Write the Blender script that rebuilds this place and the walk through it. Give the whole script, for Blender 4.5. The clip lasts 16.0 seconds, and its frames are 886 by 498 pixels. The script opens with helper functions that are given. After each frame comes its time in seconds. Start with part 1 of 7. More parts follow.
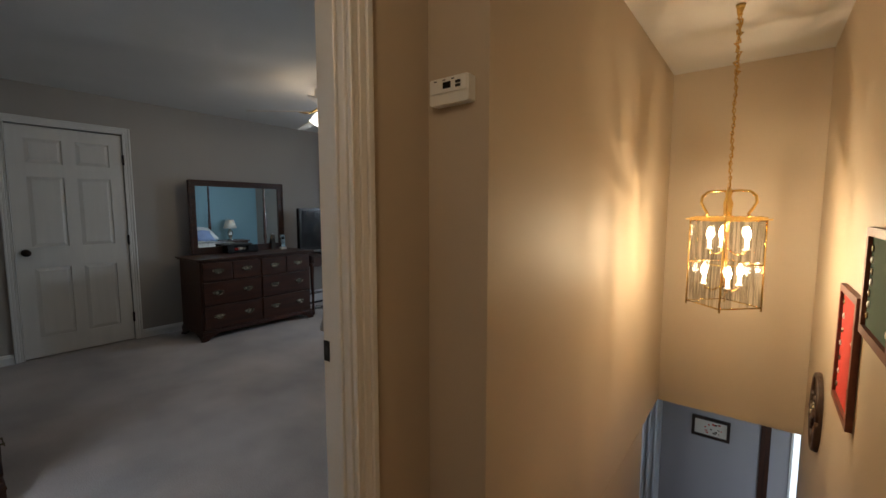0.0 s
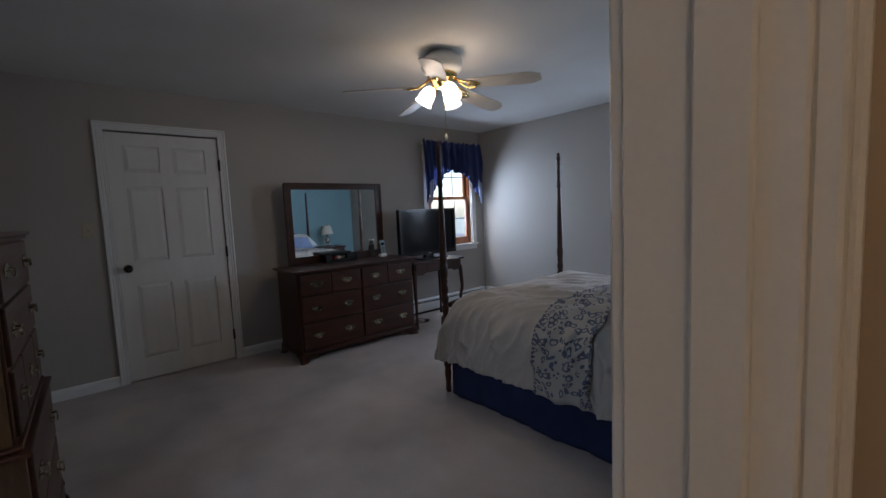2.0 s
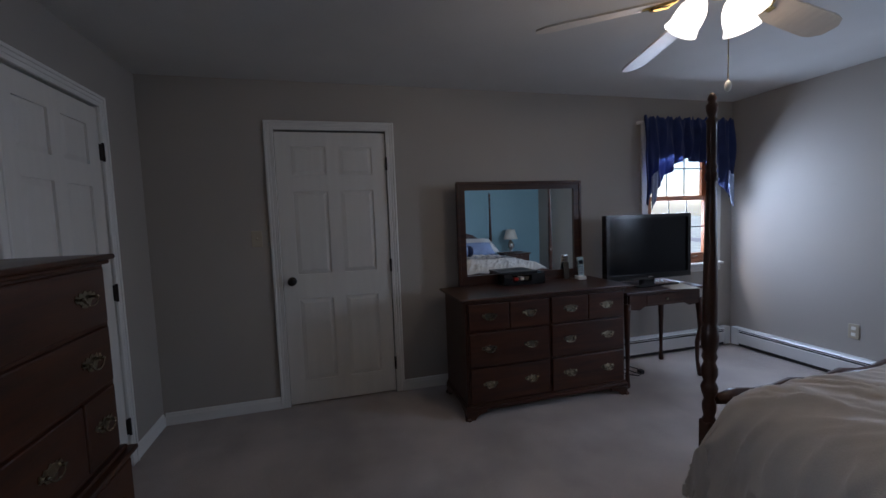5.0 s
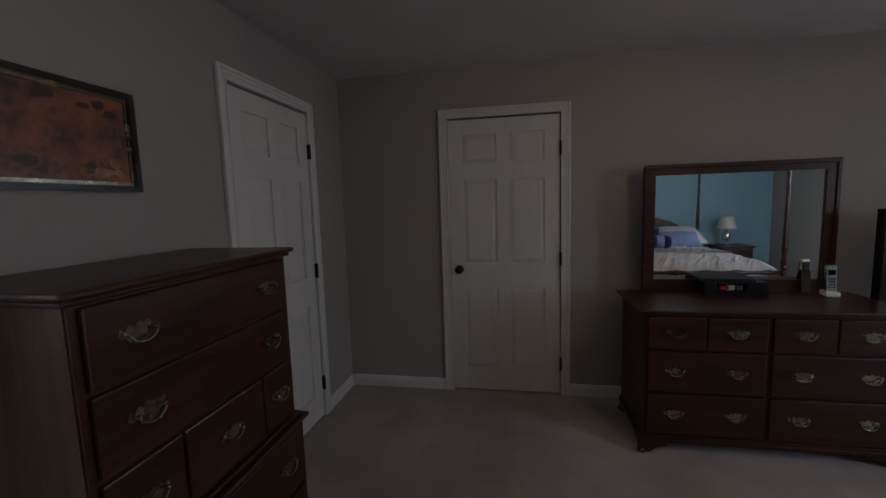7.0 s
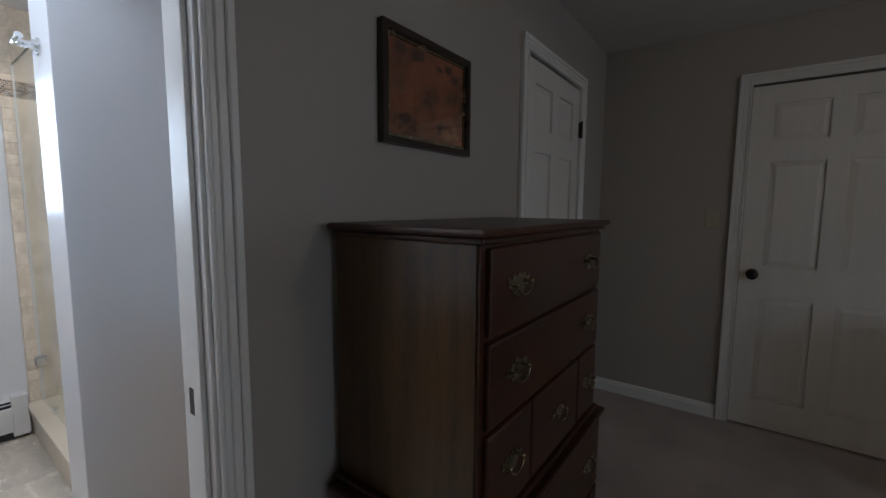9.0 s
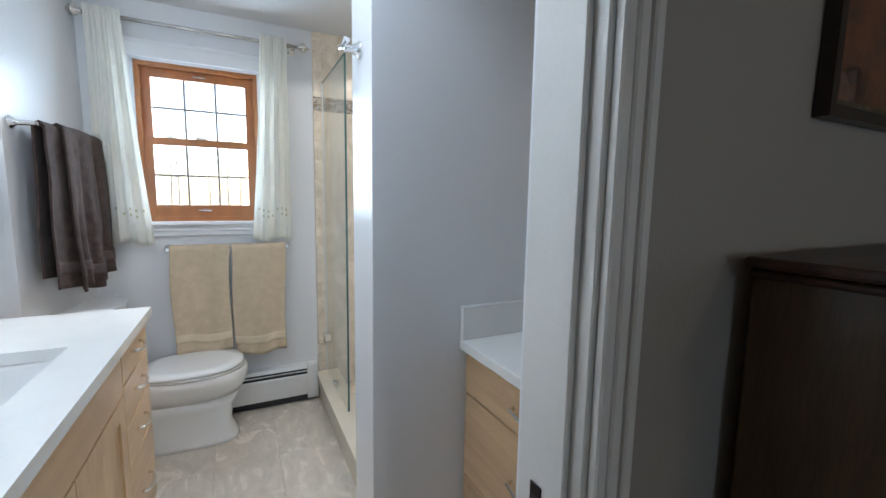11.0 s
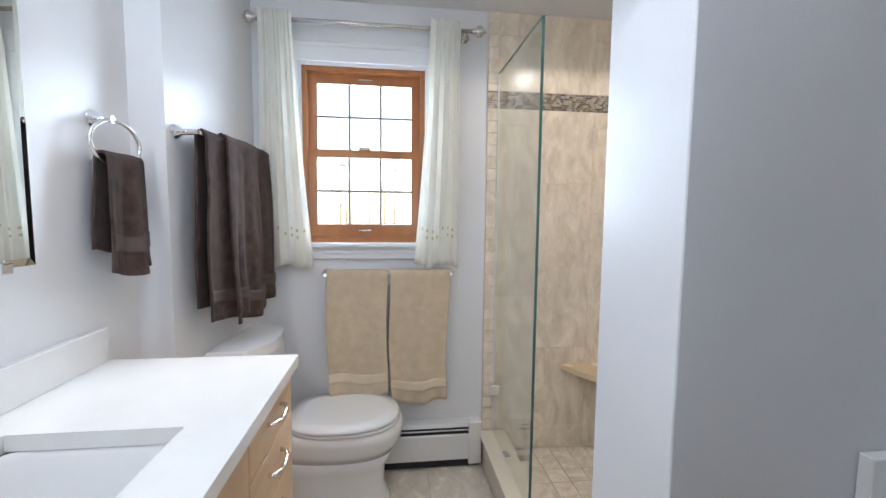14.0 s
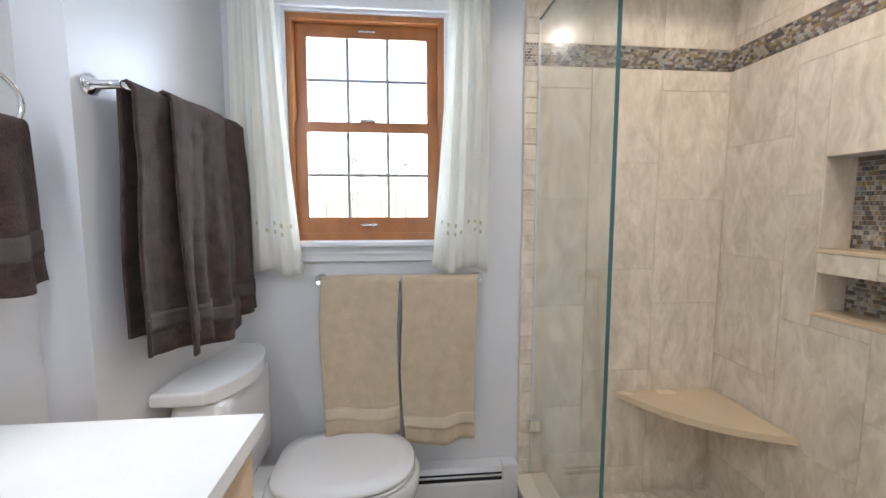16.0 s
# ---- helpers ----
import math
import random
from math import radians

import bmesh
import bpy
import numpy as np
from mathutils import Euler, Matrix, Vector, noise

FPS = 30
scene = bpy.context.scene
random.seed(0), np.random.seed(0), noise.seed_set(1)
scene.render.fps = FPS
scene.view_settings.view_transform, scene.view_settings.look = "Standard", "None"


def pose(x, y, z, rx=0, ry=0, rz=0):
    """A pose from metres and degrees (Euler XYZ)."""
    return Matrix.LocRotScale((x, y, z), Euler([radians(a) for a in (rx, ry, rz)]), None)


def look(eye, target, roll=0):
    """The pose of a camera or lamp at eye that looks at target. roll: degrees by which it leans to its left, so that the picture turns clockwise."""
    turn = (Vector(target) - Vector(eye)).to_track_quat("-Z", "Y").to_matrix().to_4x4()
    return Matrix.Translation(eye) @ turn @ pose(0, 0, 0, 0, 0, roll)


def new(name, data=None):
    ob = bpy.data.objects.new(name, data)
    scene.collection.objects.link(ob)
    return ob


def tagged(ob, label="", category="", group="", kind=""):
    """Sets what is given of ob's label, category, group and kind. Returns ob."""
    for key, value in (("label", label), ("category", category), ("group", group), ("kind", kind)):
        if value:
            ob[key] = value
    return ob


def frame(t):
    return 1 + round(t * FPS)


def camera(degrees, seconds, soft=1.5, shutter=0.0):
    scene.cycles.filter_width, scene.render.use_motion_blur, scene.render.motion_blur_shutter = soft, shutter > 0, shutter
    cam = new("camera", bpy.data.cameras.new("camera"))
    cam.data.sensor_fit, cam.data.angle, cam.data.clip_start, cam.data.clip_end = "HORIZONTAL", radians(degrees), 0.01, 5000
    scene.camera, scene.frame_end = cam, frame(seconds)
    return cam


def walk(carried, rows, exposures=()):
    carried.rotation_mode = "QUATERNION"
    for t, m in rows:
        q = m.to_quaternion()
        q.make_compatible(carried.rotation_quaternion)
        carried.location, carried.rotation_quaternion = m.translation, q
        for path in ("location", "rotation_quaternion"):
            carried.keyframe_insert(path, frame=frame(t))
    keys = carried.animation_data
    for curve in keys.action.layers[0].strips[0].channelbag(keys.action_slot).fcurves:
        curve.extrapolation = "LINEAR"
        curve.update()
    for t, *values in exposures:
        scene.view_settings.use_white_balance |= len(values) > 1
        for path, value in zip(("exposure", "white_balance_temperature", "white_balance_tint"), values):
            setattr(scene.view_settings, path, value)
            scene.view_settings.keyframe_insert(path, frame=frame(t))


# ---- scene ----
cam = camera(94.0, 16.0)
PATH = [
    (0, (-1.137, 0.474, 1.313), (-2.359, 2.047, 1.126), -0.0),
    (0.5, (-1.314, 0.594, 1.298), (-2.617, 2.098, 1.101), -0.6),
    (1, (-1.508, 0.668, 1.28), (-2.905, 2.087, 1.092), -1.3),
    (1.5, (-1.715, 0.74, 1.264), (-3.166, 2.106, 1.093), -1.8),
    (2, (-1.952, 0.843, 1.296), (-3.466, 2.137, 1.116), -2.5),
    (2.5, (-2.143, 0.946, 1.322), (-3.725, 2.156, 1.138), -3.2),
    (3, (-2.346, 1.037, 1.339), (-3.979, 2.179, 1.171), -3.2),
    (3.2, (-2.411, 1.074, 1.359), (-4.071, 2.178, 1.189), -3.3),
    (5.5, (-3.014, 1.408, 1.374), (-4.981, 1.729, 1.21), -1.8),
    (6, (-3.06, 1.458, 1.416), (-5.047, 1.567, 1.219), -1.7),
    (6.5, (-3.091, 1.5, 1.447), (-5.075, 1.368, 1.227), -1.7),
    (7, (-3.106, 1.509, 1.443), (-5.06, 1.145, 1.222), -1.8),
    (7.5, (-3.101, 1.455, 1.393), (-5.0, 0.865, 1.184), -1.6),
    (8, (-3.106, 1.329, 1.346), (-4.935, 0.546, 1.144), -0.9),
    (8.5, (-3.091, 1.185, 1.337), (-4.821, 0.201, 1.137), -0.3),
    (9, (-3.081, 1.027, 1.333), (-4.683, -0.153, 1.129), 0.4),
    (9.5, (-3.066, 0.886, 1.339), (-4.52, -0.472, 1.125), 1.0),
    (10, (-3.061, 0.785, 1.343), (-4.348, -0.731, 1.127), 0.9),
    (10.2, (-3.068, 0.737, 1.354), (-4.276, -0.84, 1.122), 0.9),
    (12.3, (-3.028, 0.271, 1.373), (-3.511, -1.661, 1.191), 0.8),
    (12.5, (-3.024, 0.242, 1.369), (-3.481, -1.698, 1.196), 0.6),
    (13, (-3.018, 0.157, 1.357), (-3.421, -1.795, 1.198), 0.4),
    (13.5, (-3.004, 0.019, 1.364), (-3.333, -1.947, 1.201), 0.5),
    (14, (-3.02, -0.132, 1.361), (-3.265, -2.11, 1.197), 0.6),
    (14.5, (-3.027, -0.259, 1.343), (-3.21, -2.244, 1.177), 0.9),
    (15, (-3.031, -0.399, 1.347), (-3.201, -2.384, 1.167), 1.0),
    (15.5, (-3.027, -0.531, 1.35), (-3.209, -2.514, 1.163), 0.5),
    (16, (-3.021, -0.602, 1.344), (-3.21, -2.583, 1.149), -0.0),
]
EXPOSURE = [
    (0.0, -0.42, 6300, 10),
    (1.5, -0.62, 6200, 12),
    (2.5, -0.74, 5850, 18),
    (5.5, -0.76, 5880, 19),
    (7.0, -1.02, 6550, 20),
    (8.3, -0.92, 6600, 16),
    (9.0, -0.96, 6500, 15),
    (9.5, -0.94, 6420, 13),
    (10.0, -0.90, 6350, 10),
    (12.5, -0.68, 6700, 13),
    (13.5, -0.71, 6780, 15),
    (16.0, -0.78, 6800, 16),
]
walk(cam, [(t, look(eye, target, roll)) for t, eye, target, roll in PATH], EXPOSURE)

# ---- world, sun, lights, exposure ----
def lamp(name, kind, energy, colour, m, size=0.1, size_y=None):
    d = bpy.data.lights.new(name, kind)
    d.energy, d.color = energy, colour
    if kind == "AREA":
        d.shape, d.size, d.size_y = "RECTANGLE", size, size_y or size
    elif kind == "SUN":
        d.angle = size
    else:
        d.shadow_soft_size = size
    ob = new(name, d)
    ob.matrix_world = m
    return ob


sky_world = bpy.data.worlds.new("overcast_sky")
scene.world = sky_world
sky_world.use_nodes = True
wn = sky_world.node_tree.nodes
sky = wn.new("ShaderNodeTexSky")
sky_strength = 0.62
sky.sky_type, sky.sun_disc, sky.sun_elevation, sky.sun_rotation = "NISHITA", False, radians(42), radians(200)
sky.dust_density, sky.air_density = 1.2, 1.0
sky_world.node_tree.links.new(sky.outputs[0], wn["Background"].inputs[0])
wn["Background"].inputs[1].default_value = sky_strength
lamp("sun", "SUN", 4.0, (1.0, 0.95, 0.88), Euler((radians(48), 0, radians(-20))).to_matrix().to_4x4(), radians(14))

COOL = (0.66, 0.82, 1.0)
lamp("daylight_bedroom_side_window", "AREA", 52, COOL, look((-6.24, 4.6, 1.5), (-4.6, 4.4, 0.4)), 0.62, 1.1)
lamp("daylight_bedroom_dormer_window", "AREA", 41, COOL, look((-3.5, 5.76, 1.45), (-3.58, 4.35, 0.25)), 0.64, 0.9)
lamp("daylight_bathroom_window", "AREA", 34, (0.62, 0.84, 1.07), look((-2.87, -2.47, 1.66), (-2.9, 0.0, 1.1)), 0.5, 0.8)
# added fill lamp, free-standing in the lower room where no window is built
lamp("lower_hall_fill", "AREA", 5, (0.85, 0.92, 1.0), look((-2.75, 5.2, -1.2), (-1.2, 5.6, -1.3)), 0.7, 1.2)

# ---- materials ----
def mat(name, base, rough=0.6, metal=0.0, var=0.10, scale=5.0, bump=0.0, bscale=80.0, spec=0.5, stretch=(1, 1, 1), dark=None, rvar=0.08, per_object=0.0, coat=0.0, sheen=0.0):
    """A surface with two scales of variation: broad stains and fine grain."""
    m = bpy.data.materials.new(name)
    m.use_nodes = True
    nt = m.node_tree
    n, l = nt.nodes, nt.links
    b = n["Principled BSDF"]
    tc = n.new("ShaderNodeTexCoord")
    mp = n.new("ShaderNodeMapping")
    mp.inputs["Scale"].default_value = stretch
    l.new(tc.outputs["Object"], mp.inputs[0])
    n1 = n.new("ShaderNodeTexNoise")
    n1.inputs["Scale"].default_value, n1.inputs["Detail"].default_value = scale, 6
    n2 = n.new("ShaderNodeTexNoise")
    n2.inputs["Scale"].default_value, n2.inputs["Detail"].default_value = bscale, 3
    l.new(mp.outputs[0], n1.inputs["Vector"])
    l.new(mp.outputs[0], n2.inputs["Vector"])
    mixn = n.new("ShaderNodeMath")
    mixn.operation = "MULTIPLY_ADD"
    mixn.inputs[1].default_value = 0.35
    l.new(n2.outputs["Fac"], mixn.inputs[0])
    sc = n.new("ShaderNodeMath")
    sc.operation = "MULTIPLY"
    sc.inputs[1].default_value = 0.65
    l.new(n1.outputs["Fac"], sc.inputs[0])
    l.new(sc.outputs[0], mixn.inputs[2])
    ramp = n.new("ShaderNodeValToRGB")
    lo = dark or [c * (1 - var) for c in base]
    hi = [min(1, c * (1 + var)) for c in base]
    ramp.color_ramp.elements[0].position, ramp.color_ramp.elements[1].position = 0.33, 0.67
    ramp.color_ramp.elements[0].color, ramp.color_ramp.elements[1].color = (*lo, 1), (*hi, 1)
    l.new(mixn.outputs[0], ramp.inputs[0])
    col = ramp.outputs[0]
    if per_object:
        oi = n.new("ShaderNodeObjectInfo")
        mr = n.new("ShaderNodeMapRange")
        mr.inputs[3].default_value, mr.inputs[4].default_value = 1 - per_object, 1 + per_object
        l.new(oi.outputs["Random"], mr.inputs[0])
        hs = n.new("ShaderNodeHueSaturation")
        l.new(mr.outputs[0], hs.inputs["Value"])
        l.new(col, hs.inputs["Color"])
        col = hs.outputs[0]
        ad = n.new("ShaderNodeVectorMath")
        ad.operation = "MULTIPLY_ADD"
        ad.inputs[1].default_value = (7.0, 13.0, 19.0)
        cb = n.new("ShaderNodeCombineXYZ")
        for i in range(3):
            l.new(oi.outputs["Random"], cb.inputs[i])
        l.new(cb.outputs[0], ad.inputs[0])
        l.new(tc.outputs["Object"], ad.inputs[2])
        l.new(ad.outputs[0], mp.inputs[0])
    l.new(col, b.inputs["Base Color"])
    rr = n.new("ShaderNodeMapRange")
    rr.inputs[3].default_value, rr.inputs[4].default_value = max(0.02, rough - rvar), min(1, rough + rvar)
    l.new(n1.outputs["Fac"], rr.inputs[0])
    l.new(rr.outputs[0], b.inputs["Roughness"])
    b.inputs["Metallic"].default_value = metal
    b.inputs["Specular IOR Level"].default_value = spec
    b.inputs["Coat Weight"].default_value = coat
    b.inputs["Coat Roughness"].default_value = 0.15
    b.inputs["Sheen Weight"].default_value = sheen
    if bump:
        bp = n.new("ShaderNodeBump")
        bp.inputs["Strength"].default_value, bp.inputs["Distance"].default_value = bump, 0.004
        l.new(n2.outputs["Fac"], bp.inputs["Height"])
        l.new(bp.outputs[0], b.inputs["Normal"])
    return m


def glow(name, colour, strength):
    m = bpy.data.materials.new(name)
    m.use_nodes = True
    b = m.node_tree.nodes["Principled BSDF"]
    b.inputs["Base Color"].default_value = (0.9, 0.9, 0.88, 1)
    b.inputs["Emission Color"].default_value = (*colour, 1)
    b.inputs["Emission Strength"].default_value = strength
    return m


def clear_glass(name, tint=(1, 1, 1), rough=0.0):
    m = bpy.data.materials.new(name)
    m.use_nodes = True
    nt = m.node_tree
    n, l = nt.nodes, nt.links
    out = n["Material Output"]
    tr = n.new("ShaderNodeBsdfTransparent")
    tr.inputs[0].default_value = (*tint, 1)
    gl = n.new("ShaderNodeBsdfGlossy")
    gl.inputs["Roughness"].default_value = rough
    lw = n.new("ShaderNodeLayerWeight")
    lw.inputs[0].default_value = 0.12
    fr = n.new("ShaderNodeMath")
    fr.operation = "MULTIPLY_ADD"
    fr.inputs[1].default_value, fr.inputs[2].default_value = 0.55, 0.035
    l.new(lw.outputs["Facing"], fr.inputs[0])
    mx = n.new("ShaderNodeMixShader")
    l.new(fr.outputs[0], mx.inputs[0])
    l.new(tr.outputs[0], mx.inputs[1])
    l.new(gl.outputs[0], mx.inputs[2])
    l.new(mx.outputs[0], out.inputs[0])
    return m


def stone_tile(name, base, vein, per_object=0.06, rough=0.25, stretch=(3, 3, 0.8)):
    """Cream stone-look porcelain with cloudy veins."""
    m = mat(name, base, rough, 0, 0.10, 3.6, 0.0, 11.5, stretch=stretch, dark=vein, per_object=per_object)
    for nd in m.node_tree.nodes:
        if nd.type == "TEX_NOISE" and nd.inputs["Scale"].default_value < 12:
            nd.inputs["Distortion"].default_value = 1.9
            nd.inputs["Detail"].default_value = 9
    return m


def translucent(m, share):
    """Lets some of the light through a thin cloth."""
    n, l = m.node_tree.nodes, m.node_tree.links
    b = n["Principled BSDF"]
    tr = n.new("ShaderNodeBsdfTranslucent")
    l.new(b.inputs["Base Color"].links[0].from_socket, tr.inputs[0])
    mx = n.new("ShaderNodeMixShader")
    mx.inputs[0].default_value = share
    l.new(b.outputs[0], mx.inputs[1])
    l.new(tr.outputs[0], mx.inputs[2])
    l.new(mx.outputs[0], n["Material Output"].inputs[0])
    return m


def island_mix(name, colours, rough=0.2):
    m = bpy.data.materials.new(name)
    m.use_nodes = True
    n, l = m.node_tree.nodes, m.node_tree.links
    b = n["Principled BSDF"]
    g = n.new("ShaderNodeNewGeometry")
    r = n.new("ShaderNodeValToRGB")
    r.color_ramp.interpolation = "CONSTANT"
    for i, c in enumerate(colours):
        e = r.color_ramp.elements[i] if i < 2 else r.color_ramp.elements.new(i / len(colours))
        e.position, e.color = i / len(colours), (*c, 1)
    l.new(g.outputs["Random Per Island"], r.inputs[0])
    l.new(r.outputs[0], b.inputs["Base Color"])
    b.inputs["Roughness"].default_value = rough
    return m


GREIGE = mat("greige_wall_paint", (0.38, 0.35, 0.315), 0.55, 0, 0.03, 1.5, 0.15, 220, spec=0.35)
TEAL = mat("teal_wall_paint", (0.24, 0.40, 0.45), 0.6, 0, 0.03, 1.5, 0.15, 220)
TAN = mat("tan_hall_paint", (0.50, 0.415, 0.31), 0.55, 0, 0.03, 1.5, 0.12, 220, spec=0.45)
BATHWHITE = mat("cool_white_satin_paint", (0.755, 0.765, 0.78), 0.32, 0, 0.02, 1.5, 0.08, 200)
LOWERGREY = mat("grey_lower_wall_paint", (0.36, 0.345, 0.35), 0.6, 0, 0.03, 1.5, 0.1, 200)
CEIL = mat("flat_ceiling_paint", (0.62, 0.61, 0.59), 0.9, 0, 0.04, 2.5, 0.3, 120, spec=0.2)
TRIM = mat("white_trim_paint", (0.74, 0.73, 0.70), 0.35, 0, 0.04, 4, 0.05, 150)
BATHTRIM = mat("bright_white_trim_paint", (0.80, 0.81, 0.82), 0.3, 0, 0.02, 4, 0.05, 150)
DOORPAINT = mat("white_door_paint", (0.70, 0.68, 0.64), 0.42, 0, 0.05, 3, 0.12, 160, stretch=(6, 6, 0.6))
CARPET = mat("taupe_cut_pile_carpet", (0.40, 0.348, 0.318), 0.95, 0, 0.28, 1.9, 1.0, 150, spec=0.1, sheen=0.2)
CHERRY = {}
for ax, st in (("x", (0.7, 9, 9)), ("y", (9, 0.7, 9)), ("z", (9, 9, 0.7))):
    CHERRY[ax] = mat("dark_cherry_wood_" + ax, (0.046, 0.0145, 0.0058), 0.36, 0, 0.45, 4, 0.05, 60, stretch=st, coat=0.06, dark=(0.017, 0.006, 0.0035), spec=0.4)
# olive-brown chest side: the sheen of the bathroom light is in the base colour
SHEENSIDE = mat("sheen_brown_side_panel", (0.080, 0.045, 0.016), 0.33, 0, 0.4, 3, 0.05, 50, stretch=(7, 7, 0.5), dark=(0.030, 0.012, 0.005), coat=0.15)
MAPLE = {}
for ax, st in (("x", (0.6, 8, 8)), ("y", (8, 0.6, 8)), ("z", (8, 8, 0.6))):
    MAPLE[ax] = mat("natural_maple_" + ax, (0.66, 0.46, 0.27), 0.34, 0, 0.10, 3, 0.03, 60, stretch=st, dark=(0.52, 0.33, 0.18), coat=0.2)
MAPLEDARK = mat("tan_plywood_panel", (0.68, 0.48, 0.29), 0.45, 0, 0.12, 3, 0.03, 60, stretch=(8, 8, 0.6))
WINWOOD = mat("orange_stained_fir", (0.42, 0.155, 0.045), 0.38, 0, 0.2, 4, 0.05, 60, stretch=(5, 5, 1.2), coat=0.2)
WINWOOD2 = mat("brown_stained_fir", (0.27, 0.095, 0.035), 0.4, 0, 0.2, 4, 0.05, 60, stretch=(5, 5, 1.2), coat=0.2)
BRASS = mat("polished_brass", (0.80, 0.56, 0.20), 0.16, 1.0, 0.08, 20, 0, 60)
OLDBRASS = mat("aged_brass", (0.34, 0.305, 0.225), 0.26, 1.0, 0.4, 25, 0.05, 60)
CHROME = mat("chrome", (0.86, 0.87, 0.88), 0.07, 1.0, 0.02, 10, 0, 60, rvar=0.03)
NICKEL = mat("brushed_nickel", (0.66, 0.64, 0.60), 0.25, 1.0, 0.04, 10, 0, 60)
BRONZE = mat("oil_rubbed_bronze", (0.020, 0.015, 0.013), 0.4, 0.6, 0.2, 20, 0, 60)
BLACKGLOSS = mat("black_gloss_plastic", (0.012, 0.012, 0.014), 0.18, 0, 0.1, 10, 0, 60)
BLACKMATT = mat("black_matt_plastic", (0.016, 0.016, 0.017), 0.5, 0, 0.1, 10, 0.05, 120)
SCREEN = mat("dark_tv_screen", (0.006, 0.007, 0.010), 0.16, 0, 0.05, 2, 0, 60, spec=0.25)
MIRROR = mat("silvered_mirror", (0.86, 0.89, 0.88), 0.015, 1.0, 0.0, 5, 0, 60, rvar=0.0)
PORCELAIN = mat("white_porcelain", (0.84, 0.84, 0.83), 0.10, 0, 0.01, 4, 0, 60, coat=0.4, rvar=0.03)
QUARTZ = mat("white_quartz", (0.80, 0.80, 0.78), 0.14, 0, 0.03, 9, 0, 160, rvar=0.04)
WHITEPLASTIC = mat("white_plastic", (0.76, 0.75, 0.70), 0.38, 0, 0.03, 6, 0.03, 120)
IVORY = mat("ivory_plastic", (0.42, 0.37, 0.28), 0.45, 0, 0.03, 6, 0.03, 120)
HEATER = mat("white_enamelled_steel", (0.74, 0.74, 0.73), 0.35, 0.1, 0.04, 4, 0.02, 90)
NAVY = translucent(mat("navy_blue_cotton", (0.032, 0.050, 0.165), 0.85, 0, 0.25, 6, 0.4, 420, sheen=0.2), 0.42)
SKIRTNAVY = mat("dark_navy_skirt_cotton", (0.019, 0.027, 0.070), 0.9, 0, 0.25, 6, 0.4, 420, spec=0.2)
NAVYLINING = mat("pale_valance_lining", (0.34, 0.39, 0.55), 0.9, 0, 0.1, 6, 0.3, 300)
DUVET = mat("cream_quilt_cotton", (0.43, 0.39, 0.345), 0.9, 0, 0.10, 4, 0.5, 260, sheen=0.3)
NAVYPILLOW = mat("dark_navy_velvet", (0.014, 0.019, 0.052), 0.85, 0, 0.3, 7, 0.4, 300, sheen=0.12, spec=0.2)
PILLOWSTRIPE = mat("blue_grey_stripe_cotton", (0.22, 0.28, 0.44), 0.85, 0, 0.2, 7, 0.4, 300)
PILLOWWHITE = mat("white_pillow_cotton", (0.62, 0.60, 0.57), 0.9, 0, 0.08, 5, 0.4, 260)
SCROLL = mat("charcoal_blue_embroidery", (0.10, 0.11, 0.16), 0.85, 0, 0.2, 20, 0.3, 260)
BROWNTOWEL = mat("dark_brown_terry", (0.068, 0.044, 0.037), 1.0, 0, 0.45, 25, 1.0, 260, spec=0.1, sheen=0.12)
BROWNBAND = mat("dark_brown_dobby_band", (0.085, 0.060, 0.054), 0.8, 0, 0.2, 12, 0.5, 480)
BEIGETOWEL = mat("beige_terry", (0.62, 0.50, 0.355), 1.0, 0, 0.09, 25, 1.0, 260, spec=0.1, sheen=0.15)
BEIGEBAND = mat("pale_beige_dobby_band", (0.68, 0.57, 0.42), 0.8, 0, 0.08, 12, 0.4, 480)
CURTAIN = translucent(mat("sheer_ivory_curtain", (0.93, 0.92, 0.865), 0.9, 0, 0.02, 4, 0.2, 420), 0.5)
CURTAINDOT = mat("pale_gold_embroidered_squares", (0.62, 0.58, 0.40), 0.8, 0, 0.1, 30, 0.2, 300)
LAMPSHADE = mat("linen_lampshade", (0.62, 0.58, 0.50), 0.9, 0, 0.05, 8, 0.3, 300)
GLASS = clear_glass("window_glass")
SHOWERGLASS = clear_glass("shower_glass", (0.955, 0.975, 0.965))
# grey stripes in the pane tint stand in for caustic streaks on the walls
STREAKGLASS = clear_glass("streak_tinted_lantern_glass")
rn, rl = STREAKGLASS.node_tree.nodes, STREAKGLASS.node_tree.links
rc, rm, rz, rr_ = rn.new("ShaderNodeTexCoord"), rn.new("ShaderNodeMapping"), rn.new("ShaderNodeTexNoise"), rn.new("ShaderNodeValToRGB")
rm.inputs["Scale"].default_value = (55, 55, 3)
rz.inputs["Scale"].default_value, rz.inputs["Detail"].default_value, rz.inputs["Distortion"].default_value = 1.0, 2.0, 0.6
rr_.color_ramp.elements[0].position, rr_.color_ramp.elements[1].position = 0.44, 0.56
rr_.color_ramp.elements[0].color, rr_.color_ramp.elements[1].color = (0.62, 0.62, 0.60, 1), (1, 1, 1, 1)
rl.new(rc.outputs["Object"], rm.inputs[0])
rl.new(rm.outputs[0], rz.inputs["Vector"])
rl.new(rz.outputs["Fac"], rr_.inputs[0])
for nd in rn:
    if nd.type == "BSDF_TRANSPARENT":
        rl.new(rr_.outputs[0], nd.inputs[0])
GLASSEDGE = mat("green_glass_edge", (0.05, 0.14, 0.135), 0.08, 0, 0.1, 5, 0, 60)
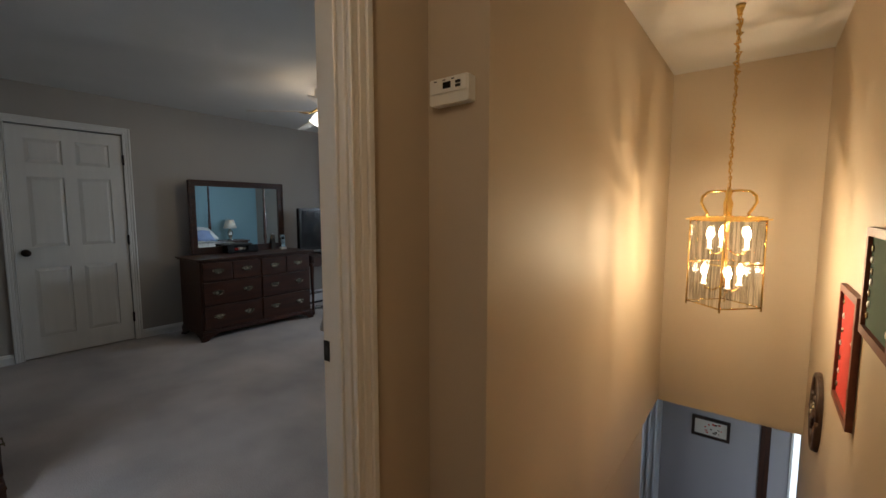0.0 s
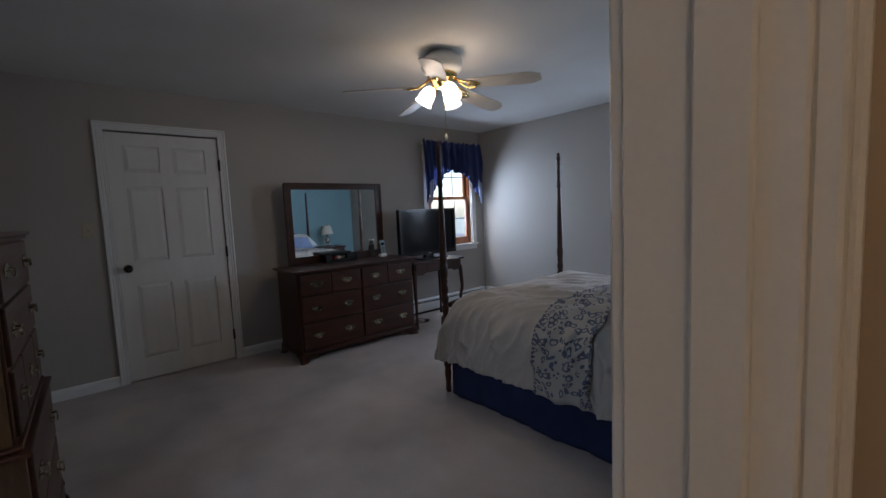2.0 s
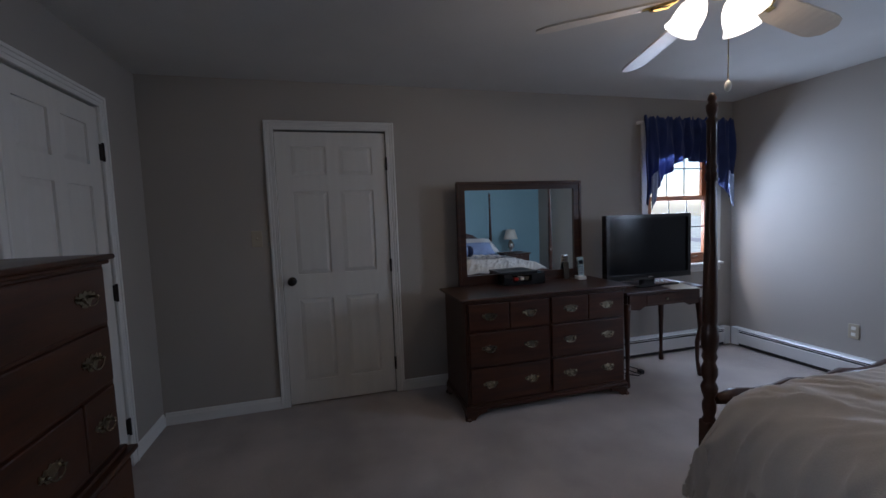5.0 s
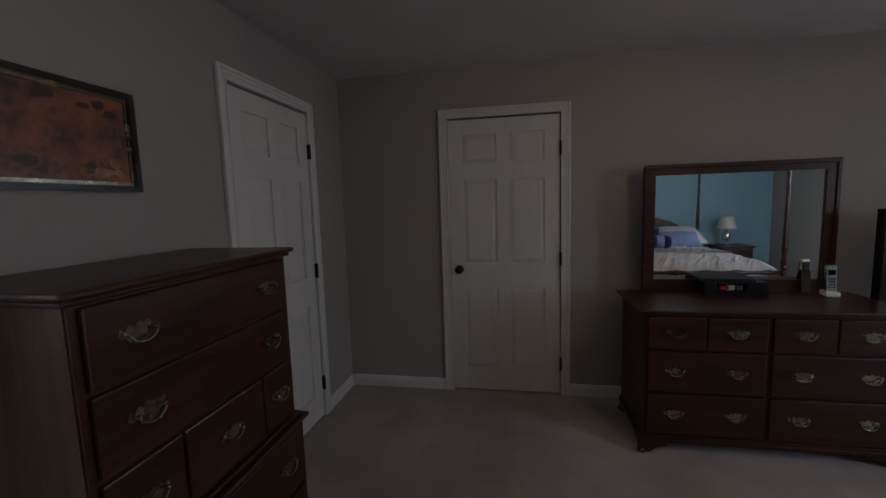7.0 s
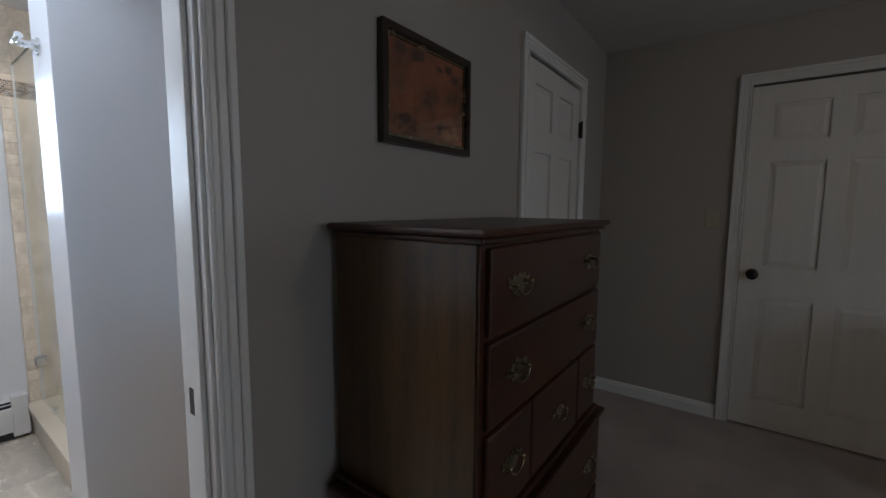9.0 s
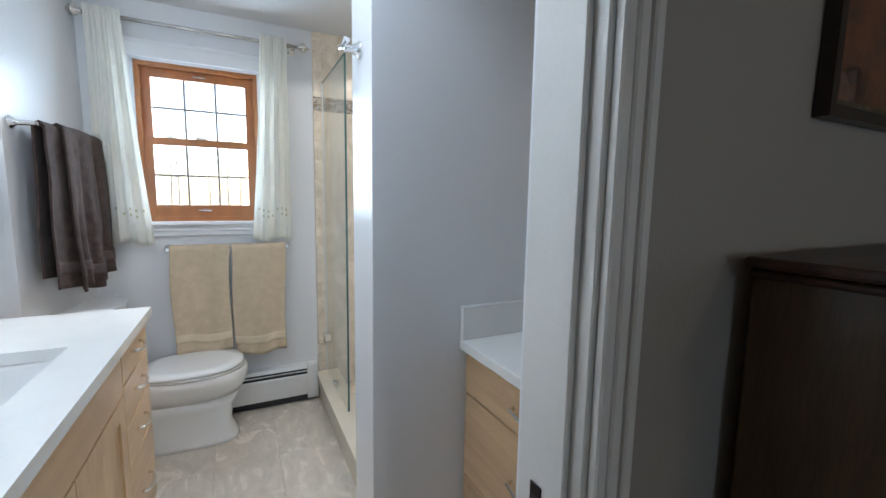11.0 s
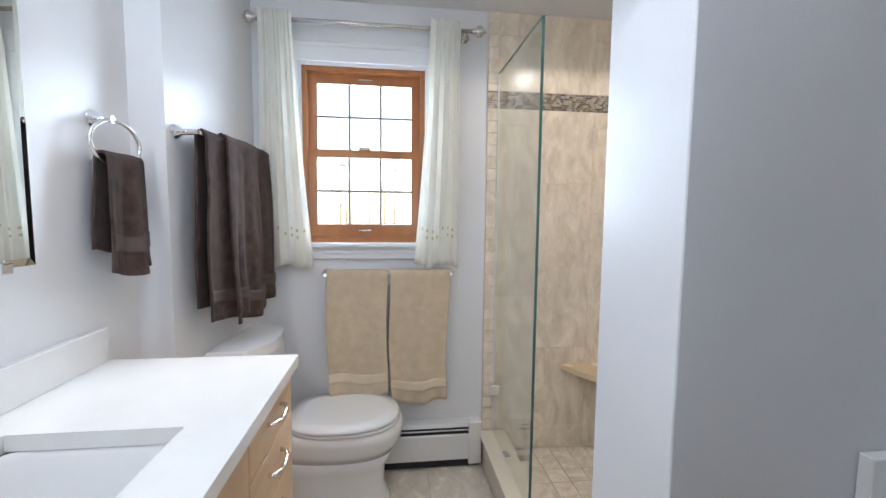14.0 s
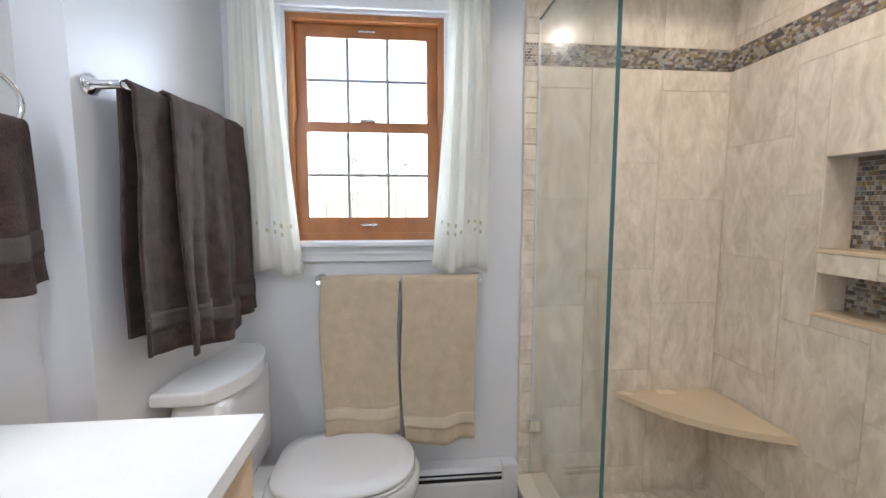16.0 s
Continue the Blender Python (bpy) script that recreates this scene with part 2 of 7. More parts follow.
SMOKEGLASS = clear_glass("cabinet_glass", (0.80, 0.79, 0.78), 0.05)
WALLTILE = stone_tile("cream_stone_wall_tile", (0.84, 0.75, 0.625), (0.63, 0.54, 0.42), 0.035, 0.22, (2.2, 2.2, 1.0))
FLOORTILE = stone_tile("beige_stone_floor_tile", (0.70, 0.635, 0.54), (0.56, 0.50, 0.42), 0.05, 0.26, (1.8, 1.0, 1))
GROUT = mat("beige_grout", (0.80, 0.71, 0.59), 0.9, 0, 0.06, 8, 0.3, 200)
BENCHSTONE = mat("warm_beige_stone_slab", (0.76, 0.60, 0.40), 0.25, 0, 0.06, 5, 0.02, 120)
CURBSTONE = mat("cream_stone_curb", (0.74, 0.67, 0.55), 0.25, 0, 0.05, 5, 0.02, 120)
MOSAIC = island_mix("glass_and_stone_mosaic", [(0.20, 0.15, 0.11), (0.48, 0.41, 0.32), (0.13, 0.125, 0.125), (0.36, 0.27, 0.15), (0.50, 0.46, 0.40), (0.28, 0.22, 0.17), (0.36, 0.36, 0.33), (0.22, 0.19, 0.17)])
BULB = glow("lit_candle_bulb", (1.0, 0.82, 0.52), 60.0)
OPAL = glow("lit_opal_glass", (1.0, 0.90, 0.74), 5.0)
DOWNGLOW = glow("lit_downlight_lens", (1.0, 0.86, 0.66), 14.0)
BARGLOW = glow("lit_vanity_glass", (1.0, 0.97, 0.92), 7.0)
BLADE = mat("pale_maple_fan_blade", (0.62, 0.56, 0.48), 0.45, 0, 0.08, 4, 0.02, 60, stretch=(1, 8, 8))
FANWHITE = mat("white_fan_enamel", (0.74, 0.72, 0.68), 0.3, 0, 0.03, 4, 0, 60)
REDFELT = mat("red_display_felt", (0.50, 0.030, 0.020), 0.9, 0, 0.1, 20, 0.3, 300)
GREENFELT = mat("green_display_felt", (0.030, 0.090, 0.055), 0.9, 0, 0.1, 20, 0.3, 300)
REDWOOD = mat("reddish_frame_wood", (0.15, 0.036, 0.018), 0.5, 0, 0.25, 6, 0.05, 60, stretch=(5, 1, 5))
DARKCARVED = mat("dark_carved_wood", (0.042, 0.020, 0.012), 0.45, 0, 0.4, 18, 0.6, 70)
FRAMEBLACK = mat("black_brown_frame", (0.030, 0.018, 0.013), 0.3, 0, 0.2, 12, 0.03, 60)
PAPER = mat("cream_paper", (0.62, 0.57, 0.48), 0.8, 0, 0.06, 6, 0.02, 120)
PRINT = mat("sepia_red_print", (0.30, 0.095, 0.034), 0.35, 0, 0.5, 9, 0, 70, dark=(0.018, 0.007, 0.005))
PRINTDARK = mat("print_shadow", (0.085, 0.028, 0.014), 0.35, 0, 0.4, 18, 0, 60, dark=(0.016, 0.006, 0.004))
PRINTLIGHT = mat("print_highlight", (0.48, 0.26, 0.12), 0.35, 0, 0.3, 14, 0, 30, dark=(0.22, 0.08, 0.035))
SHEER = translucent(mat("white_sheer_curtain", (0.80, 0.82, 0.84), 0.9, 0, 0.05, 5, 0.2, 300), 0.5)
# lawn, bark and leaf colours are paled to imitate outdoor glare and haze
GRASS = mat("overexposed_lawn", (0.46, 0.48, 0.38), 0.95, 0, 0.25, 0.6, 0.5, 8)
ASPHALT = mat("pale_asphalt", (0.24, 0.24, 0.235), 0.9, 0, 0.15, 0.8, 0.3, 20)
BARK = mat("haze_paled_bark", (0.58, 0.55, 0.52), 0.95, 0, 0.25, 6, 0.8, 20)
LEAF = translucent(mat("haze_paled_leaves", (0.60, 0.62, 0.54), 0.8, 0, 0.2, 1.5, 0, 20), 0.55)
SHRUB = mat("dark_evergreen_leaves", (0.09, 0.10, 0.08), 0.8, 0, 0.4, 1.5, 0, 20)
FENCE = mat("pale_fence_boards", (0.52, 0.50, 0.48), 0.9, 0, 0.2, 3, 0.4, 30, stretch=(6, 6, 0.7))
SIDING = mat("pale_house_siding", (0.62, 0.62, 0.62), 0.8, 0, 0.06, 3, 0.1, 30)
ROOFING = mat("weathered_roof_shingle", (0.40, 0.39, 0.38), 0.9, 0, 0.2, 3, 0.3, 30)

# ---- mesh helpers ----
def face(bm, vs, mi=0):
    f = bm.faces.new(vs)
    f.material_index = mi
    return f


def box(bm, x0, y0, z0, x1, y1, z1, bevel=0.0, seg=1, mi=0):
    x0, x1, y0, y1, z0, z1 = min(x0, x1), max(x0, x1), min(y0, y1), max(y0, y1), min(z0, z1), max(z0, z1)
    tmp = bmesh.new()
    v = [tmp.verts.new(p) for p in ((x0, y0, z0), (x1, y0, z0), (x1, y1, z0), (x0, y1, z0), (x0, y0, z1), (x1, y0, z1), (x1, y1, z1), (x0, y1, z1))]
    for q in ((0, 3, 2, 1), (4, 5, 6, 7), (0, 1, 5, 4), (1, 2, 6, 5), (2, 3, 7, 6), (3, 0, 4, 7)):
        face(tmp, [v[i] for i in q], mi)
    if bevel:
        bmesh.ops.bevel(tmp, geom=list(tmp.edges), offset=min(bevel, 0.45 * min(x1 - x0, y1 - y0, z1 - z0)), segments=seg, affect="EDGES", profile=0.5)
        for f in tmp.faces:
            f.material_index = mi
    merge(bm, tmp)
    return bm


def merge(bm, tmp, m=None):
    if m is not None:
        bmesh.ops.transform(tmp, matrix=m, verts=tmp.verts)
    vm = {}
    for v in tmp.verts:
        vm[v] = bm.verts.new(v.co)
    for f in tmp.faces:
        try:
            g = bm.faces.new([vm[v] for v in f.verts])
            g.material_index, g.smooth = f.material_index, f.smooth
        except ValueError:
            pass
    tmp.free()


def tube(bm, pts, radii, seg=12, caps=True, mi=0, smooth=True):
    """A round bar along points, with a radius at each."""
    pts = [Vector(p) for p in pts]
    if not isinstance(radii, (list, tuple)):
        radii = [radii] * len(pts)
    rings, up = [], None
    for i, p in enumerate(pts):
        d = (pts[min(i + 1, len(pts) - 1)] - pts[max(i - 1, 0)]).normalized()
        if up is None:
            up = Vector((0, 0, 1)) if abs(d.z) < 0.9 else Vector((1, 0, 0))
        a = d.cross(up)
        if a.length < 1e-5:
            a = d.orthogonal()
        a.normalize()
        b = d.cross(a).normalized()
        up = -b if b.dot(up) < 0 else b
        up = a.cross(d)
        rings.append([bm.verts.new(p + radii[i] * (a * math.cos(2 * math.pi * k / seg) + b * math.sin(2 * math.pi * k / seg))) for k in range(seg)])
    for r0, r1 in zip(rings, rings[1:]):
        for k in range(seg):
            f = face(bm, (r0[k], r0[(k + 1) % seg], r1[(k + 1) % seg], r1[k]), mi)
            f.smooth = smooth
    if caps:
        face(bm, rings[0][::-1], mi)
        face(bm, rings[-1], mi)
    return bm


def lathe(bm, profile, c=(0, 0, 0), seg=20, axis="z", mi=0, smooth=True):
    """Turned piece: (radius, height) pairs round an axis through c."""
    c = Vector(c)
    rings = []
    for r, h in profile:
        ring = []
        for k in range(seg):
            a = 2 * math.pi * k / seg
            u, v = r * math.cos(a), r * math.sin(a)
            ring.append(bm.verts.new(c + (Vector((u, v, h)) if axis == "z" else Vector((h, u, v)) if axis == "x" else Vector((v, h, u)))))
        rings.append(ring)
    for r0, r1 in zip(rings, rings[1:]):
        for k in range(seg):
            f = face(bm, (r0[k], r0[(k + 1) % seg], r1[(k + 1) % seg], r1[k]), mi)
            f.smooth = smooth
    face(bm, rings[0][::-1], mi)
    face(bm, rings[-1], mi)
    return bm


def prism(bm, poly, axis, a0, a1, mi=0):
    """A flat outline (list of 2D points) drawn out along an axis from a0 to a1."""
    def at(p, a):
        return {"x": (a, p[0], p[1]), "y": (p[0], a, p[1]), "z": (p[0], p[1], a)}[axis]
    v0 = [bm.verts.new(at(p, a0)) for p in poly]
    v1 = [bm.verts.new(at(p, a1)) for p in poly]
    k = len(poly)
    for i in range(k):
        face(bm, (v0[i], v0[(i + 1) % k], v1[(i + 1) % k], v1[i]), mi)
    face(bm, v0[::-1], mi)
    face(bm, v1, mi)
    return bm


def slab(bm, axis, f0, f1, a0, a1, z0, z1, holes=(), mi=(0, 0, 0)):
    """An upright slab, thick from f0 to f1 along axis, with rectangular holes (a0, a1, z0, z1) through it. mi: f1 side, f0 side, edges."""
    As = sorted({a0, a1, *[h[0] for h in holes], *[h[1] for h in holes]})
    Zs = sorted({z0, z1, *[h[2] for h in holes], *[h[3] for h in holes]})
    As = [a for a in As if a0 <= a <= a1]
    Zs = [z for z in Zs if z0 <= z <= z1]
    vc = {}

    def v(f, a, z):
        k = (f, a, z)
        if k not in vc:
            vc[k] = bm.verts.new((f, a, z) if axis == "x" else (a, f, z))
        return vc[k]

    def solid(i, j):
        if not (0 <= i < len(As) - 1 and 0 <= j < len(Zs) - 1):
            return False
        ca, cz = (As[i] + As[i + 1]) / 2, (Zs[j] + Zs[j + 1]) / 2
        return not any(h[0] < ca < h[1] and h[2] < cz < h[3] for h in holes)
    for i in range(len(As) - 1):
        for j in range(len(Zs) - 1):
            if not solid(i, j):
                continue
            a, b, c, d = As[i], As[i + 1], Zs[j], Zs[j + 1]
            face(bm, (v(f1, a, c), v(f1, b, c), v(f1, b, d), v(f1, a, d)), mi[0])
            face(bm, (v(f0, a, d), v(f0, b, d), v(f0, b, c), v(f0, a, c)), mi[1])
            for ok, p, q in ((solid(i - 1, j), (a, c), (a, d)), (solid(i + 1, j), (b, d), (b, c)), (solid(i, j - 1), (b, c), (a, c)), (solid(i, j + 1), (a, d), (b, d))):
                if not ok:
                    face(bm, (v(f0, *p), v(f1, *p), v(f1, *q), v(f0, *q)), mi[2])
    return bm


def cloth(bm, nu, nv, fn, mi=0):
    """A sheet from fn(u, v), u and v from 0 to 1."""
    g = [[bm.verts.new(fn(i / nu, j / nv)) for j in range(nv + 1)] for i in range(nu + 1)]
    for i in range(nu):
        for j in range(nv):
            f = face(bm, (g[i][j], g[i + 1][j], g[i + 1][j + 1], g[i][j + 1]), mi)
            f.smooth = True
    return bm


def done(name, bm, mats, parent=None, fix=True):
    if fix:
        bmesh.ops.recalc_face_normals(bm, faces=bm.faces)
    me = bpy.data.meshes.new(name)
    bm.to_mesh(me)
    bm.free()
    for m in (mats if isinstance(mats, (list, tuple)) else [mats]):
        me.materials.append(m)
    ob = new(name, me)
    if parent is not None:
        ob.parent = parent
    return ob


def part(name, bm, material, parent, label=""):
    ob = done(name, bm, material, parent)
    return tagged(ob, label) if label else ob


def thing(name, at, label, category, group="", kind="", rz=0):
    e = new(name)
    e.empty_display_size = 0.1
    e.matrix_world = pose(*at, 0, 0, rz)
    return tagged(e, label, category, group, kind)


def struct(name, bm, mats, label="", category=""):
    return tagged(done(name, bm, mats), label, category, "", "structure")


def B():
    return bmesh.new()


def thick(ob, t, offset=0.0):
    md = ob.modifiers.new("solid", "SOLIDIFY")
    md.thickness, md.offset = t, offset
    return ob


# ---- structure ----
W, S, N, C = -6.145, 0.165, 5.212, 2.39
BN, BS, BE, BW = 0.03, -2.30, -2.145, -4.41
ENT, STX, STE, STN = -2.0, -1.775, -0.83, 4.32
D1, D2, DB, DE = (1.0, 1.80), (-5.64, -4.89), (-3.475, -2.70), (0.42, 1.195)
WIN1, WIN2, WINB = (4.21, 4.985, 0.84, 2.10), (-3.895, -3.12, 0.62, 2.10), (-3.194, -2.568, 1.215, 2.102)

struct("floor", slab(B(), "y", BN + 0.06, N + 0.5, W - 0.12, STX - 0.06, -0.30, 0), CARPET, "taupe cut-pile bedroom carpet with vacuum marks", "carpet")
struct("floor_hall", box(B(), STX - 0.06, -0.60, -0.30, STE + 0.12, 1.45, 0), CARPET, "taupe carpet on the upstairs landing", "carpet")
struct("ceiling", box(B(), W - 0.12, BN + 0.05, C, STX - 0.11, 5.80, C + 0.1), CEIL, "flat off-white bedroom ceiling", "ceiling")
struct("ceiling_hall", box(B(), STX - 0.11, -0.72, C + 0.002, STE + 0.12, STN + 0.12, C + 0.1), CEIL, "off-white ceiling over the stairwell", "ceiling")
struct("ceiling_bathroom", box(B(), BW - 0.12, BS - 0.13, C + 0.012, -2.02, BN + 0.05, C + 0.1), mat("white_bath_ceiling", (0.72, 0.72, 0.72), 0.8, 0, 0.02, 2, 0.1, 120), "white bathroom ceiling", "ceiling")

bm = slab(B(), "x", W - 0.12, W, BN, N + 0.12, 0, C, [(D1[0], D1[1], 0, 2.045), WIN1])
struct("wall_west", bm, [GREIGE], "greige painted bedroom wall", "wall")
bm = slab(B(), "y", BN, S, W, -2.06, 0, C, [(D2[0], D2[1], 0, 2.045), (DB[0], DB[1], 0, 2.05)], (0, 1, 2))
struct("wall_south", bm, [GREIGE, BATHWHITE, TRIM], "greige bedroom wall, white on the bathroom side", "wall")
struct("wall_north", slab(B(), "y", N, N + 0.12, W, -4.15, 0, C), GREIGE, "greige painted wall beside the dormer", "wall")
struct("wall_north_east", slab(B(), "y", N, N + 0.12, -3.02, STX - 0.11, 0, C), GREIGE, "greige painted wall beside the dormer", "wall")
struct("wall_dormer_west", slab(B(), "x", -4.27, -4.15, N + 0.12, 5.77, 0, C), GREIGE, "greige dormer side wall", "wall")
struct("wall_dormer_east", slab(B(), "x", -3.02, -2.90, N + 0.12, 5.77, 0, C), GREIGE, "greige dormer side wall", "wall")
bm = slab(B(), "y", 5.65, 5.77, -4.15, -3.02, 0, C, [WIN2])
struct("wall_dormer_back", bm, GREIGE, "greige dormer wall round the window", "wall")
bm = slab(B(), "x", STX - 0.115, STX, 1.63, STN + 1.01, -0.305, C, (), (0, 1, 0))
struct("wall_east", bm, [TAN, TEAL], "tan stairwell wall, teal behind the bed", "wall")
bm = slab(B(), "x", ENT - 0.113, ENT, -0.60, 1.63, 0, C, [(DE[0], DE[1], 0, 2.05)], (0, 1, 2))
struct("wall_entry", bm, [TAN, GREIGE, TRIM], "tan hall wall with the bedroom doorway", "wall")
struct("wall_alarm", box(B(), ENT, 1.51, -0.31, STX, 1.63, C), TAN, "short tan wall return beside the bedroom doorway", "wall")
struct("wall_stair_lower", box(B(), STX - 0.115, 1.63, -2.75, STX, 3.75, -0.31), TAN, "tan lower stairwell wall", "wall")
struct("wall_stair_end", box(B(), STX, STN, -0.31, STE, STN + 0.12, C), TAN, "tan end wall hanging above the lower hall", "wall")
struct("wall_stair_east", box(B(), STE, -0.60, -2.75, STE + 0.12, STN + 0.12, C), TAN, "tan stairwell wall hung with frames", "wall")
struct("wall_hall_back", box(B(), ENT - 0.12, -0.72, -0.30, STE + 0.12, -0.60, C), TAN, "tan hall wall", "wall")
bm = B()
for i in range(14):
    box(bm, STX, 1.45 + i * 0.255, -2.75, STE, 1.45 + (i + 1) * 0.255, -0.19 * (i + 1))
struct("stairs", bm, CARPET, "taupe carpeted stair flight going down", "stairs")
# lower hall
LY = 5.95
struct("wall_lower", slab(B(), "y", LY, LY + 0.12, -5.0, 1.0, -2.75, -0.31), LOWERGREY, "grey lower hall wall", "wall")
struct("floor_lower", box(B(), -5.0, 3.75, -2.85, 1.0, LY + 0.12, -2.75), mat("lower_wood_floor", (0.25, 0.13, 0.06), 0.3, 0, 0.2, 4, 0, 60, stretch=(1, 8, 1)), "dark wood floor of the lower hall", "floor")
struct("ceiling_lower", box(B(), STX - 0.115, STN + 0.12, -0.33, 1.0, LY + 0.12, -0.30), CEIL, "off-white lower hall ceiling", "ceiling")
struct("ceiling_lower_west", box(B(), -5.0, 3.75, -0.36, STX - 0.115, LY + 0.12, -0.305), CEIL, "off-white lower room ceiling", "ceiling")
struct("wall_lower_west", box(B(), -5.12, 3.63, -2.75, -5.0, LY + 0.12, -0.31), LOWERGREY, "grey lower room wall", "wall")
struct("wall_lower_south", box(B(), -5.0, 3.63, -2.75, STX - 0.115, 3.75, -0.31), LOWERGREY, "grey lower room wall", "wall")
struct("wall_lower_east", box(B(), 1.0, 3.63, -2.75, 1.12, LY + 0.12, -0.31), LOWERGREY, "grey lower hall wall", "wall")

# bathroom shell
struct("floor_bathroom", box(B(), BW - 0.12, BS - 0.13, -0.30, -2.02, BN + 0.06, -0.004), GROUT, "beige stone tile floor with narrow grout", "floor")
struct("wall_bath_east", box(B(), BE, -1.665, 0, -2.02, BN, C + 0.02), BATHWHITE, "white satin wall over the vanity", "wall")
struct("wall_bath_pilaster", prism(B(), [(-2.02, -1.665), (-2.258, -1.665), (-2.345, BS), (-2.345, BS - 0.13), (-2.02, BS - 0.13)], "z", 0, C + 0.02), BATHWHITE, "white satin wall standing forward behind the toilet", "wall")
struct("wall_bath_south", slab(B(), "y", BS - 0.13, BS, -4.53, -2.345, 0, C + 0.02, [WINB]), [BATHWHITE], "white satin wall round the bathroom window", "wall")
NICHES = [(-1.861, -1.50, 0.982, 1.129), (-1.861, -1.50, 1.197, 1.513)]
struct("wall_bath_west", slab(B(), "x", BW - 0.12, BW - 0.012, BS, BN, 0, C + 0.02, NICHES), [BATHWHITE], "bathroom wall with two shower niches", "wall")
struct("wall_bath_west_back", box(B(), BW - 0.16, BS, 0, BW - 0.12, BN, C + 0.02), [GROUT], "backing behind the shower niches", "wall")
struct("wall_shower_partition", box(B(), BW - 0.012, -0.861, 0, -3.41, -0.644, C + 0.02, 0.002), BATHWHITE, "white partition wall at the end of the shower", "wall")


# ---- trim, doors, windows ----
CASING = ((0.0, 0.010, 0.017), (0.010, 0.026, 0.012), (0.026, 0.046, 0.015), (0.046, 0.064, 0.021))


def casing(name, axis, f, out, a0, a1, head, material, label, sill=None, wide=1.0):
    """Moulded casing round an opening a0..a1 in a wall whose face is at f; out is the way it faces (+1 or -1)."""
    bm = B()
    z0 = 0.0 if sill is None else sill

    def b(a, aa, z, zz, t):
        if axis == "x":
            box(bm, f, a, z, f + out * t, aa, zz, 0.003)
        else:
            box(bm, a, f, z, aa, f + out * t, zz, 0.003)
    for w0, w1, t in [(p * wide, q * wide, t_) for p, q, t_ in CASING]:
        b(a0 - w1, a0 - w0, z0, head + w1, t)
        b(a1 + w0, a1 + w1, z0, head + w1, t)
        b(a0 - w0, a1 + w0, head + w0, head + w1, t)
    return struct(name, bm, material, label, "trim")


casing("door_casing_1", "x", W, 1, D1[0], D1[1], 2.045, TRIM, "white moulded casing round the closed door")
casing("door_casing_2", "y", S, 1, D2[0], D2[1], 2.045, TRIM, "white moulded casing round the closed door")
casing("bath_door_casing", "y", S, 1, DB[0] + 0.012, DB[1] - 0.012, 2.038, TRIM, "white moulded casing round the bathroom doorway")
casing("bath_door_casing_inside", "y", BN, -1, DB[0] + 0.012, DB[1] - 0.012, 2.038, BATHTRIM, "bright white casing on the bathroom side")
casing("entry_casing_hall", "x", ENT, 1, DE[0] + 0.012, DE[1] - 0.012, 2.038, TRIM, "white moulded casing of the bedroom doorway", None, 1.2)
casing("entry_casing_bedroom", "x", ENT - 0.113, -1, DE[0] + 0.010, DE[1] - 0.010, 2.038, TRIM, "white casing of the bedroom doorway")


def jamb(name, axis, f0, f1, a0, a1, head, stop, label):
    """Jamb boards with a door stop, lining an opening."""
    bm = B()
    mid = stop

    def b(p, q, r, s, z, zz):
        if axis == "x":
            box(bm, p, r, z, q, s, zz, 0.002)
        else:
            box(bm, r, p, z, s, q, zz, 0.002)
    for a, d in ((a0, 1), (a1, -1)):
        b(f0 - 0.001, f1 + 0.001, a + d * 0.001, a + d * 0.02, 0, head - 0.02)
        b(mid - 0.02, mid + 0.016, a + d * 0.02, a + d * 0.031, 0, head - 0.031)
    b(f0 - 0.001, f1 + 0.001, a0 + 0.001, a1 - 0.001, head - 0.02, head - 0.001)
    b(mid - 0.02, mid + 0.016, a0 + 0.02, a1 - 0.02, head - 0.031, head - 0.02)
    return struct(name, bm, TRIM, label, "door frame")


jamb("bath_door_jamb", "y", BN, S, DB[0], DB[1], 2.05, 0.126, "white door jamb with stop")
jamb("entry_door_jamb", "x", ENT - 0.113, ENT, DE[0], DE[1], 2.05, -2.040, "white door jamb with stop")


def strike(at, along, face_dir, label):
    """Dark strike plate let into a jamb, its hole's shade a black patch."""
    e = thing("strike_plate", at, label, "strike plate")
    bm = B()
    hx, hy = (0.0125, 0.0015) if along == "x" else (0.0015, 0.0125)
    box(bm, -hx, -hy, -0.03, hx, hy, 0.03, 0.001)
    part("plate", bm, BRONZE, e)
    bm = B()
    if along == "x":
        box(bm, -0.006, face_dir * 0.0016, -0.012, 0.006, face_dir * 0.002, 0.012)
    else:
        box(bm, face_dir * 0.0016, -0.006, -0.012, face_dir * 0.002, 0.006, 0.012)
    part("latch_hole_shade", bm, BLACKMATT, e)


strike((-3.4535, 0.076, 0.905), "y", 1, "dark bronze strike plate on the bathroom door jamb")
strike((-2.0985, 1.1735, 0.915), "x", -1, "dark bronze strike plate on the bedroom door jamb")


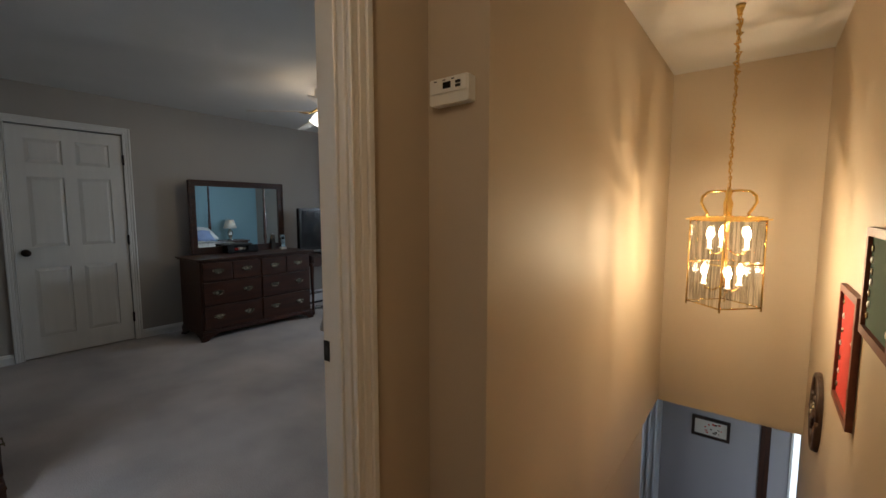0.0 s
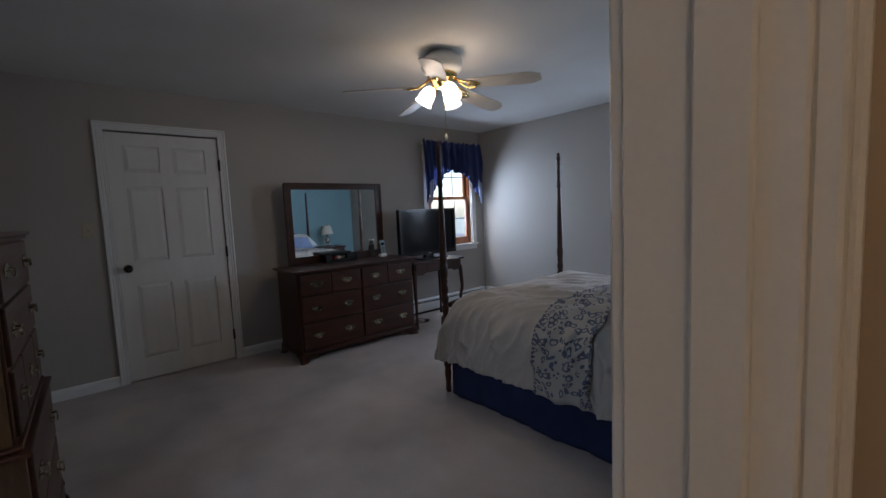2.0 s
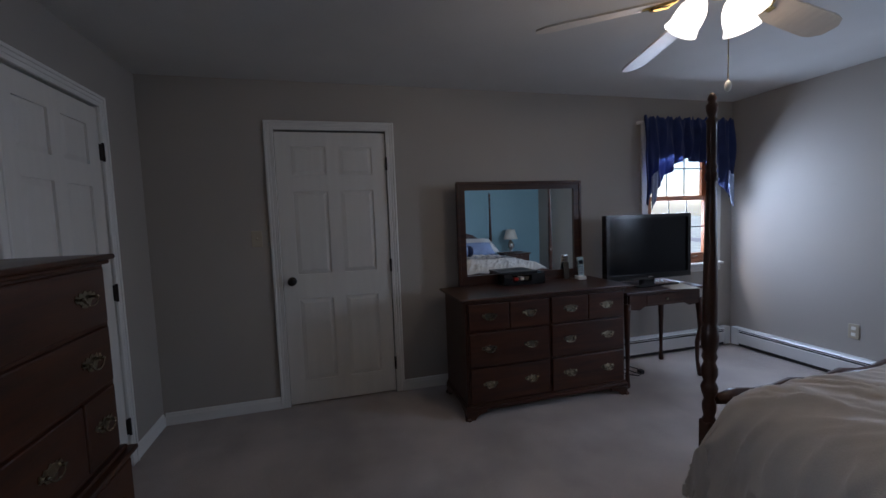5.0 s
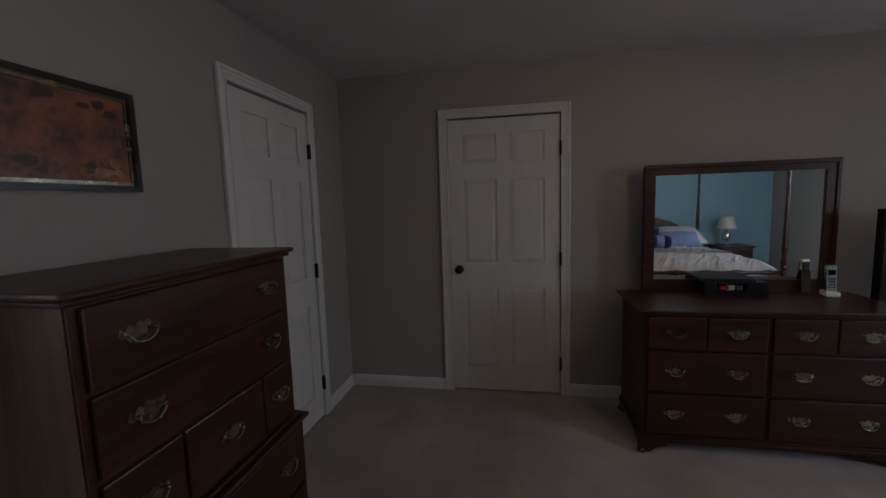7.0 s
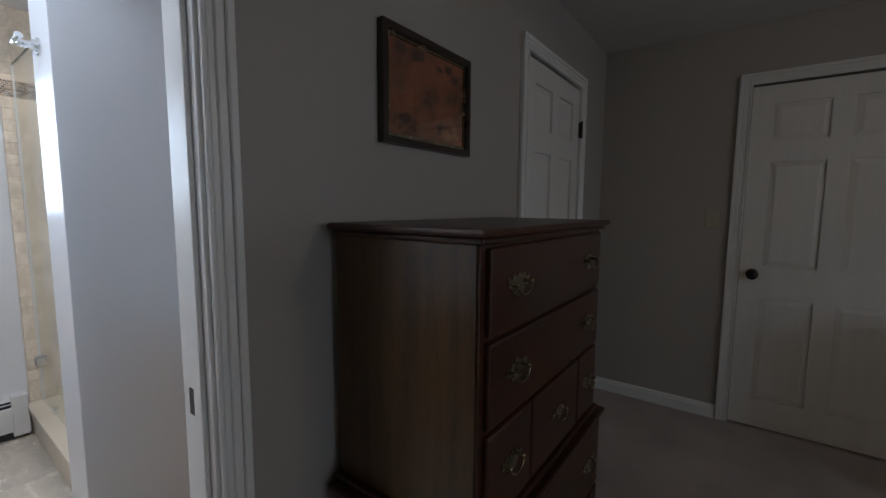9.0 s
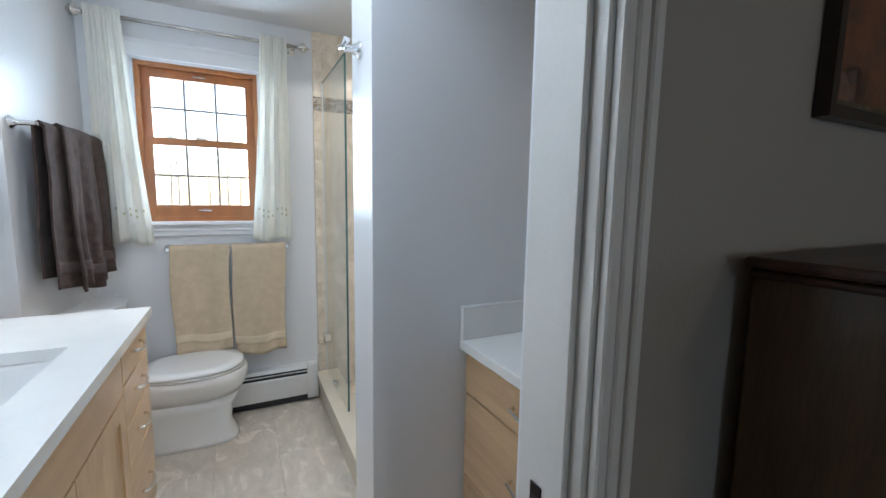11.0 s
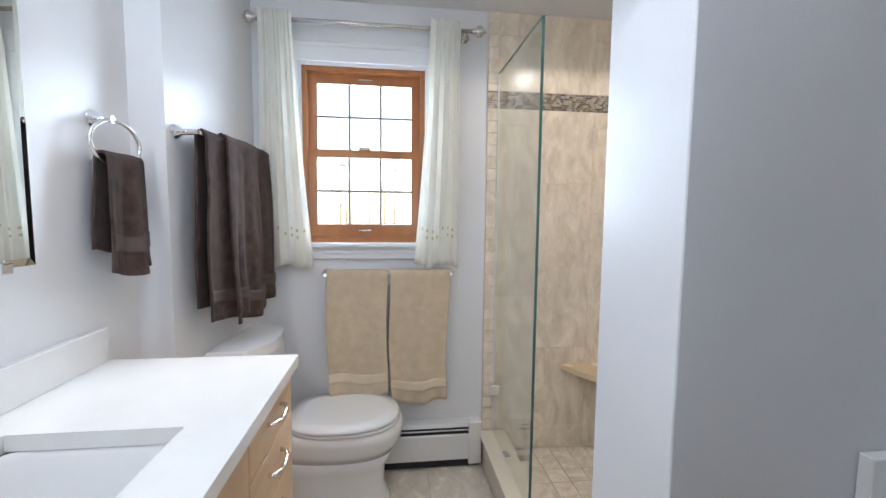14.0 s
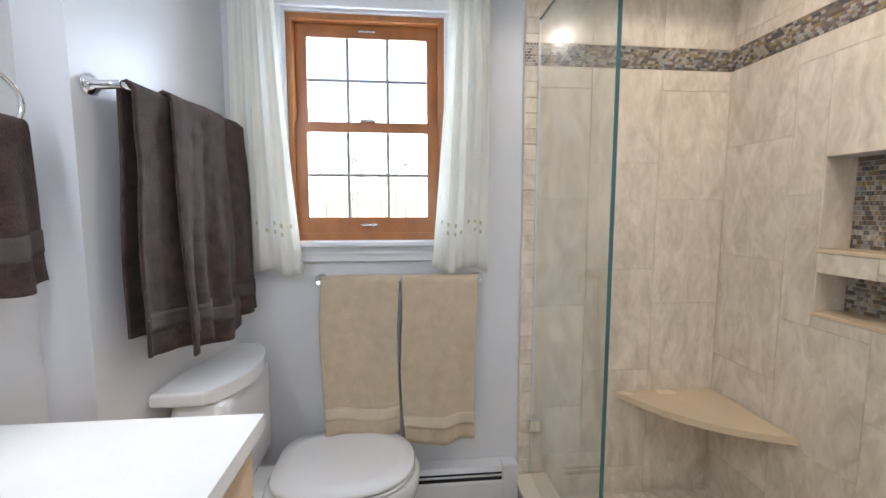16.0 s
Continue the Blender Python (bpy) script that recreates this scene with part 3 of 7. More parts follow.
def six_panel_door(at, rz, w, label):
    d = thing("door", at, label, "door", "panelled closet doors", "", rz)
    h, st, mu = 2.033, 0.105, 0.092
    pw = (w - 2 * st - mu) / 2
    cols = ((st, st + pw), (st + pw + mu, w - st))
    rows = ((0.185, 0.805), (0.99, 1.605), (1.72, 1.93))
    holes = [(c[0], c[1], r[0], r[1]) for c in cols for r in rows]
    part("leaf", slab(B(), "y", 0.003, 0.038, 0, w, 0.012, h, holes), DOORPAINT, d)
    for a, b_, c, e in holes:
        bm = B()
        g, k = 0.0, 0.032
        o = [(a, c), (b_, c), (b_, e), (a, e)]
        i = [(a + k, c + k), (b_ - k, c + k), (b_ - k, e - k), (a + k, e - k)]
        vo = [bm.verts.new((x, 0.016, z)) for x, z in o]
        vi = [bm.verts.new((x, 0.007, z)) for x, z in i]
        vb = [bm.verts.new((x, 0.034, z)) for x, z in o]
        for q in range(4):
            r = (q + 1) % 4
            face(bm, (vo[q], vo[r], vi[r], vi[q]))
            face(bm, (vb[q], vb[r], vo[r], vo[q]))
        face(bm, vi)
        face(bm, vb[::-1])
        part("panel", bm, DOORPAINT, d)
    bm = lathe(B(), [(0.030, 0.003), (0.032, 0), (0.030, -0.005), (0.013, -0.008), (0.011, -0.030), (0.024, -0.036), (0.029, -0.050), (0.024, -0.062), (0.004, -0.066)], (0.062, 0, 0.945), 20, "y")
    part("knob", bm, BRONZE, d, "dark bronze round knob")
    for z in (0.24, 1.02, 1.80):
        bm = box(B(), w - 0.004, -0.012, z - 0.045, w + 0.016, 0.004, z + 0.045, 0.002)
        tube(bm, [(w + 0.004, -0.014, z - 0.05), (w + 0.004, -0.014, z + 0.05)], 0.007, 10)
        part("hinge", bm, BRONZE, d, "dark bronze butt hinge")
    return d


six_panel_door((W, D1[0] + 0.003, 0), 90, D1[1] - D1[0] - 0.008, "closed white six-panel door with dark bronze knob")
six_panel_door((D2[1] - 0.003, S, 0), 180, D2[1] - D2[0] - 0.008, "closed white six-panel door behind the tall chest")
struct("closet_back", box(B(), W - 0.16, 0.9, 0, W - 0.121, 1.9, 2.2), GREIGE, "closet wall behind the door", "wall")
struct("closet_back_south", box(B(), -5.75, BN - 0.04, 0, -4.80, BN - 0.001, 2.2), GREIGE, "closet wall behind the door", "wall")


def baseboard(name, axis, f, out, a0, a1, label="white painted baseboard"):
    bm = B()
    prof = [(0, 0), (0.013, 0), (0.013, 0.062), (0.009, 0.070), (0.009, 0.078), (0.004, 0.086), (0, 0.088)]
    if axis == "x":
        prism(bm, [(f + out * p, z) for p, z in prof], "y", a0, a1)
    else:
        prism(bm, [(f + out * p, z) for p, z in prof], "x", a0, a1)
    struct(name, bm, TRIM, label, "baseboard")


baseboard("baseboard", "x", W, 1, S + 0.013, D1[0] - 0.066)
baseboard("baseboard_middle", "x", W, 1, D1[1] + 0.066, 3.55)
baseboard("baseboard_south", "y", S, 1, W + 0.013, D2[0] - 0.066)
baseboard("baseboard_south_middle", "y", S, 1, D2[1] + 0.066, DB[0] - 0.046)
baseboard("baseboard_dormer", "y", 5.65, -1, -4.15, -3.02)


def heater(name, at, rz, length, label, h=0.185, deep=0.064):
    """Hydronic baseboard heater: back plate, sloped hood, front cover with dark slots above and below, end caps."""
    e = thing(name, at, label, "baseboard heater", "", "", rz)
    part("front_cover", prism(B(), [(-deep, 0.20 * h), (-deep + 0.006, 0.20 * h), (-deep + 0.006, 0.74 * h), (-deep - 0.001, 0.77 * h), (-deep - 0.004, 0.73 * h)], "x", 0.02, length - 0.02), HEATER, e)
    part("hood", prism(B(), [(-0.002, h), (-deep + 0.010, 0.985 * h), (-deep, 0.91 * h), (-deep + 0.004, 0.91 * h), (-deep + 0.012, 0.955 * h), (-0.006, 0.965 * h), (-0.006, 0.1 * h), (-0.002, 0.1 * h)], "x", 0, length), HEATER, e)
    part("fin_element", box(B(), 0.01, -deep + 0.010, 0.04 * h, length - 0.01, -0.010, 0.93 * h), BLACKMATT, e, "dark finned element seen through the slots")
    part("damper", box(B(), 0.07, -deep - 0.001, 0.835 * h, length - 0.07, -deep + 0.009, 0.85 * h), HEATER, e)
    for a in (0.0, length - 0.07):
        part("end_cap", box(B(), a, -deep - 0.004, 0.08 * h, a + 0.07, -0.0005, 1.01 * h, 0.004), HEATER, e)
    return e


heater("baseboard_heater", (W, 3.56, 0), 90, 1.58, "white baseboard heater under the side window and desk")
heater("baseboard_heater", (W + 0.07, N, 0), 0, 1.90, "white baseboard heater along the wall beside the dormer")
heater("baseboard_heater", (-2.33, BS, 0), 180, 1.17, "white baseboard heater under the beige towels", 0.252, 0.07)


def sash_window(name, at, rz, w, h, depth, wood, trim, label, casing_w=0.075, jambw=0.03, meet=0.5, hood=0.0, apron=True):
    """Double-hung wooden window in local x (0..w) and z (0..h); the room is on the -y side of y=0 (the wall face)."""
    e = thing(name, at, label, "window", "", "structure", rz)
    f = depth
    part("frame", slab(B(), "y", f, f + 0.09, 0, w, 0, h, [(jambw, w - jambw, jambw, h - jambw)]), wood, e)
    mz = h * meet
    st = 0.045
    for nm, z0, z1, y in (("upper_sash", mz - 0.02, h - jambw, f + 0.045), ("lower_sash", jambw, mz + 0.02, f + 0.015)):
        rb = 0.065 if nm == "lower_sash" else 0.045
        rt = 0.04 if nm == "lower_sash" else 0.05
        gx0, gx1, gz0, gz1 = jambw + st, w - jambw - st, z0 + rb, z1 - rt
        s = part(nm, slab(B(), "y", y, y + 0.028, jambw, w - jambw, z0, z1, [(gx0, gx1, gz0, gz1)]), wood, e)
        p = part("pane", box(B(), gx0 - 0.004, y + 0.012, gz0 - 0.004, gx1 + 0.004, y + 0.016, gz1 + 0.004), GLASS, s)
        p.visible_shadow = False
        for k in (1, 2):
            xm = gx0 + (gx1 - gx0) * k / 3
            part("muntin", box(B(), xm - 0.006, y + 0.005, gz0, xm + 0.006, y + 0.011, gz1), MUNTIN, s)
        zm = (gz0 + gz1) / 2
        part("muntin", box(B(), gx0, y + 0.003, zm - 0.006, gx1, y + 0.0045, zm + 0.006), MUNTIN, s)
    bm = box(B(), w / 2 - 0.03, f - 0.002, mz + 0.0205, w / 2 + 0.03, f + 0.03, mz + 0.034, 0.004)
    part("sash_lock", bm, NICKEL, e)
    for xx in ((w * 0.5,) if hood else (w * 0.25, w * 0.75)):
        part("sash_lift", box(B(), xx - 0.035, f + 0.003, jambw + 0.028, xx + 0.035, f + 0.0155, jambw + 0.038, 0.003), NICKEL, e)
    if hood:
        part("upper_lift", box(B(), w / 2 - 0.035, f + 0.035, h - jambw - 0.03, w / 2 + 0.035, f + 0.046, h - jambw - 0.02, 0.003), NICKEL, e)
    # white lining and casing on the room side
    bm = B()
    for a, b_ in ((0.001, 0.006), (w - 0.006, w - 0.001)):
        box(bm, a, 0.0005, 0.001, b_, f - 0.0005, h - 0.001)
    box(bm, 0.0065, 0.0005, h - 0.006, w - 0.0065, f - 0.0005, h - 0.001)
    part("lining", bm, trim, e)
    for a, b_ in ((-casing_w, -0.004), (w + 0.004, w + casing_w)):
        bm = box(B(), a, -0.016, 0.002, b_, -0.0005, h + 0.004, 0.003)
        part("side_casing", bm, trim, e)
    bm = box(B(), -casing_w, -0.018, h + 0.005, w + casing_w, -0.0005, h + 0.005 + casing_w + hood, 0.003)
    if hood:
        box(bm, -casing_w, -0.026, h + casing_w + hood - 0.02, w + casing_w, -0.0185, h + casing_w + hood, 0.003)
    part("head_casing", bm, trim, e)
    bm = box(B(), -casing_w - 0.015, -0.045, -0.022, w + casing_w + 0.015, f - 0.001, -0.001, 0.005, 2)
    part("stool", bm, trim, e)
    if apron:
        bm = box(B(), -casing_w, -0.016, -0.085, w + casing_w, -0.0005, -0.023, 0.003)
        box(bm, -casing_w, -0.022, -0.058, w + casing_w, -0.0165, -0.045, 0.002)
        part("apron", bm, trim, e)
    return e


MUNTIN = mat("pale_window_grille", (0.36, 0.36, 0.37), 0.5, 0, 0.05, 6, 0, 60)
sash_window("window_1", (W, WIN1[0], WIN1[2]), 90, WIN1[1] - WIN1[0], WIN1[3] - WIN1[2], 0.02, WINWOOD2, TRIM, "brown wood double-hung window with grilles beside the desk")
sash_window("window_2", (WIN2[0], 5.65, WIN2[2]), 0, WIN2[1] - WIN2[0], WIN2[3] - WIN2[2], 0.02, WINWOOD2, TRIM, "brown wood double-hung window with grilles in the dormer")
sash_window("window_3", (WINB[1], BS, WINB[2]), 180, WINB[1] - WINB[0], WINB[3] - WINB[2], 0.018, WINWOOD, BATHTRIM, "orange wood double-hung bathroom window with six-pane grilles", 0.05, 0.028, 0.512, 0.045)


def valance(at, rz, w, drop_mid, drop_side, label):
    """Gathered swag valance: straight top heading, scalloped bottom, long tails at both ends, pale lining on the turned tails."""
    e = thing("valance", at, label, "valance", "navy valances", "", rz)

    def hem(u):
        k = abs(2 * u - 1)
        wave = 0.014 * math.cos(u * 23) + 0.008 * math.sin(u * 51)
        return drop_mid + wave + (drop_side - drop_mid) * k ** 2.1 * (1 - 0.18 * max(0, (k - 0.86) / 0.14))

    def fn(u, v):
        z = -v * hem(u)
        grow = 0.25 + 0.9 * min(1, v * 2.2)
        fold = (0.020 * math.sin(u * 58 + 1.8 * math.sin(v * 2 + u * 9)) + 0.009 * math.sin(u * 97 + 2 * math.sin(u * 13))) * grow
        top = (0.012 * math.sin(u * 75 + 2 * math.sin(u * 11)) + 0.008 * math.sin(u * 133)) * max(0, 1 - v * 7)
        return (u * w + 0.008 * math.sin(v * 9 + u * 30), -0.082 - fold - 0.03 * v * (1 - v) - 0.012 * v, z + top)
    c = part("cloth", cloth(B(), 150, 26, fn), [NAVY, NAVYLINING], e)
    thick(c, 0.003)
    part("rod", tube(B(), [(-0.01, -0.05, -0.04), (w + 0.01, -0.05, -0.04)], 0.009, 8), TRIM, e)
    for a in (0.0, w):
        part("rod_bracket", box(B(), a - 0.012, -0.055, -0.052, a + 0.012, -0.001, -0.028), TRIM, e)
    for sgn, x0 in ((1, 0.035), (-1, w - 0.035)):
        def tail(u, v, sgn=sgn, x0=x0):
            return (x0 + sgn * (0.01 + (0.05 + 0.07 * v) * u * (1.25 - v)), -0.125 - 0.010 * math.sin(u * 9), -drop_side * (0.62 + 0.34 * v) + 0.05 * u)
        t = part("turned_tail", cloth(B(), 10, 10, tail), NAVYLINING, e, "pale lining of the turned tail")
        thick(t, 0.003)
    return e


valance((W, 4.10, 2.20), 90, 1.03, 0.38, 0.86, "navy swag valance over the side window")
valance((-4.03, 5.65, 2.22), 0, 1.0, 0.37, 0.88, "navy gathered swag valance over the dormer window")

# ---- bedroom furniture ----
BAT = [(-0.046, 0.004), (-0.040, 0.016), (-0.030, 0.010), (-0.024, 0.020), (-0.010, 0.016), (0, 0.024), (0.010, 0.016), (0.024, 0.020), (0.030, 0.010), (0.040, 0.016), (0.046, 0.004), (0.038, -0.006), (0.028, -0.004), (0.018, -0.018), (0, -0.022), (-0.018, -0.018), (-0.028, -0.004), (-0.038, -0.006)]


def pull(parent, x, y, z, s=1.0):
    """Bat-wing brass plate with a hanging bail; y is the drawer face, outward is -y."""
    bm = prism(B(), [(x + a * s, z + b_ * s) for a, b_ in BAT], "y", y - 0.0025, y)
    for sx in (-1, 1):
        lathe(bm, [(0.004, 0), (0.005, -0.008), (0.006, -0.014), (0.003, -0.018)], (x + sx * 0.030 * s, y - 0.002, z + 0.004), 8, "y")
    pts = [(x + 0.030 * s * math.cos(a), y - 0.016 - 0.004 * math.sin(-a), z + 0.004 + 0.020 * s * math.sin(a)) for a in [math.pi + math.pi * k / 10 for k in range(11)]]
    tube(bm, pts, [0.0018 + 0.0012 * math.sin(math.pi * k / 10) for k in range(11)], 6)
    part("handle", bm, OLDBRASS, parent, "aged brass bat-wing bail pull")


def drawer(parent, x0, x1, z0, z1, y, pulls, s=1.0):
    bm = box(B(), x0, y - 0.014, z0, x1, y + 0.02, z1, 0.006, 2)
    d = part("drawer", bm, CHERRY["x"], parent)
    for px in pulls:
        pull(d, px, y - 0.014, (z0 + z1) / 2 + 0.004, s * 1.2)


def moulded_top(x0, x1, y0, y1, z, over=0.03, t=0.03):
    bm = box(B(), x0 - over, y0 - over, z - t * 0.55, x1 + over, y1, z, 0.007, 2)
    box(bm, x0 - over * 0.55, y0 - over * 0.55, z - t, x1 + over * 0.55, y1 - 0.002, z - t * 0.56, 0.005, 2)
    return bm


def bracket_foot(parent, x, y, sx, sy, k=1.0):
    prof = [(-0.012, 0), (0.055, 0), (0.066, 0.028), (0.085, 0.052), (0.14, 0.072), (0.14, 0.10), (0, 0.10), (-0.004, 0.085), (0.006, 0.06), (0.002, 0.035), (-0.012, 0.015)]
    prof = [(a, b_ * k) for a, b_ in prof]
    bm = prism(B(), [(x + sx * a, b_) for a, b_ in prof], "y", y, y + sy * 0.022)
    prism(bm, [(y + sy * a, b_) for a, b_ in prof], "x", x + sx * 0.0005, x + sx * 0.022)
    part("foot", bm, CHERRY["x"], parent)


# dresser with mirror
dr = thing("dresser", (-5.755, 2.808, 0), "dark cherry dresser with eight drawers and brass pulls", "dresser", "", "", 90)
x0, x1, yf, yb = -0.622, 0.622, -0.255, 0.235
part("body", box(B(), x0, yf + 0.004, 0.07, x1, yb, 0.80, 0.004), [CHERRY["z"]], dr)
part("top", moulded_top(x0, x1, yf, yb, 0.83, 0.045), CHERRY["x"], dr)
bm = box(B(), x0 - 0.016, yf - 0.018, 0.060, x1 + 0.016, yb, 0.088, 0.006, 2)
box(bm, x0 - 0.008, yf - 0.010, 0.0885, x1 + 0.008, yb, 0.102, 0.004, 2)
part("base_moulding", bm, CHERRY["x"], dr)
for fx, sx in ((x0 - 0.012, 1), (x1 + 0.012, -1)):
    bracket_foot(dr, fx, yf - 0.020, sx, 1, 0.62)
    bracket_foot(dr, fx, yb, sx, -1, 0.62)
for h0, h1 in ((x0 + 0.02, -0.012), (0.012, x1 - 0.02)):
    mid = (h0 + h1) / 2
    q = (h1 - h0) / 4
    drawer(dr, h0, mid - 0.003, 0.602, 0.785, yf, [h0 + q], 1.05)
    drawer(dr, mid + 0.003, h1, 0.602, 0.785, yf, [h1 - q], 1.05)
    drawer(dr, h0, h1, 0.358, 0.588, yf, [h0 + q * 0.95, h1 - q * 0.95])
    drawer(dr, h0, h1, 0.110, 0.345, yf, [h0 + q * 0.95, h1 - q * 0.95])
mi_ = thing("dresser_mirror", (-5.985, 2.842, 0.831), "cherry-framed mirror standing on the dresser, reflecting the bed", "mirror", "", "", 90)
bm = slab(B(), "y", -0.017, 0.017, -0.54, 0.54, 0.0, 0.80, [(-0.475, 0.475, 0.075, 0.742)])
part("frame", bm, CHERRY["x"], mi_)
bm = B()
for a, b_, c, d_ in ((-0.545, 0.545, 0.782, 0.808), (-0.545, -0.522, 0.0, 0.782), (0.522, 0.545, 0.0, 0.782)):
    box(bm, a, -0.026, c, b_, -0.0175, d_, 0.004)
part("frame_moulding", bm, CHERRY["x"], mi_)
part("glass", box(B(), -0.478, -0.004, 0.072, 0.478, 0.002, 0.745), MIRROR, mi_, "clear silvered mirror glass")

# television on a small desk
dk = thing("desk", (-5.80, 3.86, 0), "small cherry writing desk with cabriole legs and one drawer", "desk", "", "", 90)
part("top", box(B(), -0.375, -0.26, 0.728, 0.385, 0.22, 0.75, 0.006, 2), CHERRY["x"], dk)
part("apron", prism(B(), [(-0.33, 0.728), (-0.33, 0.61), (-0.24, 0.60), (-0.19, 0.625), (0.19, 0.625), (0.24, 0.60), (0.34, 0.61), (0.34, 0.728)], "y", -0.235, -0.215), CHERRY["x"], dk)
for sx in (-0.34, 0.35):
    part("side_apron", box(B(), sx - 0.009, -0.213, 0.61, sx + 0.009, 0.19, 0.727), CHERRY["x"], dk)
d = part("drawer", box(B(), -0.175, -0.243, 0.638, 0.175, -0.2355, 0.716, 0.003), CHERRY["x"], dk)
part("knob", lathe(B(), [(0.005, 0), (0.006, -0.008), (0.011, -0.014), (0.009, -0.022), (0.002, -0.024)], (0, -0.243, 0.677), 10, "y"), OLDBRASS, d, "small brass knob")
for lx, sx in ((-0.335, -1), (0.345, 1)):
    for ly, sy in ((-0.215, -1), (0.175, 1)):
        pts, rad = [], []
        for k in range(13):
            v = k / 12
            z = 0.64 * (1 - v) + 0.012
            o = 0.020 * math.sin(v * math.pi * 1.0) * (1 if v < 0.5 else 0.4) - 0.012 * math.sin(v * math.pi) * (v > 0.5) + (0.02 * (v - 0.85) / 0.15 if v > 0.85 else 0)
            pts.append((lx + sx * o * 0.7, ly + sy * o * 0.7, z))
            rad.append(0.027 - 0.016 * v + (0.012 * (v - 0.85) / 0.15 if v > 0.85 else 0))
        pts.append((lx + sx * 0.014, ly + sy * 0.014, 0.0))
        rad.append(0.016)
        part("leg", tube(B(), pts, rad, 10), CHERRY["z"], dk)
tv = thing("television", (-5.80, 3.905, 0.751), "black flat-screen television on a swivel stand, switched off", "television", "", "", 91)
part("bezel", slab(B(), "y", -0.030, 0.030, -0.425, 0.425, 0.048, 0.585, [(-0.395, 0.395, 0.092, 0.556)]), BLACKGLOSS, tv)
part("screen", box(B(), -0.398, -0.016, 0.089, 0.398, -0.008, 0.559), SCREEN, tv, "dark glossy screen")
part("back_shell", box(B(), -0.38, -0.007, 0.07, 0.38, 0.05, 0.54, 0.015, 2), BLACKMATT, tv)
part("neck", box(B(), -0.06, -0.02, 0.012, 0.06, 0.04, 0.09, 0.01, 2), BLACKGLOSS, tv)
part("stand_base", box(B(), -0.20, -0.13, 0.0, 0.20, 0.10, 0.016, 0.006, 2), BLACKGLOSS, tv)
part("logo_mark", box(B(), -0.02, -0.0308, 0.062, 0.02, -0.0302, 0.070), NICKEL, tv)
dn = thing("paper_sheet", (-5.62, 4.02, 0.7505), "white papers lying on the small desk", "paper", "", "", 75)
part("sheet", box(B(), -0.105, -0.14, 0, 0.105, 0.14, 0.003), PAPER, dn)
cb = thing("cable_bundle", (-5.86, 3.64, 0.0), "black cables on the carpet beside the dresser", "cable")
part("cable", tube(B(), [(0.10 * math.cos(k * 0.7) + 0.02 * k / 6, 0.07 * math.sin(k * 0.7) + 0.012 * k, 0.006 + 0.004 * (k % 3)) for k in range(18)], 0.004, 6), BLACKMATT, cb)
part("plug", box(B(), 0.05, 0.16, 0, 0.10, 0.20, 0.028, 0.005), BLACKMATT, cb)

# things on the dresser
bx = thing("valet_box", (-5.90, 2.79, 0.8305), "black open valet box with small colourful things inside", "box", "", "", 88)
part("tray", slab(B(), "y", -0.075, 0.075, -0.17, 0.17, 0.0, 0.085, [(-0.10, 0.06, 0.03, 0.076)]), BLACKGLOSS, bx)
part("back_panel", box(B(), -0.165, 0.035, 0.01, 0.165, 0.07, 0.08), BLACKMATT, bx)
part("lid", box(B(), -0.19, -0.05, 0.085, 0.12, 0.075, 0.10, 0.004), BLACKMATT, bx)
for i, (cx, cz, col) in enumerate(((-0.06, 0.032, REDFELT), (-0.015, 0.032, PAPER), (0.03, 0.032, OLDBRASS))):
    part("trinket", box(B(), cx - 0.018, -0.055, cz, cx + 0.018, 0.0, cz + 0.022 + 0.006 * i, 0.004), col, bx)
ph = thing("cordless_phone", (-5.86, 3.30, 0.8305), "silver-grey cordless phone standing in its charging cradle", "telephone", "", "", 80)
part("cradle", box(B(), -0.035, -0.045, 0, 0.035, 0.04, 0.03, 0.008, 2), WHITEPLASTIC, ph)
hs = part("handset", prism(B(), [(-0.022, 0.012), (0.010, 0.012), (0.022, 0.17), (0.012, 0.185), (-0.006, 0.18)], "x", -0.024, 0.024), NICKEL, ph)
part("display", prism(B(), [(-0.0135, 0.125), (-0.0105, 0.125), (-0.0075, 0.155), (-0.0105, 0.155)], "x", -0.016, 0.016), SCREEN, hs)
for r in range(4):
    for c in range(3):
        part("key", box(B(), -0.016 + c * 0.012, -0.021 + r * 0.0018, 0.05 + r * 0.016, -0.008 + c * 0.012, -0.0135 + r * 0.0018, 0.058 + r * 0.016), BLACKMATT, hs)
sf = thing("photo_stand", (-5.93, 3.22, 0.8305), "small black easel-backed photo stand", "picture frame", "", "", 70)
part("board", prism(B(), [(-0.004, 0.0), (0.006, 0.0), (0.045, 0.135), (0.035, 0.135)], "x", -0.022, 0.022), BLACKMATT, sf)

# tall chest
ch = thing("chest_of_drawers", (-4.153, 0.41, 0), "tall dark cherry chest of drawers, sides coloured lighter for sheen", "chest of drawers", "", "", 180)
x0, x1, yf, yb = -0.392, 0.392, -0.205, 0.222
# both cases take the browner colour that carries the side's sheen
part("upper_case", box(B(), x0, yf + 0.004, 0.60, x1, yb, 1.262, 0.004), [SHEENSIDE], ch, "brown side panels with the sheen put into their colour")
part("lower_case", box(B(), x0 - 0.025, yf - 0.018, 0.10, x1 + 0.025, yb, 0.60, 0.004), [SHEENSIDE], ch)
part("top", moulded_top(x0, x1, yf, yb, 1.292, 0.030, 0.032), CHERRY["x"], ch)
bm = box(B(), x0 - 0.045, yf - 0.038, 0.596, x1 + 0.045, yb, 0.614, 0.006, 2)
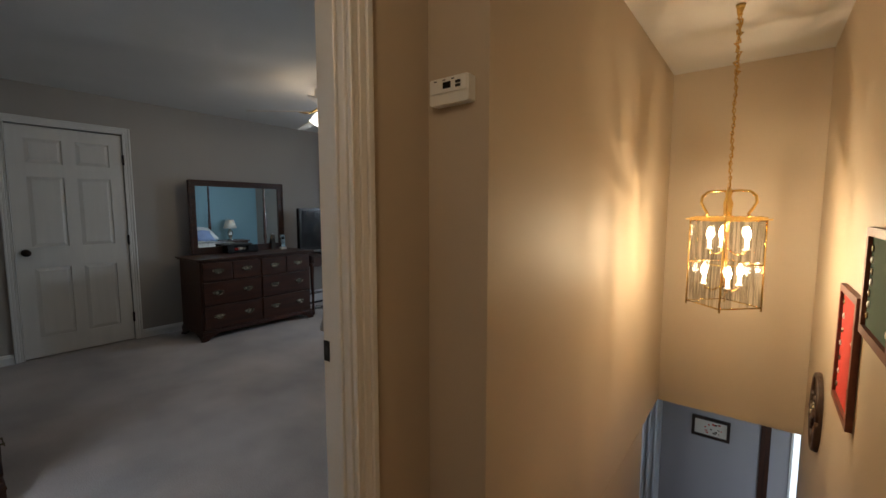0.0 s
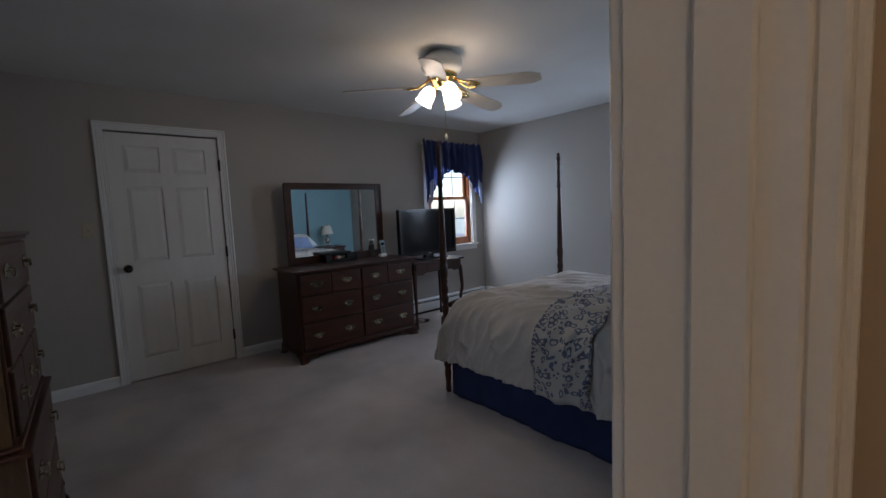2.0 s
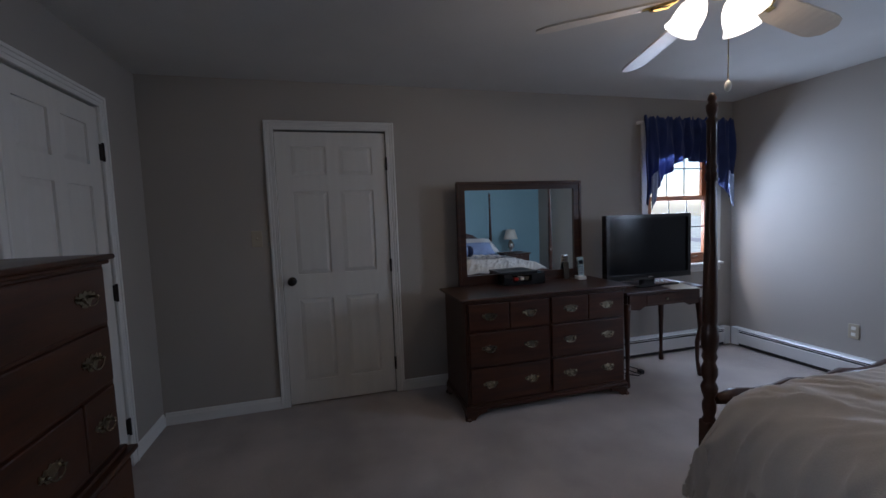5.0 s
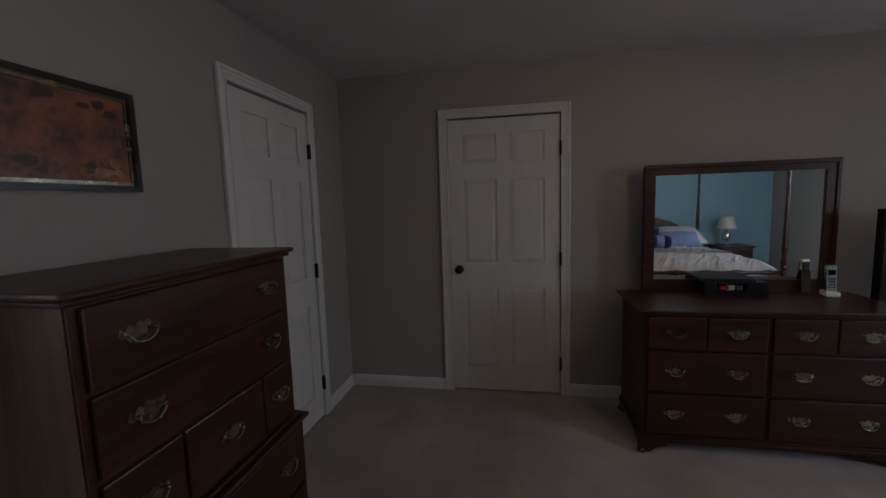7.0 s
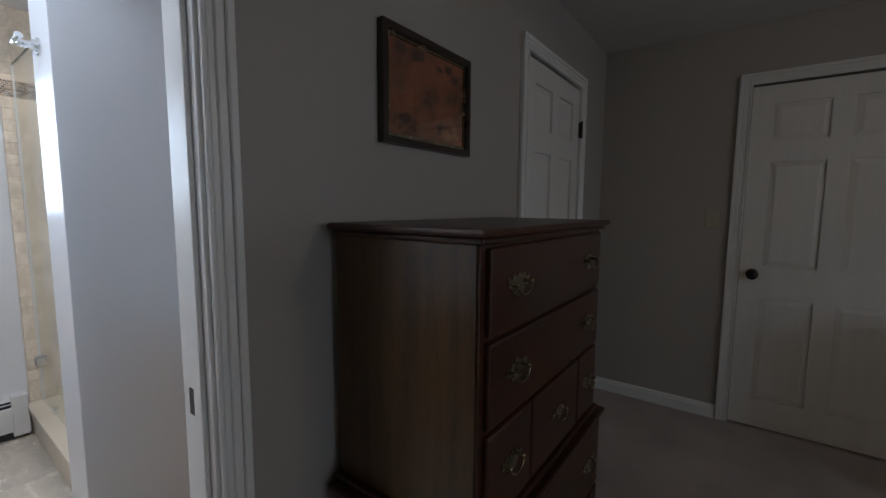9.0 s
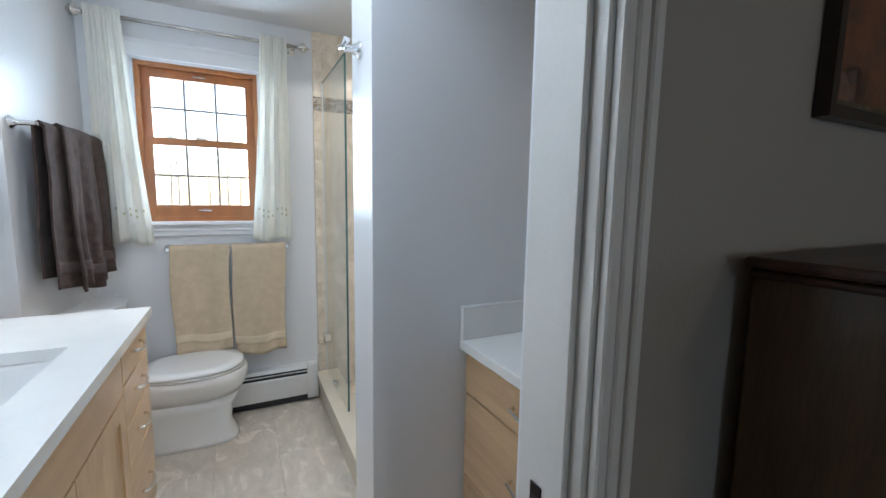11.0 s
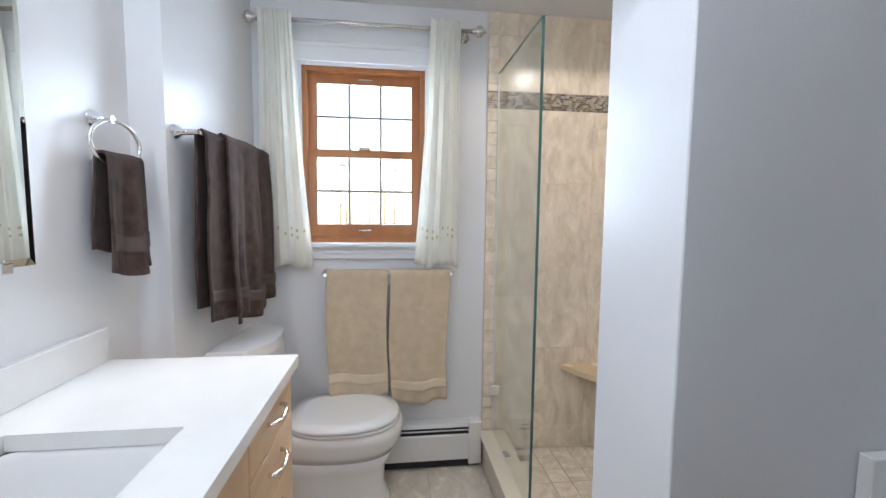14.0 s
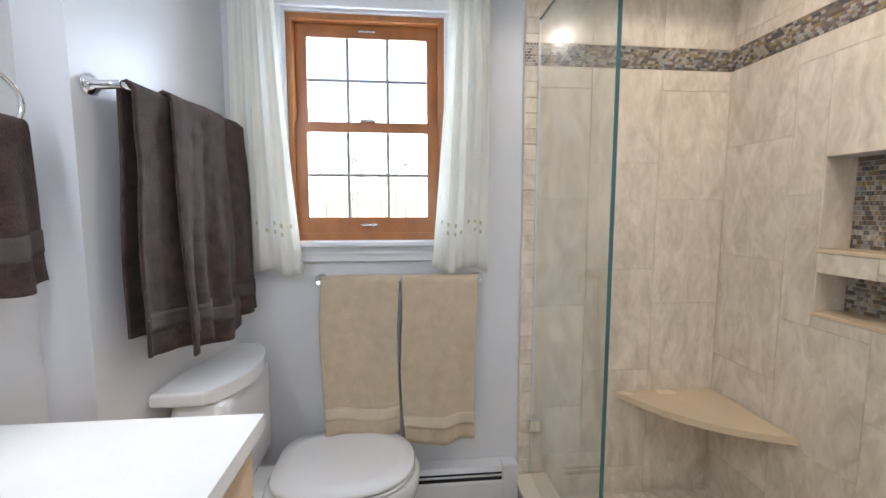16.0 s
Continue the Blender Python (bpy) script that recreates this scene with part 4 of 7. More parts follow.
box(bm, x0 - 0.022, yf - 0.016, 0.6145, x1 + 0.022, yb, 0.63, 0.006, 2)
part("waist_moulding", bm, CHERRY["x"], ch)
part("face_frame", slab(B(), "y", yf - 0.001, yf + 0.003, x0 + 0.001, x1 - 0.001, 0.632, 1.258), CHERRY["x"], ch)
part("base_moulding", box(B(), x0 - 0.04, yf - 0.032, 0.085, x1 + 0.04, yb, 0.118, 0.006, 2), CHERRY["x"], ch)
for fx, sx in ((x0 - 0.04, 1), (x1 + 0.04, -1)):
    bracket_foot(ch, fx, yf - 0.032, sx, 1)
    bracket_foot(ch, fx, yb, sx, -1)
a, b_ = x0 + 0.02, x1 - 0.02
drawer(ch, a, b_, 1.07, 1.252, yf, [-0.25, 0.25])
drawer(ch, a, b_, 0.872, 1.058, yf, [-0.25, 0.25])
drawer(ch, a, -0.158, 0.648, 0.860, yf, [(a - 0.158) / 2], 0.9)
drawer(ch, -0.150, 0.186, 0.648, 0.860, yf, [0.02], 0.9)
drawer(ch, 0.194, b_, 0.648, 0.860, yf, [(0.194 + b_) / 2], 0.9)
drawer(ch, a - 0.02, b_ + 0.02, 0.355, 0.588, yf - 0.018, [-0.27, 0.27])
drawer(ch, a - 0.02, b_ + 0.02, 0.125, 0.343, yf - 0.018, [-0.27, 0.27])

# framed print
pc = thing("framed_print", (-4.157, S + 0.001, 1.515), "sepia and red print in a thin black frame with gilt fillet", "picture", "", "", 180)
part("frame", slab(B(), "y", -0.024, -0.001, -0.223, 0.223, 0.0, 0.335, [(-0.203, 0.203, 0.02, 0.315)]), FRAMEBLACK, pc)
part("gilt_fillet", slab(B(), "y", -0.016, -0.006, -0.2035, 0.2035, 0.0195, 0.3155, [(-0.191, 0.191, 0.032, 0.303)]), OLDBRASS, pc)
part("print", box(B(), -0.197, -0.009, 0.026, 0.197, -0.006, 0.309), PRINT, pc, "reddish brown print of a street scene")
random.seed(4)
for i in range(16):
    bx0, bz0, br = random.uniform(-0.15, 0.15), (0.265 if i % 2 else 0.075) + random.uniform(-0.02, 0.02), random.uniform(0.012, 0.030)
    blot = [(bx0 + br * random.uniform(0.7, 1.3) * math.cos(k * 0.524), bz0 + 0.7 * br * random.uniform(0.6, 1.2) * math.sin(k * 0.524)) for k in range(12)]
    part("print_patch", prism(B(), blot, "y", -0.0092 - 0.00002 * i, -0.0089), PRINTLIGHT if i % 4 == 2 else PRINTDARK, pc)
part("picture_glass", box(B(), -0.197, -0.0125, 0.026, 0.197, -0.0115, 0.309), GLASS, pc)


def wall_plate(name, at, rz, label, kind_):
    e = thing(name, at, label, kind_, "", "", rz)
    part("plate", box(B(), -0.036, -0.006, -0.058, 0.036, -0.0003, 0.058, 0.003), IVORY, e)
    if kind_ == "switch":
        part("toggle", prism(B(), [(-0.006, -0.008), (-0.006, 0.008), (-0.018, 0.012), (-0.018, 0.006)], "x", -0.005, 0.005), IVORY, e)
    else:
        for z in (-0.024, 0.024):
            part("socket", box(B(), -0.014, -0.0075, z - 0.013, 0.014, -0.0062, z + 0.013, 0.001), WHITEPLASTIC, e)


wall_plate("light_switch", (W, 0.845, 1.27), 90, "ivory toggle light switch beside the closed door", "switch")
wall_plate("wall_outlet", (-5.12, N, 0.375), 0, "ivory wall outlet above the baseboard heater", "outlet")

# ---- bed ----
bed = thing("bed", (0, 0, 0), "dark cherry four-poster bed with turned posts", "bed")
FX, HX, Y0, Y1 = -4.15, -2.02, 2.72, 4.15


def bedpost(x, y, h):
    pr = [(0.020, 0.0), (0.026, 0.02), (0.022, 0.07), (0.031, 0.14), (0.024, 0.18), (0.033, 0.20), (0.030, 0.24), (0.030, 0.56), (0.022, 0.575), (0.029, 0.60), (0.029, 0.625), (0.021, 0.645), (0.030, 0.665), (0.036, 0.69), (0.030, 0.705), (0.024, 0.715), (0.034, 0.74), (0.034, 0.765), (0.024, 0.79), (0.033, 0.81), (0.026, 0.83), (0.034, 0.85), (0.036, 0.89), (0.033, 0.925), (0.026, 0.935), (0.030, 0.95), (0.0295, 1.05), (0.026, 1.22), (0.020, 1.42), (0.018, 1.475), (0.025, 1.485), (0.025, 1.505), (0.019, 1.515), (0.024, 1.53), (0.018, 1.545), (0.020, 1.62), (0.020, 1.69), (0.025, 1.70), (0.014, 1.712), (0.022, 1.735), (0.024, 1.755), (0.014, 1.765), (0.018, 1.78), (0.012, 1.795), (0.003, 1.80)]
    k = h / 1.80
    part("post", lathe(B(), [(r * 0.84, z * k) for r, z in pr], (x, y, 0), 18), CHERRY["z"], bed)
    part("post_block", box(B(), x - 0.0265, y - 0.0265, 0.25, x + 0.0265, y + 0.0265, 0.555, 0.006), CHERRY["z"], bed)


for py in (Y0, Y1):
    bedpost(FX, py, 1.785)
    bedpost(HX - 0.03, py, 1.785)
for py, s in ((Y0 + 0.02, 1), (Y1 - 0.02, -1)):
    part("side_rail", box(B(), FX + 0.03, py - 0.012, 0.28, HX - 0.05, py + 0.012, 0.42, 0.004), CHERRY["x"], bed)
part("foot_rail", tube(B(), [(FX, Y0 + 0.03 + (Y1 - Y0 - 0.06) * k / 14, 0.630) for k in range(15)], [0.018 + 0.014 * (k % 3 == 1) for k in range(15)], 10), CHERRY["y"], bed)
part("foot_board", box(B(), FX - 0.015, Y0 + 0.03, 0.28, FX + 0.015, Y1 - 0.03, 0.43, 0.004), CHERRY["y"], bed)
hb = [(Y0 + 0.03, 0.40), (Y0 + 0.03, 0.92), (Y0 + 0.22, 0.97), (Y0 + 0.36, 1.05), ((Y0 + Y1) / 2, 1.16), (Y1 - 0.36, 1.05), (Y1 - 0.22, 0.97), (Y1 - 0.03, 0.92), (Y1 - 0.03, 0.40)]
part("headboard", prism(B(), hb, "x", HX - 0.042, HX - 0.018), CHERRY["y"], bed)
part("mattress", box(B(), FX + 0.06, Y0 + 0.05, 0.36, HX - 0.06, Y1 - 0.05, 0.595, 0.05, 3), PILLOWWHITE, bed)

# skirt hanging round the bed
sk = thing("bed_skirt", (0, 0, 0), "navy blue pleated bed skirt", "bed skirt")


def skirt_side(yy, s):
    def fn(u, v):
        pl = 0.012 * math.sin(u * 34) ** 9 + 0.006 * math.sin(u * 21)
        return (FX + 0.06 + u * (HX - FX - 0.10), yy - s * (0.006 * v + pl * v), 0.36 - v * 0.352)
    return cloth(B(), 90, 10, fn)


thick(part("side_panel", skirt_side(Y0 - 0.005, 1), SKIRTNAVY, sk), 0.004)
thick(part("side_panel", skirt_side(Y1 + 0.005, -1), SKIRTNAVY, sk), 0.004)
thick(part("foot_panel", cloth(B(), 60, 10, lambda u, v: (FX + 0.045 - 0.008 * v * math.sin(u * 24), Y0 + 0.04 + u * (Y1 - Y0 - 0.08), 0.36 - v * 0.352)), SKIRTNAVY, sk), 0.004)

# quilt: rounded mound with draped sides
QT, QH = 0.712, 0.265


def crease(a, b, seed):
    """Sharp ridges of a crumpled cloth, none to one."""
    return (1 - abs(noise.noise(Vector((a, b, seed))))) ** 5 - 0.3


def quilt_point(u, v, lift=0.0):
    """u from foot to head, v from near side to far side; both run through the drop, the rounded edge and the top."""
    def prof(s, drop, r):
        if s < drop:
            return 0.0, QT - r - drop + s
        if s < drop + r * 1.5708:
            a = (s - drop) / r
            return r * (1 - math.cos(a)), QT - r + r * math.sin(a)
        return r + s - drop - r * 1.5708, QT
    rr = 0.21
    drop = QT - QH - rr
    L = (HX - 0.05) - (FX - 0.015) - rr + drop + rr * 1.5708
    ox, zx = prof(u * L, drop, rr)
    wid = (Y1 - Y0) + 0.10
    half = wid / 2 - rr + drop + rr * 1.5708
    s = v * 2 * half
    oy, zy = prof(min(s, 2 * half - s), drop, rr)
    y = Y0 - 0.05 + oy if s <= half else Y1 + 0.05 - oy
    x = FX - 0.015 + ox
    if abs(y - (Y0 + Y1) / 2) > (Y1 - Y0) / 2 - 0.13:
        away = min(1, max(0, (QT - zy - 0.12) / 0.26))
        x = max(x, FX + 0.055 - (0.115 * away * away if s <= half else 0))
    dx, dy = QT - zx, QT - zy
    d = (dx ** 2.3 + dy ** 2.3) ** (1 / 2.3)
    crown = 0.03 * math.sin(math.pi * min(1, max(0, (y - Y0) / (Y1 - Y0)))) * min(1, ox * 2)
    al, ac = 0.88 * x + 0.47 * y, -0.47 * x + 0.88 * y
    head = min(1, max(0, (x + 2.95) / 0.35))
    nz = noise.noise(Vector((x * 3.2, y * 3.2, 1.7))) * 0.020 + noise.noise(Vector((x * 8, y * 8 + zy * 6, 4.1))) * 0.008
    flat = 0.012 * crease(al * 1.6, ac * 9, 0.3) + 0.010 * crease(al * 2.2, ac * 17, 5.1) + 0.006 * crease(al * 9, ac * 6, 8.8)
    hang = 0.030 * crease(x * 7 + zy * 3.0, zy * 2.0, 2.2) + 0.022 * crease(x * 13 - zy * 5, zy * 3.0, 6.6)
    hang += head * (0.055 * crease(x * 8 + zy * 6, zy * 1.4, 9.9) + 0.020 * math.sin(20 * x + 9 * zy + 5 * noise.noise(Vector((x * 2, zy * 2, 3)))))
    near = 1.7 if y < (Y0 + Y1) / 2 - 0.25 else 1.0
    flat, hang = flat * near, hang * (1.35 if s <= half else 1.0)
    side = -1 if s <= half else 1
    f = min(1, dy / 0.10)
    f = f * f * (3 - 2 * f)
    out = (nz * 1.2 + hang + lift + 0.02 * min(1, dy / 0.4)) * f * side
    z = max(QH + 0.012 * noise.noise(Vector((x * 2, y, 9))), QT + crown - d) + (nz + flat) * (1 - f) * min(1, max(0.08, 1 - dx / 0.15)) + lift
    return (x + 0.01 * nz, y + out, z)


qt = thing("quilt", (0, 0, 0), "cream cotton quilt with a scroll-embroidered band, spread on the bed", "quilt")
thick(part("cover", cloth(B(), 230, 230, quilt_point), DUVET, qt), 0.012, -1)


def scroll_material():
    m = mat("scroll_embroidered_cotton", (0.43, 0.395, 0.35), 0.9, 0, 0.08, 4, 0.4, 260)
    n, l = m.node_tree.nodes, m.node_tree.links
    tc = n.new("ShaderNodeTexCoord")
    nz = n.new("ShaderNodeTexNoise")
    nz.inputs["Scale"].default_value, nz.inputs["Detail"].default_value = 9.0, 1.0
    l.new(tc.outputs["Object"], nz.inputs["Vector"])
    bend = n.new("ShaderNodeVectorMath")
    bend.operation = "MULTIPLY_ADD"
    bend.inputs[1].default_value = (0.13, 0.13, 0.13)
    l.new(nz.outputs["Color"], bend.inputs[0])
    l.new(tc.outputs["Object"], bend.inputs[2])
    vo_ = n.new("ShaderNodeTexVoronoi")
    vo_.inputs["Scale"].default_value, vo_.inputs["Randomness"].default_value = 23.0, 0.9
    l.new(bend.outputs[0], vo_.inputs["Vector"])
    lt = n.new("ShaderNodeMath")
    lt.operation = "COMPARE"
    lt.inputs[1].default_value, lt.inputs[2].default_value = 0.37, 0.10
    l.new(vo_.outputs["Distance"], lt.inputs[0])
    mx = n.new("ShaderNodeMixRGB")
    b = n["Principled BSDF"]
    src = b.inputs["Base Color"].links[0].from_socket
    l.new(lt.outputs[0], mx.inputs[0])
    l.new(src, mx.inputs[1])
    mx.inputs[2].default_value = (0.10, 0.115, 0.17, 1)
    l.new(mx.outputs[0], b.inputs["Base Color"])
    return m


SCROLLCLOTH = scroll_material()
UB0, UB1 = 112 / 230, 144 / 230
thick(part("embroidered_band", cloth(B(), 32, 230, lambda u, v: quilt_point(UB0 + (UB1 - UB0) * u, v, 0.016)), SCROLLCLOTH, qt, "cream band with charcoal scrollwork"), 0.004)
for ub in (UB0 + 0.004, UB1 - 0.004):
    bm = B()
    for k in range(46):
        v = 0.02 + 0.5 * k / 46
        p = [quilt_point(ub + du, v + dv, 0.022) for du, dv in ((-0.003, 0), (0.003, 0), (0.003, 0.006), (-0.003, 0.006))]
        face(bm, [bm.verts.new(q) for q in p])
    part("stitched_border", bm, SCROLL, qt, "row of dark stitched dashes")


def cushion(name, m, w, h, t, material, label, trim=None, seed=0):
    e = new(name)
    e.matrix_world = m
    tagged(e, label, "pillow", "pillows on the bed")

    def fn(sgn):
        def f(u, v):
            a, b_ = 2 * u - 1, 2 * v - 1
            q = max(0, 1 - abs(a) ** 2.6) ** 0.55 * max(0, 1 - abs(b_) ** 2.6) ** 0.55
            pin = 1 - 0.05 * (abs(a) ** 2 * (1 - abs(b_) ** 2) + abs(b_) ** 2 * (1 - abs(a) ** 2))
            return (a * w / 2 * pin, b_ * h / 2 * pin, sgn * (t / 2 * q + 0.006 * noise.noise(Vector((a * 3 + seed, b_ * 3, sgn)))))
        return f
    bm = cloth(B(), 22, 18, fn(1))
    cloth(bm, 22, 18, fn(-1))
    bmesh.ops.remove_doubles(bm, verts=bm.verts, dist=0.004)
    part("cover", bm, material, e)
    if trim:
        pts = []
        for k in range(48):
            a = 2 * math.pi * k / 48
            ca, sa = math.cos(a), math.sin(a)
            pts.append((w / 2 * 0.985 * math.copysign(abs(ca) ** 0.35, ca), h / 2 * 0.985 * math.copysign(abs(sa) ** 0.35, sa), 0))
        pts.append(pts[0])
        part("piping", tube(B(), pts, 0.006, 6), trim, e)
    return e


bo = thing("bolster", (-2.838, 2.87, 0.835), "navy and grey striped bolster with round embroidered end", "bolster", "", "", 8)
part("roll", lathe(B(), [(0.02, -0.02), (0.07, -0.01), (0.083, 0.02), (0.089, 0.06), (0.089, 0.12)], (0, 0, 0), 26, "y"), NAVYPILLOW, bo)
part("stripe_band", lathe(B(), [(0.089, 0.121), (0.0905, 0.13), (0.0905, 0.20), (0.089, 0.209)], (0, 0, 0), 26, "y"), PILLOWSTRIPE, bo, "grey-blue striped band")
part("middle", lathe(B(), [(0.089, 0.21), (0.090, 0.24), (0.090, 0.42), (0.089, 0.449)], (0, 0, 0), 26, "y"), NAVYPILLOW, bo)
part("stripe_band", lathe(B(), [(0.089, 0.45), (0.0905, 0.46), (0.0905, 0.53), (0.089, 0.54)], (0, 0, 0), 26, "y"), PILLOWSTRIPE, bo, "grey-blue striped band")
part("end", lathe(B(), [(0.089, 0.541), (0.083, 0.60), (0.06, 0.63), (0.01, 0.632)], (0, 0, 0), 26, "y"), NAVYPILLOW, bo)
for a in range(5):
    part("end_flower", lathe(B(), [(0.013, -0.016), (0.011, -0.021), (0.003, -0.023)], (0.024 * math.sin(a * 1.257), 0, 0.024 * math.cos(a * 1.257)), 8, "y"), PILLOWSTRIPE, bo, "pale embroidered petal on the end")
cushion("throw_pillow", Matrix.Translation((-2.66, 3.13, 0.872)) @ Euler((0, radians(-48), radians(6))).to_matrix().to_4x4(), 0.34, 0.62, 0.17, NAVYPILLOW, "dark navy embroidered throw pillow", None, 1)
cushion("euro_pillow", Matrix.Translation((-2.46, 3.04, 0.93)) @ Euler((0, radians(-56), radians(4))).to_matrix().to_4x4(), 0.46, 0.56, 0.18, NAVYPILLOW, "large dark navy square pillow", NAVYPILLOW, 2)
cushion("pillow_sham", Matrix.Translation((-2.24, 3.00, 0.91)) @ Euler((0, radians(-40), radians(2))).to_matrix().to_4x4(), 0.50, 0.66, 0.17, PILLOWWHITE, "cream pillow sham leaning on the headboard", PILLOWWHITE, 3)
cushion("pillow_sham", Matrix.Translation((-2.28, 3.80, 0.86)) @ Euler((0, radians(-24), radians(-2))).to_matrix().to_4x4(), 0.50, 0.66, 0.17, PILLOWWHITE, "white pillow sham beside the lamp", PILLOWWHITE, 4)
cushion("throw_pillow", Matrix.Translation((-2.54, 3.72, 0.83)) @ Euler((0, radians(-38), radians(-4))).to_matrix().to_4x4(), 0.30, 0.56, 0.15, PILLOWSTRIPE, "blue striped pillow beside the white shams", None, 5)


def nightstand(at, label):
    e = thing("nightstand", at, label, "nightstand", "nightstands", "", -90)
    part("body", box(B(), -0.21, -0.21, 0.09, 0.21, 0.2, 0.675, 0.004), CHERRY["z"], e)
    part("top", moulded_top(-0.21, 0.21, -0.21, 0.2, 0.70, 0.03, 0.028), CHERRY["x"], e)
    for i in range(2):
        drawer(e, -0.19, 0.19, 0.12 + i * 0.275, 0.385 + i * 0.275, -0.21, [0.0])
    for sx in (-0.21, 0.21):
        bracket_foot(e, sx, -0.21, -1 if sx > 0 else 1, 1)
        bracket_foot(e, sx, 0.2, -1 if sx > 0 else 1, -1)
    return e


nightstand((-2.21, 2.313, 0), "dark cherry nightstand beside the bed near the doorway")
nightstand((-2.13, 4.56, 0), "cherry nightstand with a table lamp, seen in the mirror")
tl = thing("table_lamp", (-2.15, 4.50, 0.701), "glass-bodied table lamp with linen shade, unlit", "table lamp")
part("base", lathe(B(), [(0.06, 0), (0.065, 0.012), (0.03, 0.025), (0.022, 0.04), (0.05, 0.09), (0.058, 0.14), (0.04, 0.19), (0.016, 0.215), (0.012, 0.25)], (0, 0, 0), 18), NICKEL, tl)
thick(part("shade", cloth(B(), 24, 2, lambda u, v: ((0.125 - 0.05 * v) * math.cos(2 * math.pi * u), (0.125 - 0.05 * v) * math.sin(2 * math.pi * u), 0.245 + 0.17 * v)), LAMPSHADE, tl), 0.003)
part("finial", lathe(B(), [(0.004, 0.25), (0.004, 0.42), (0.009, 0.425), (0.002, 0.44)], (0, 0, 0), 8), BRASS, tl)

# ---- ceiling fan ----
FC = (-4.187, 2.813)
fan = thing("ceiling_fan", (FC[0], FC[1], C), "white and brass five-blade ceiling fan with lit tulip shades", "ceiling fan")
part("housing", lathe(B(), [(0.085, -0.001), (0.088, -0.018), (0.122, -0.032), (0.140, -0.046), (0.143, -0.07), (0.138, -0.11), (0.122, -0.134), (0.10, -0.142)], (0, 0, 0), 36), FANWHITE, fan)
part("brass_ring", lathe(B(), [(0.102, -0.143), (0.106, -0.152), (0.096, -0.185), (0.070, -0.198), (0.062, -0.222), (0.040, -0.235)], (0, 0, 0), 32), BRASS, fan)
for k in range(5):
    R = Matrix.Rotation(radians(24.7 + 72 * k), 4, "Z")
    tilt = Matrix.Rotation(radians(4.5), 4, "Y") @ Matrix.Rotation(radians(-13), 4, "X")
    bm = B()
    ol = [(0.19, -0.050), (0.22, -0.058), (0.60, -0.068), (0.645, -0.060), (0.685, -0.030), (0.685, 0.030), (0.645, 0.060), (0.60, 0.068), (0.22, 0.058), (0.19, 0.050)]
    merge(bm, prism(B(), ol, "z", -0.004, 0.004), Matrix.Translation((0, 0, -0.218)) @ R @ tilt)
    bl = part("blade", bm, BLADE, fan)
    bm, tmp = B(), B()
    for s in (-1, 1):
        tube(tmp, [(0.095, 0.012 * s, 0.040), (0.14, 0.03 * s, 0.012), (0.18, 0.045 * s, -0.008), (0.225, 0.040 * s, -0.011), (0.25, 0.012 * s, -0.011)], 0.007, 6)
    box(tmp, 0.19, -0.014, -0.0115, 0.28, 0.014, -0.0055, 0.001)
    merge(bm, tmp, Matrix.Translation((0, 0, -0.218)) @ R @ tilt)
    part("blade_bracket", bm, BRASS, bl, "scrolled brass blade bracket")
for k in range(3):
    a = radians(106 + 120 * k)
    ca, sa = math.cos(a), math.sin(a)
    part("light_arm", tube(B(), [(0.03 * ca, 0.03 * sa, -0.228), (0.06 * ca, 0.06 * sa, -0.222), (0.08 * ca, 0.08 * sa, -0.235)], [0.008, 0.010, 0.020], 8), BRASS, fan)
    bm = B()
    tmp = lathe(B(), [(0.024, 0.0), (0.034, -0.01), (0.050, -0.04), (0.056, -0.075), (0.055, -0.10), (0.064, -0.125), (0.060, -0.123), (0.050, -0.10), (0.024, -0.02)], (0, 0, 0), 20)
    merge(bm, tmp, Matrix.Translation((0.075 * ca, 0.075 * sa, -0.228)) @ Matrix.Rotation(a, 4, "Z") @ Matrix.Rotation(radians(-32), 4, "Y"))
    sh = part("glass_shade", bm, OPAL, fan, "lit white tulip glass shade")
    sh.visible_shadow = False
    lamp("fan_bulb", "POINT", 2.7, (1.0, 0.74, 0.46), Matrix.Translation((FC[0] + 0.102 * ca, FC[1] + 0.102 * sa, C - 0.292)), 0.03)
part("pull_chain", tube(B(), [(0.02, 0.0, -0.235), (0.02, 0, -0.55)], 0.0018, 6), BRASS, fan)
part("chain_fob", lathe(B(), [(0.003, -0.55), (0.009, -0.558), (0.012, -0.575), (0.008, -0.588), (0.002, -0.592)], (0.02, 0, 0), 10), WHITEPLASTIC, fan)

# ---- hall ----
al = thing("co_alarm", (-1.893, 1.51, 1.665), "white wall alarm with small display and buttons", "alarm")
part("body", prism(B(), [(-0.071, -0.034), (-0.066, -0.038), (0.066, -0.038), (0.071, -0.034), (0.071, 0.034), (0.066, 0.038), (-0.066, 0.038), (-0.071, 0.034)], "y", -0.036, -0.001), WHITEPLASTIC, al)
part("front_step", box(B(), -0.068, -0.042, -0.008, 0.068, -0.0365, 0.035, 0.004), WHITEPLASTIC, al)
part("display", box(B(), -0.016, -0.0445, 0.004, 0.012, -0.0425, 0.022), SCREEN, al, "small dark display")
for z in (0.006, 0.017):
    part("button", box(B(), 0.030, -0.046, z - 0.004, 0.048, -0.0425, z + 0.004, 0.001), BLACKMATT, al)
for x in (-0.045, -0.012, 0.02):
    part("indicator", box(B(), x - 0.005, -0.0435, 0.027, x + 0.005, -0.0425, 0.030), BLACKMATT, al)

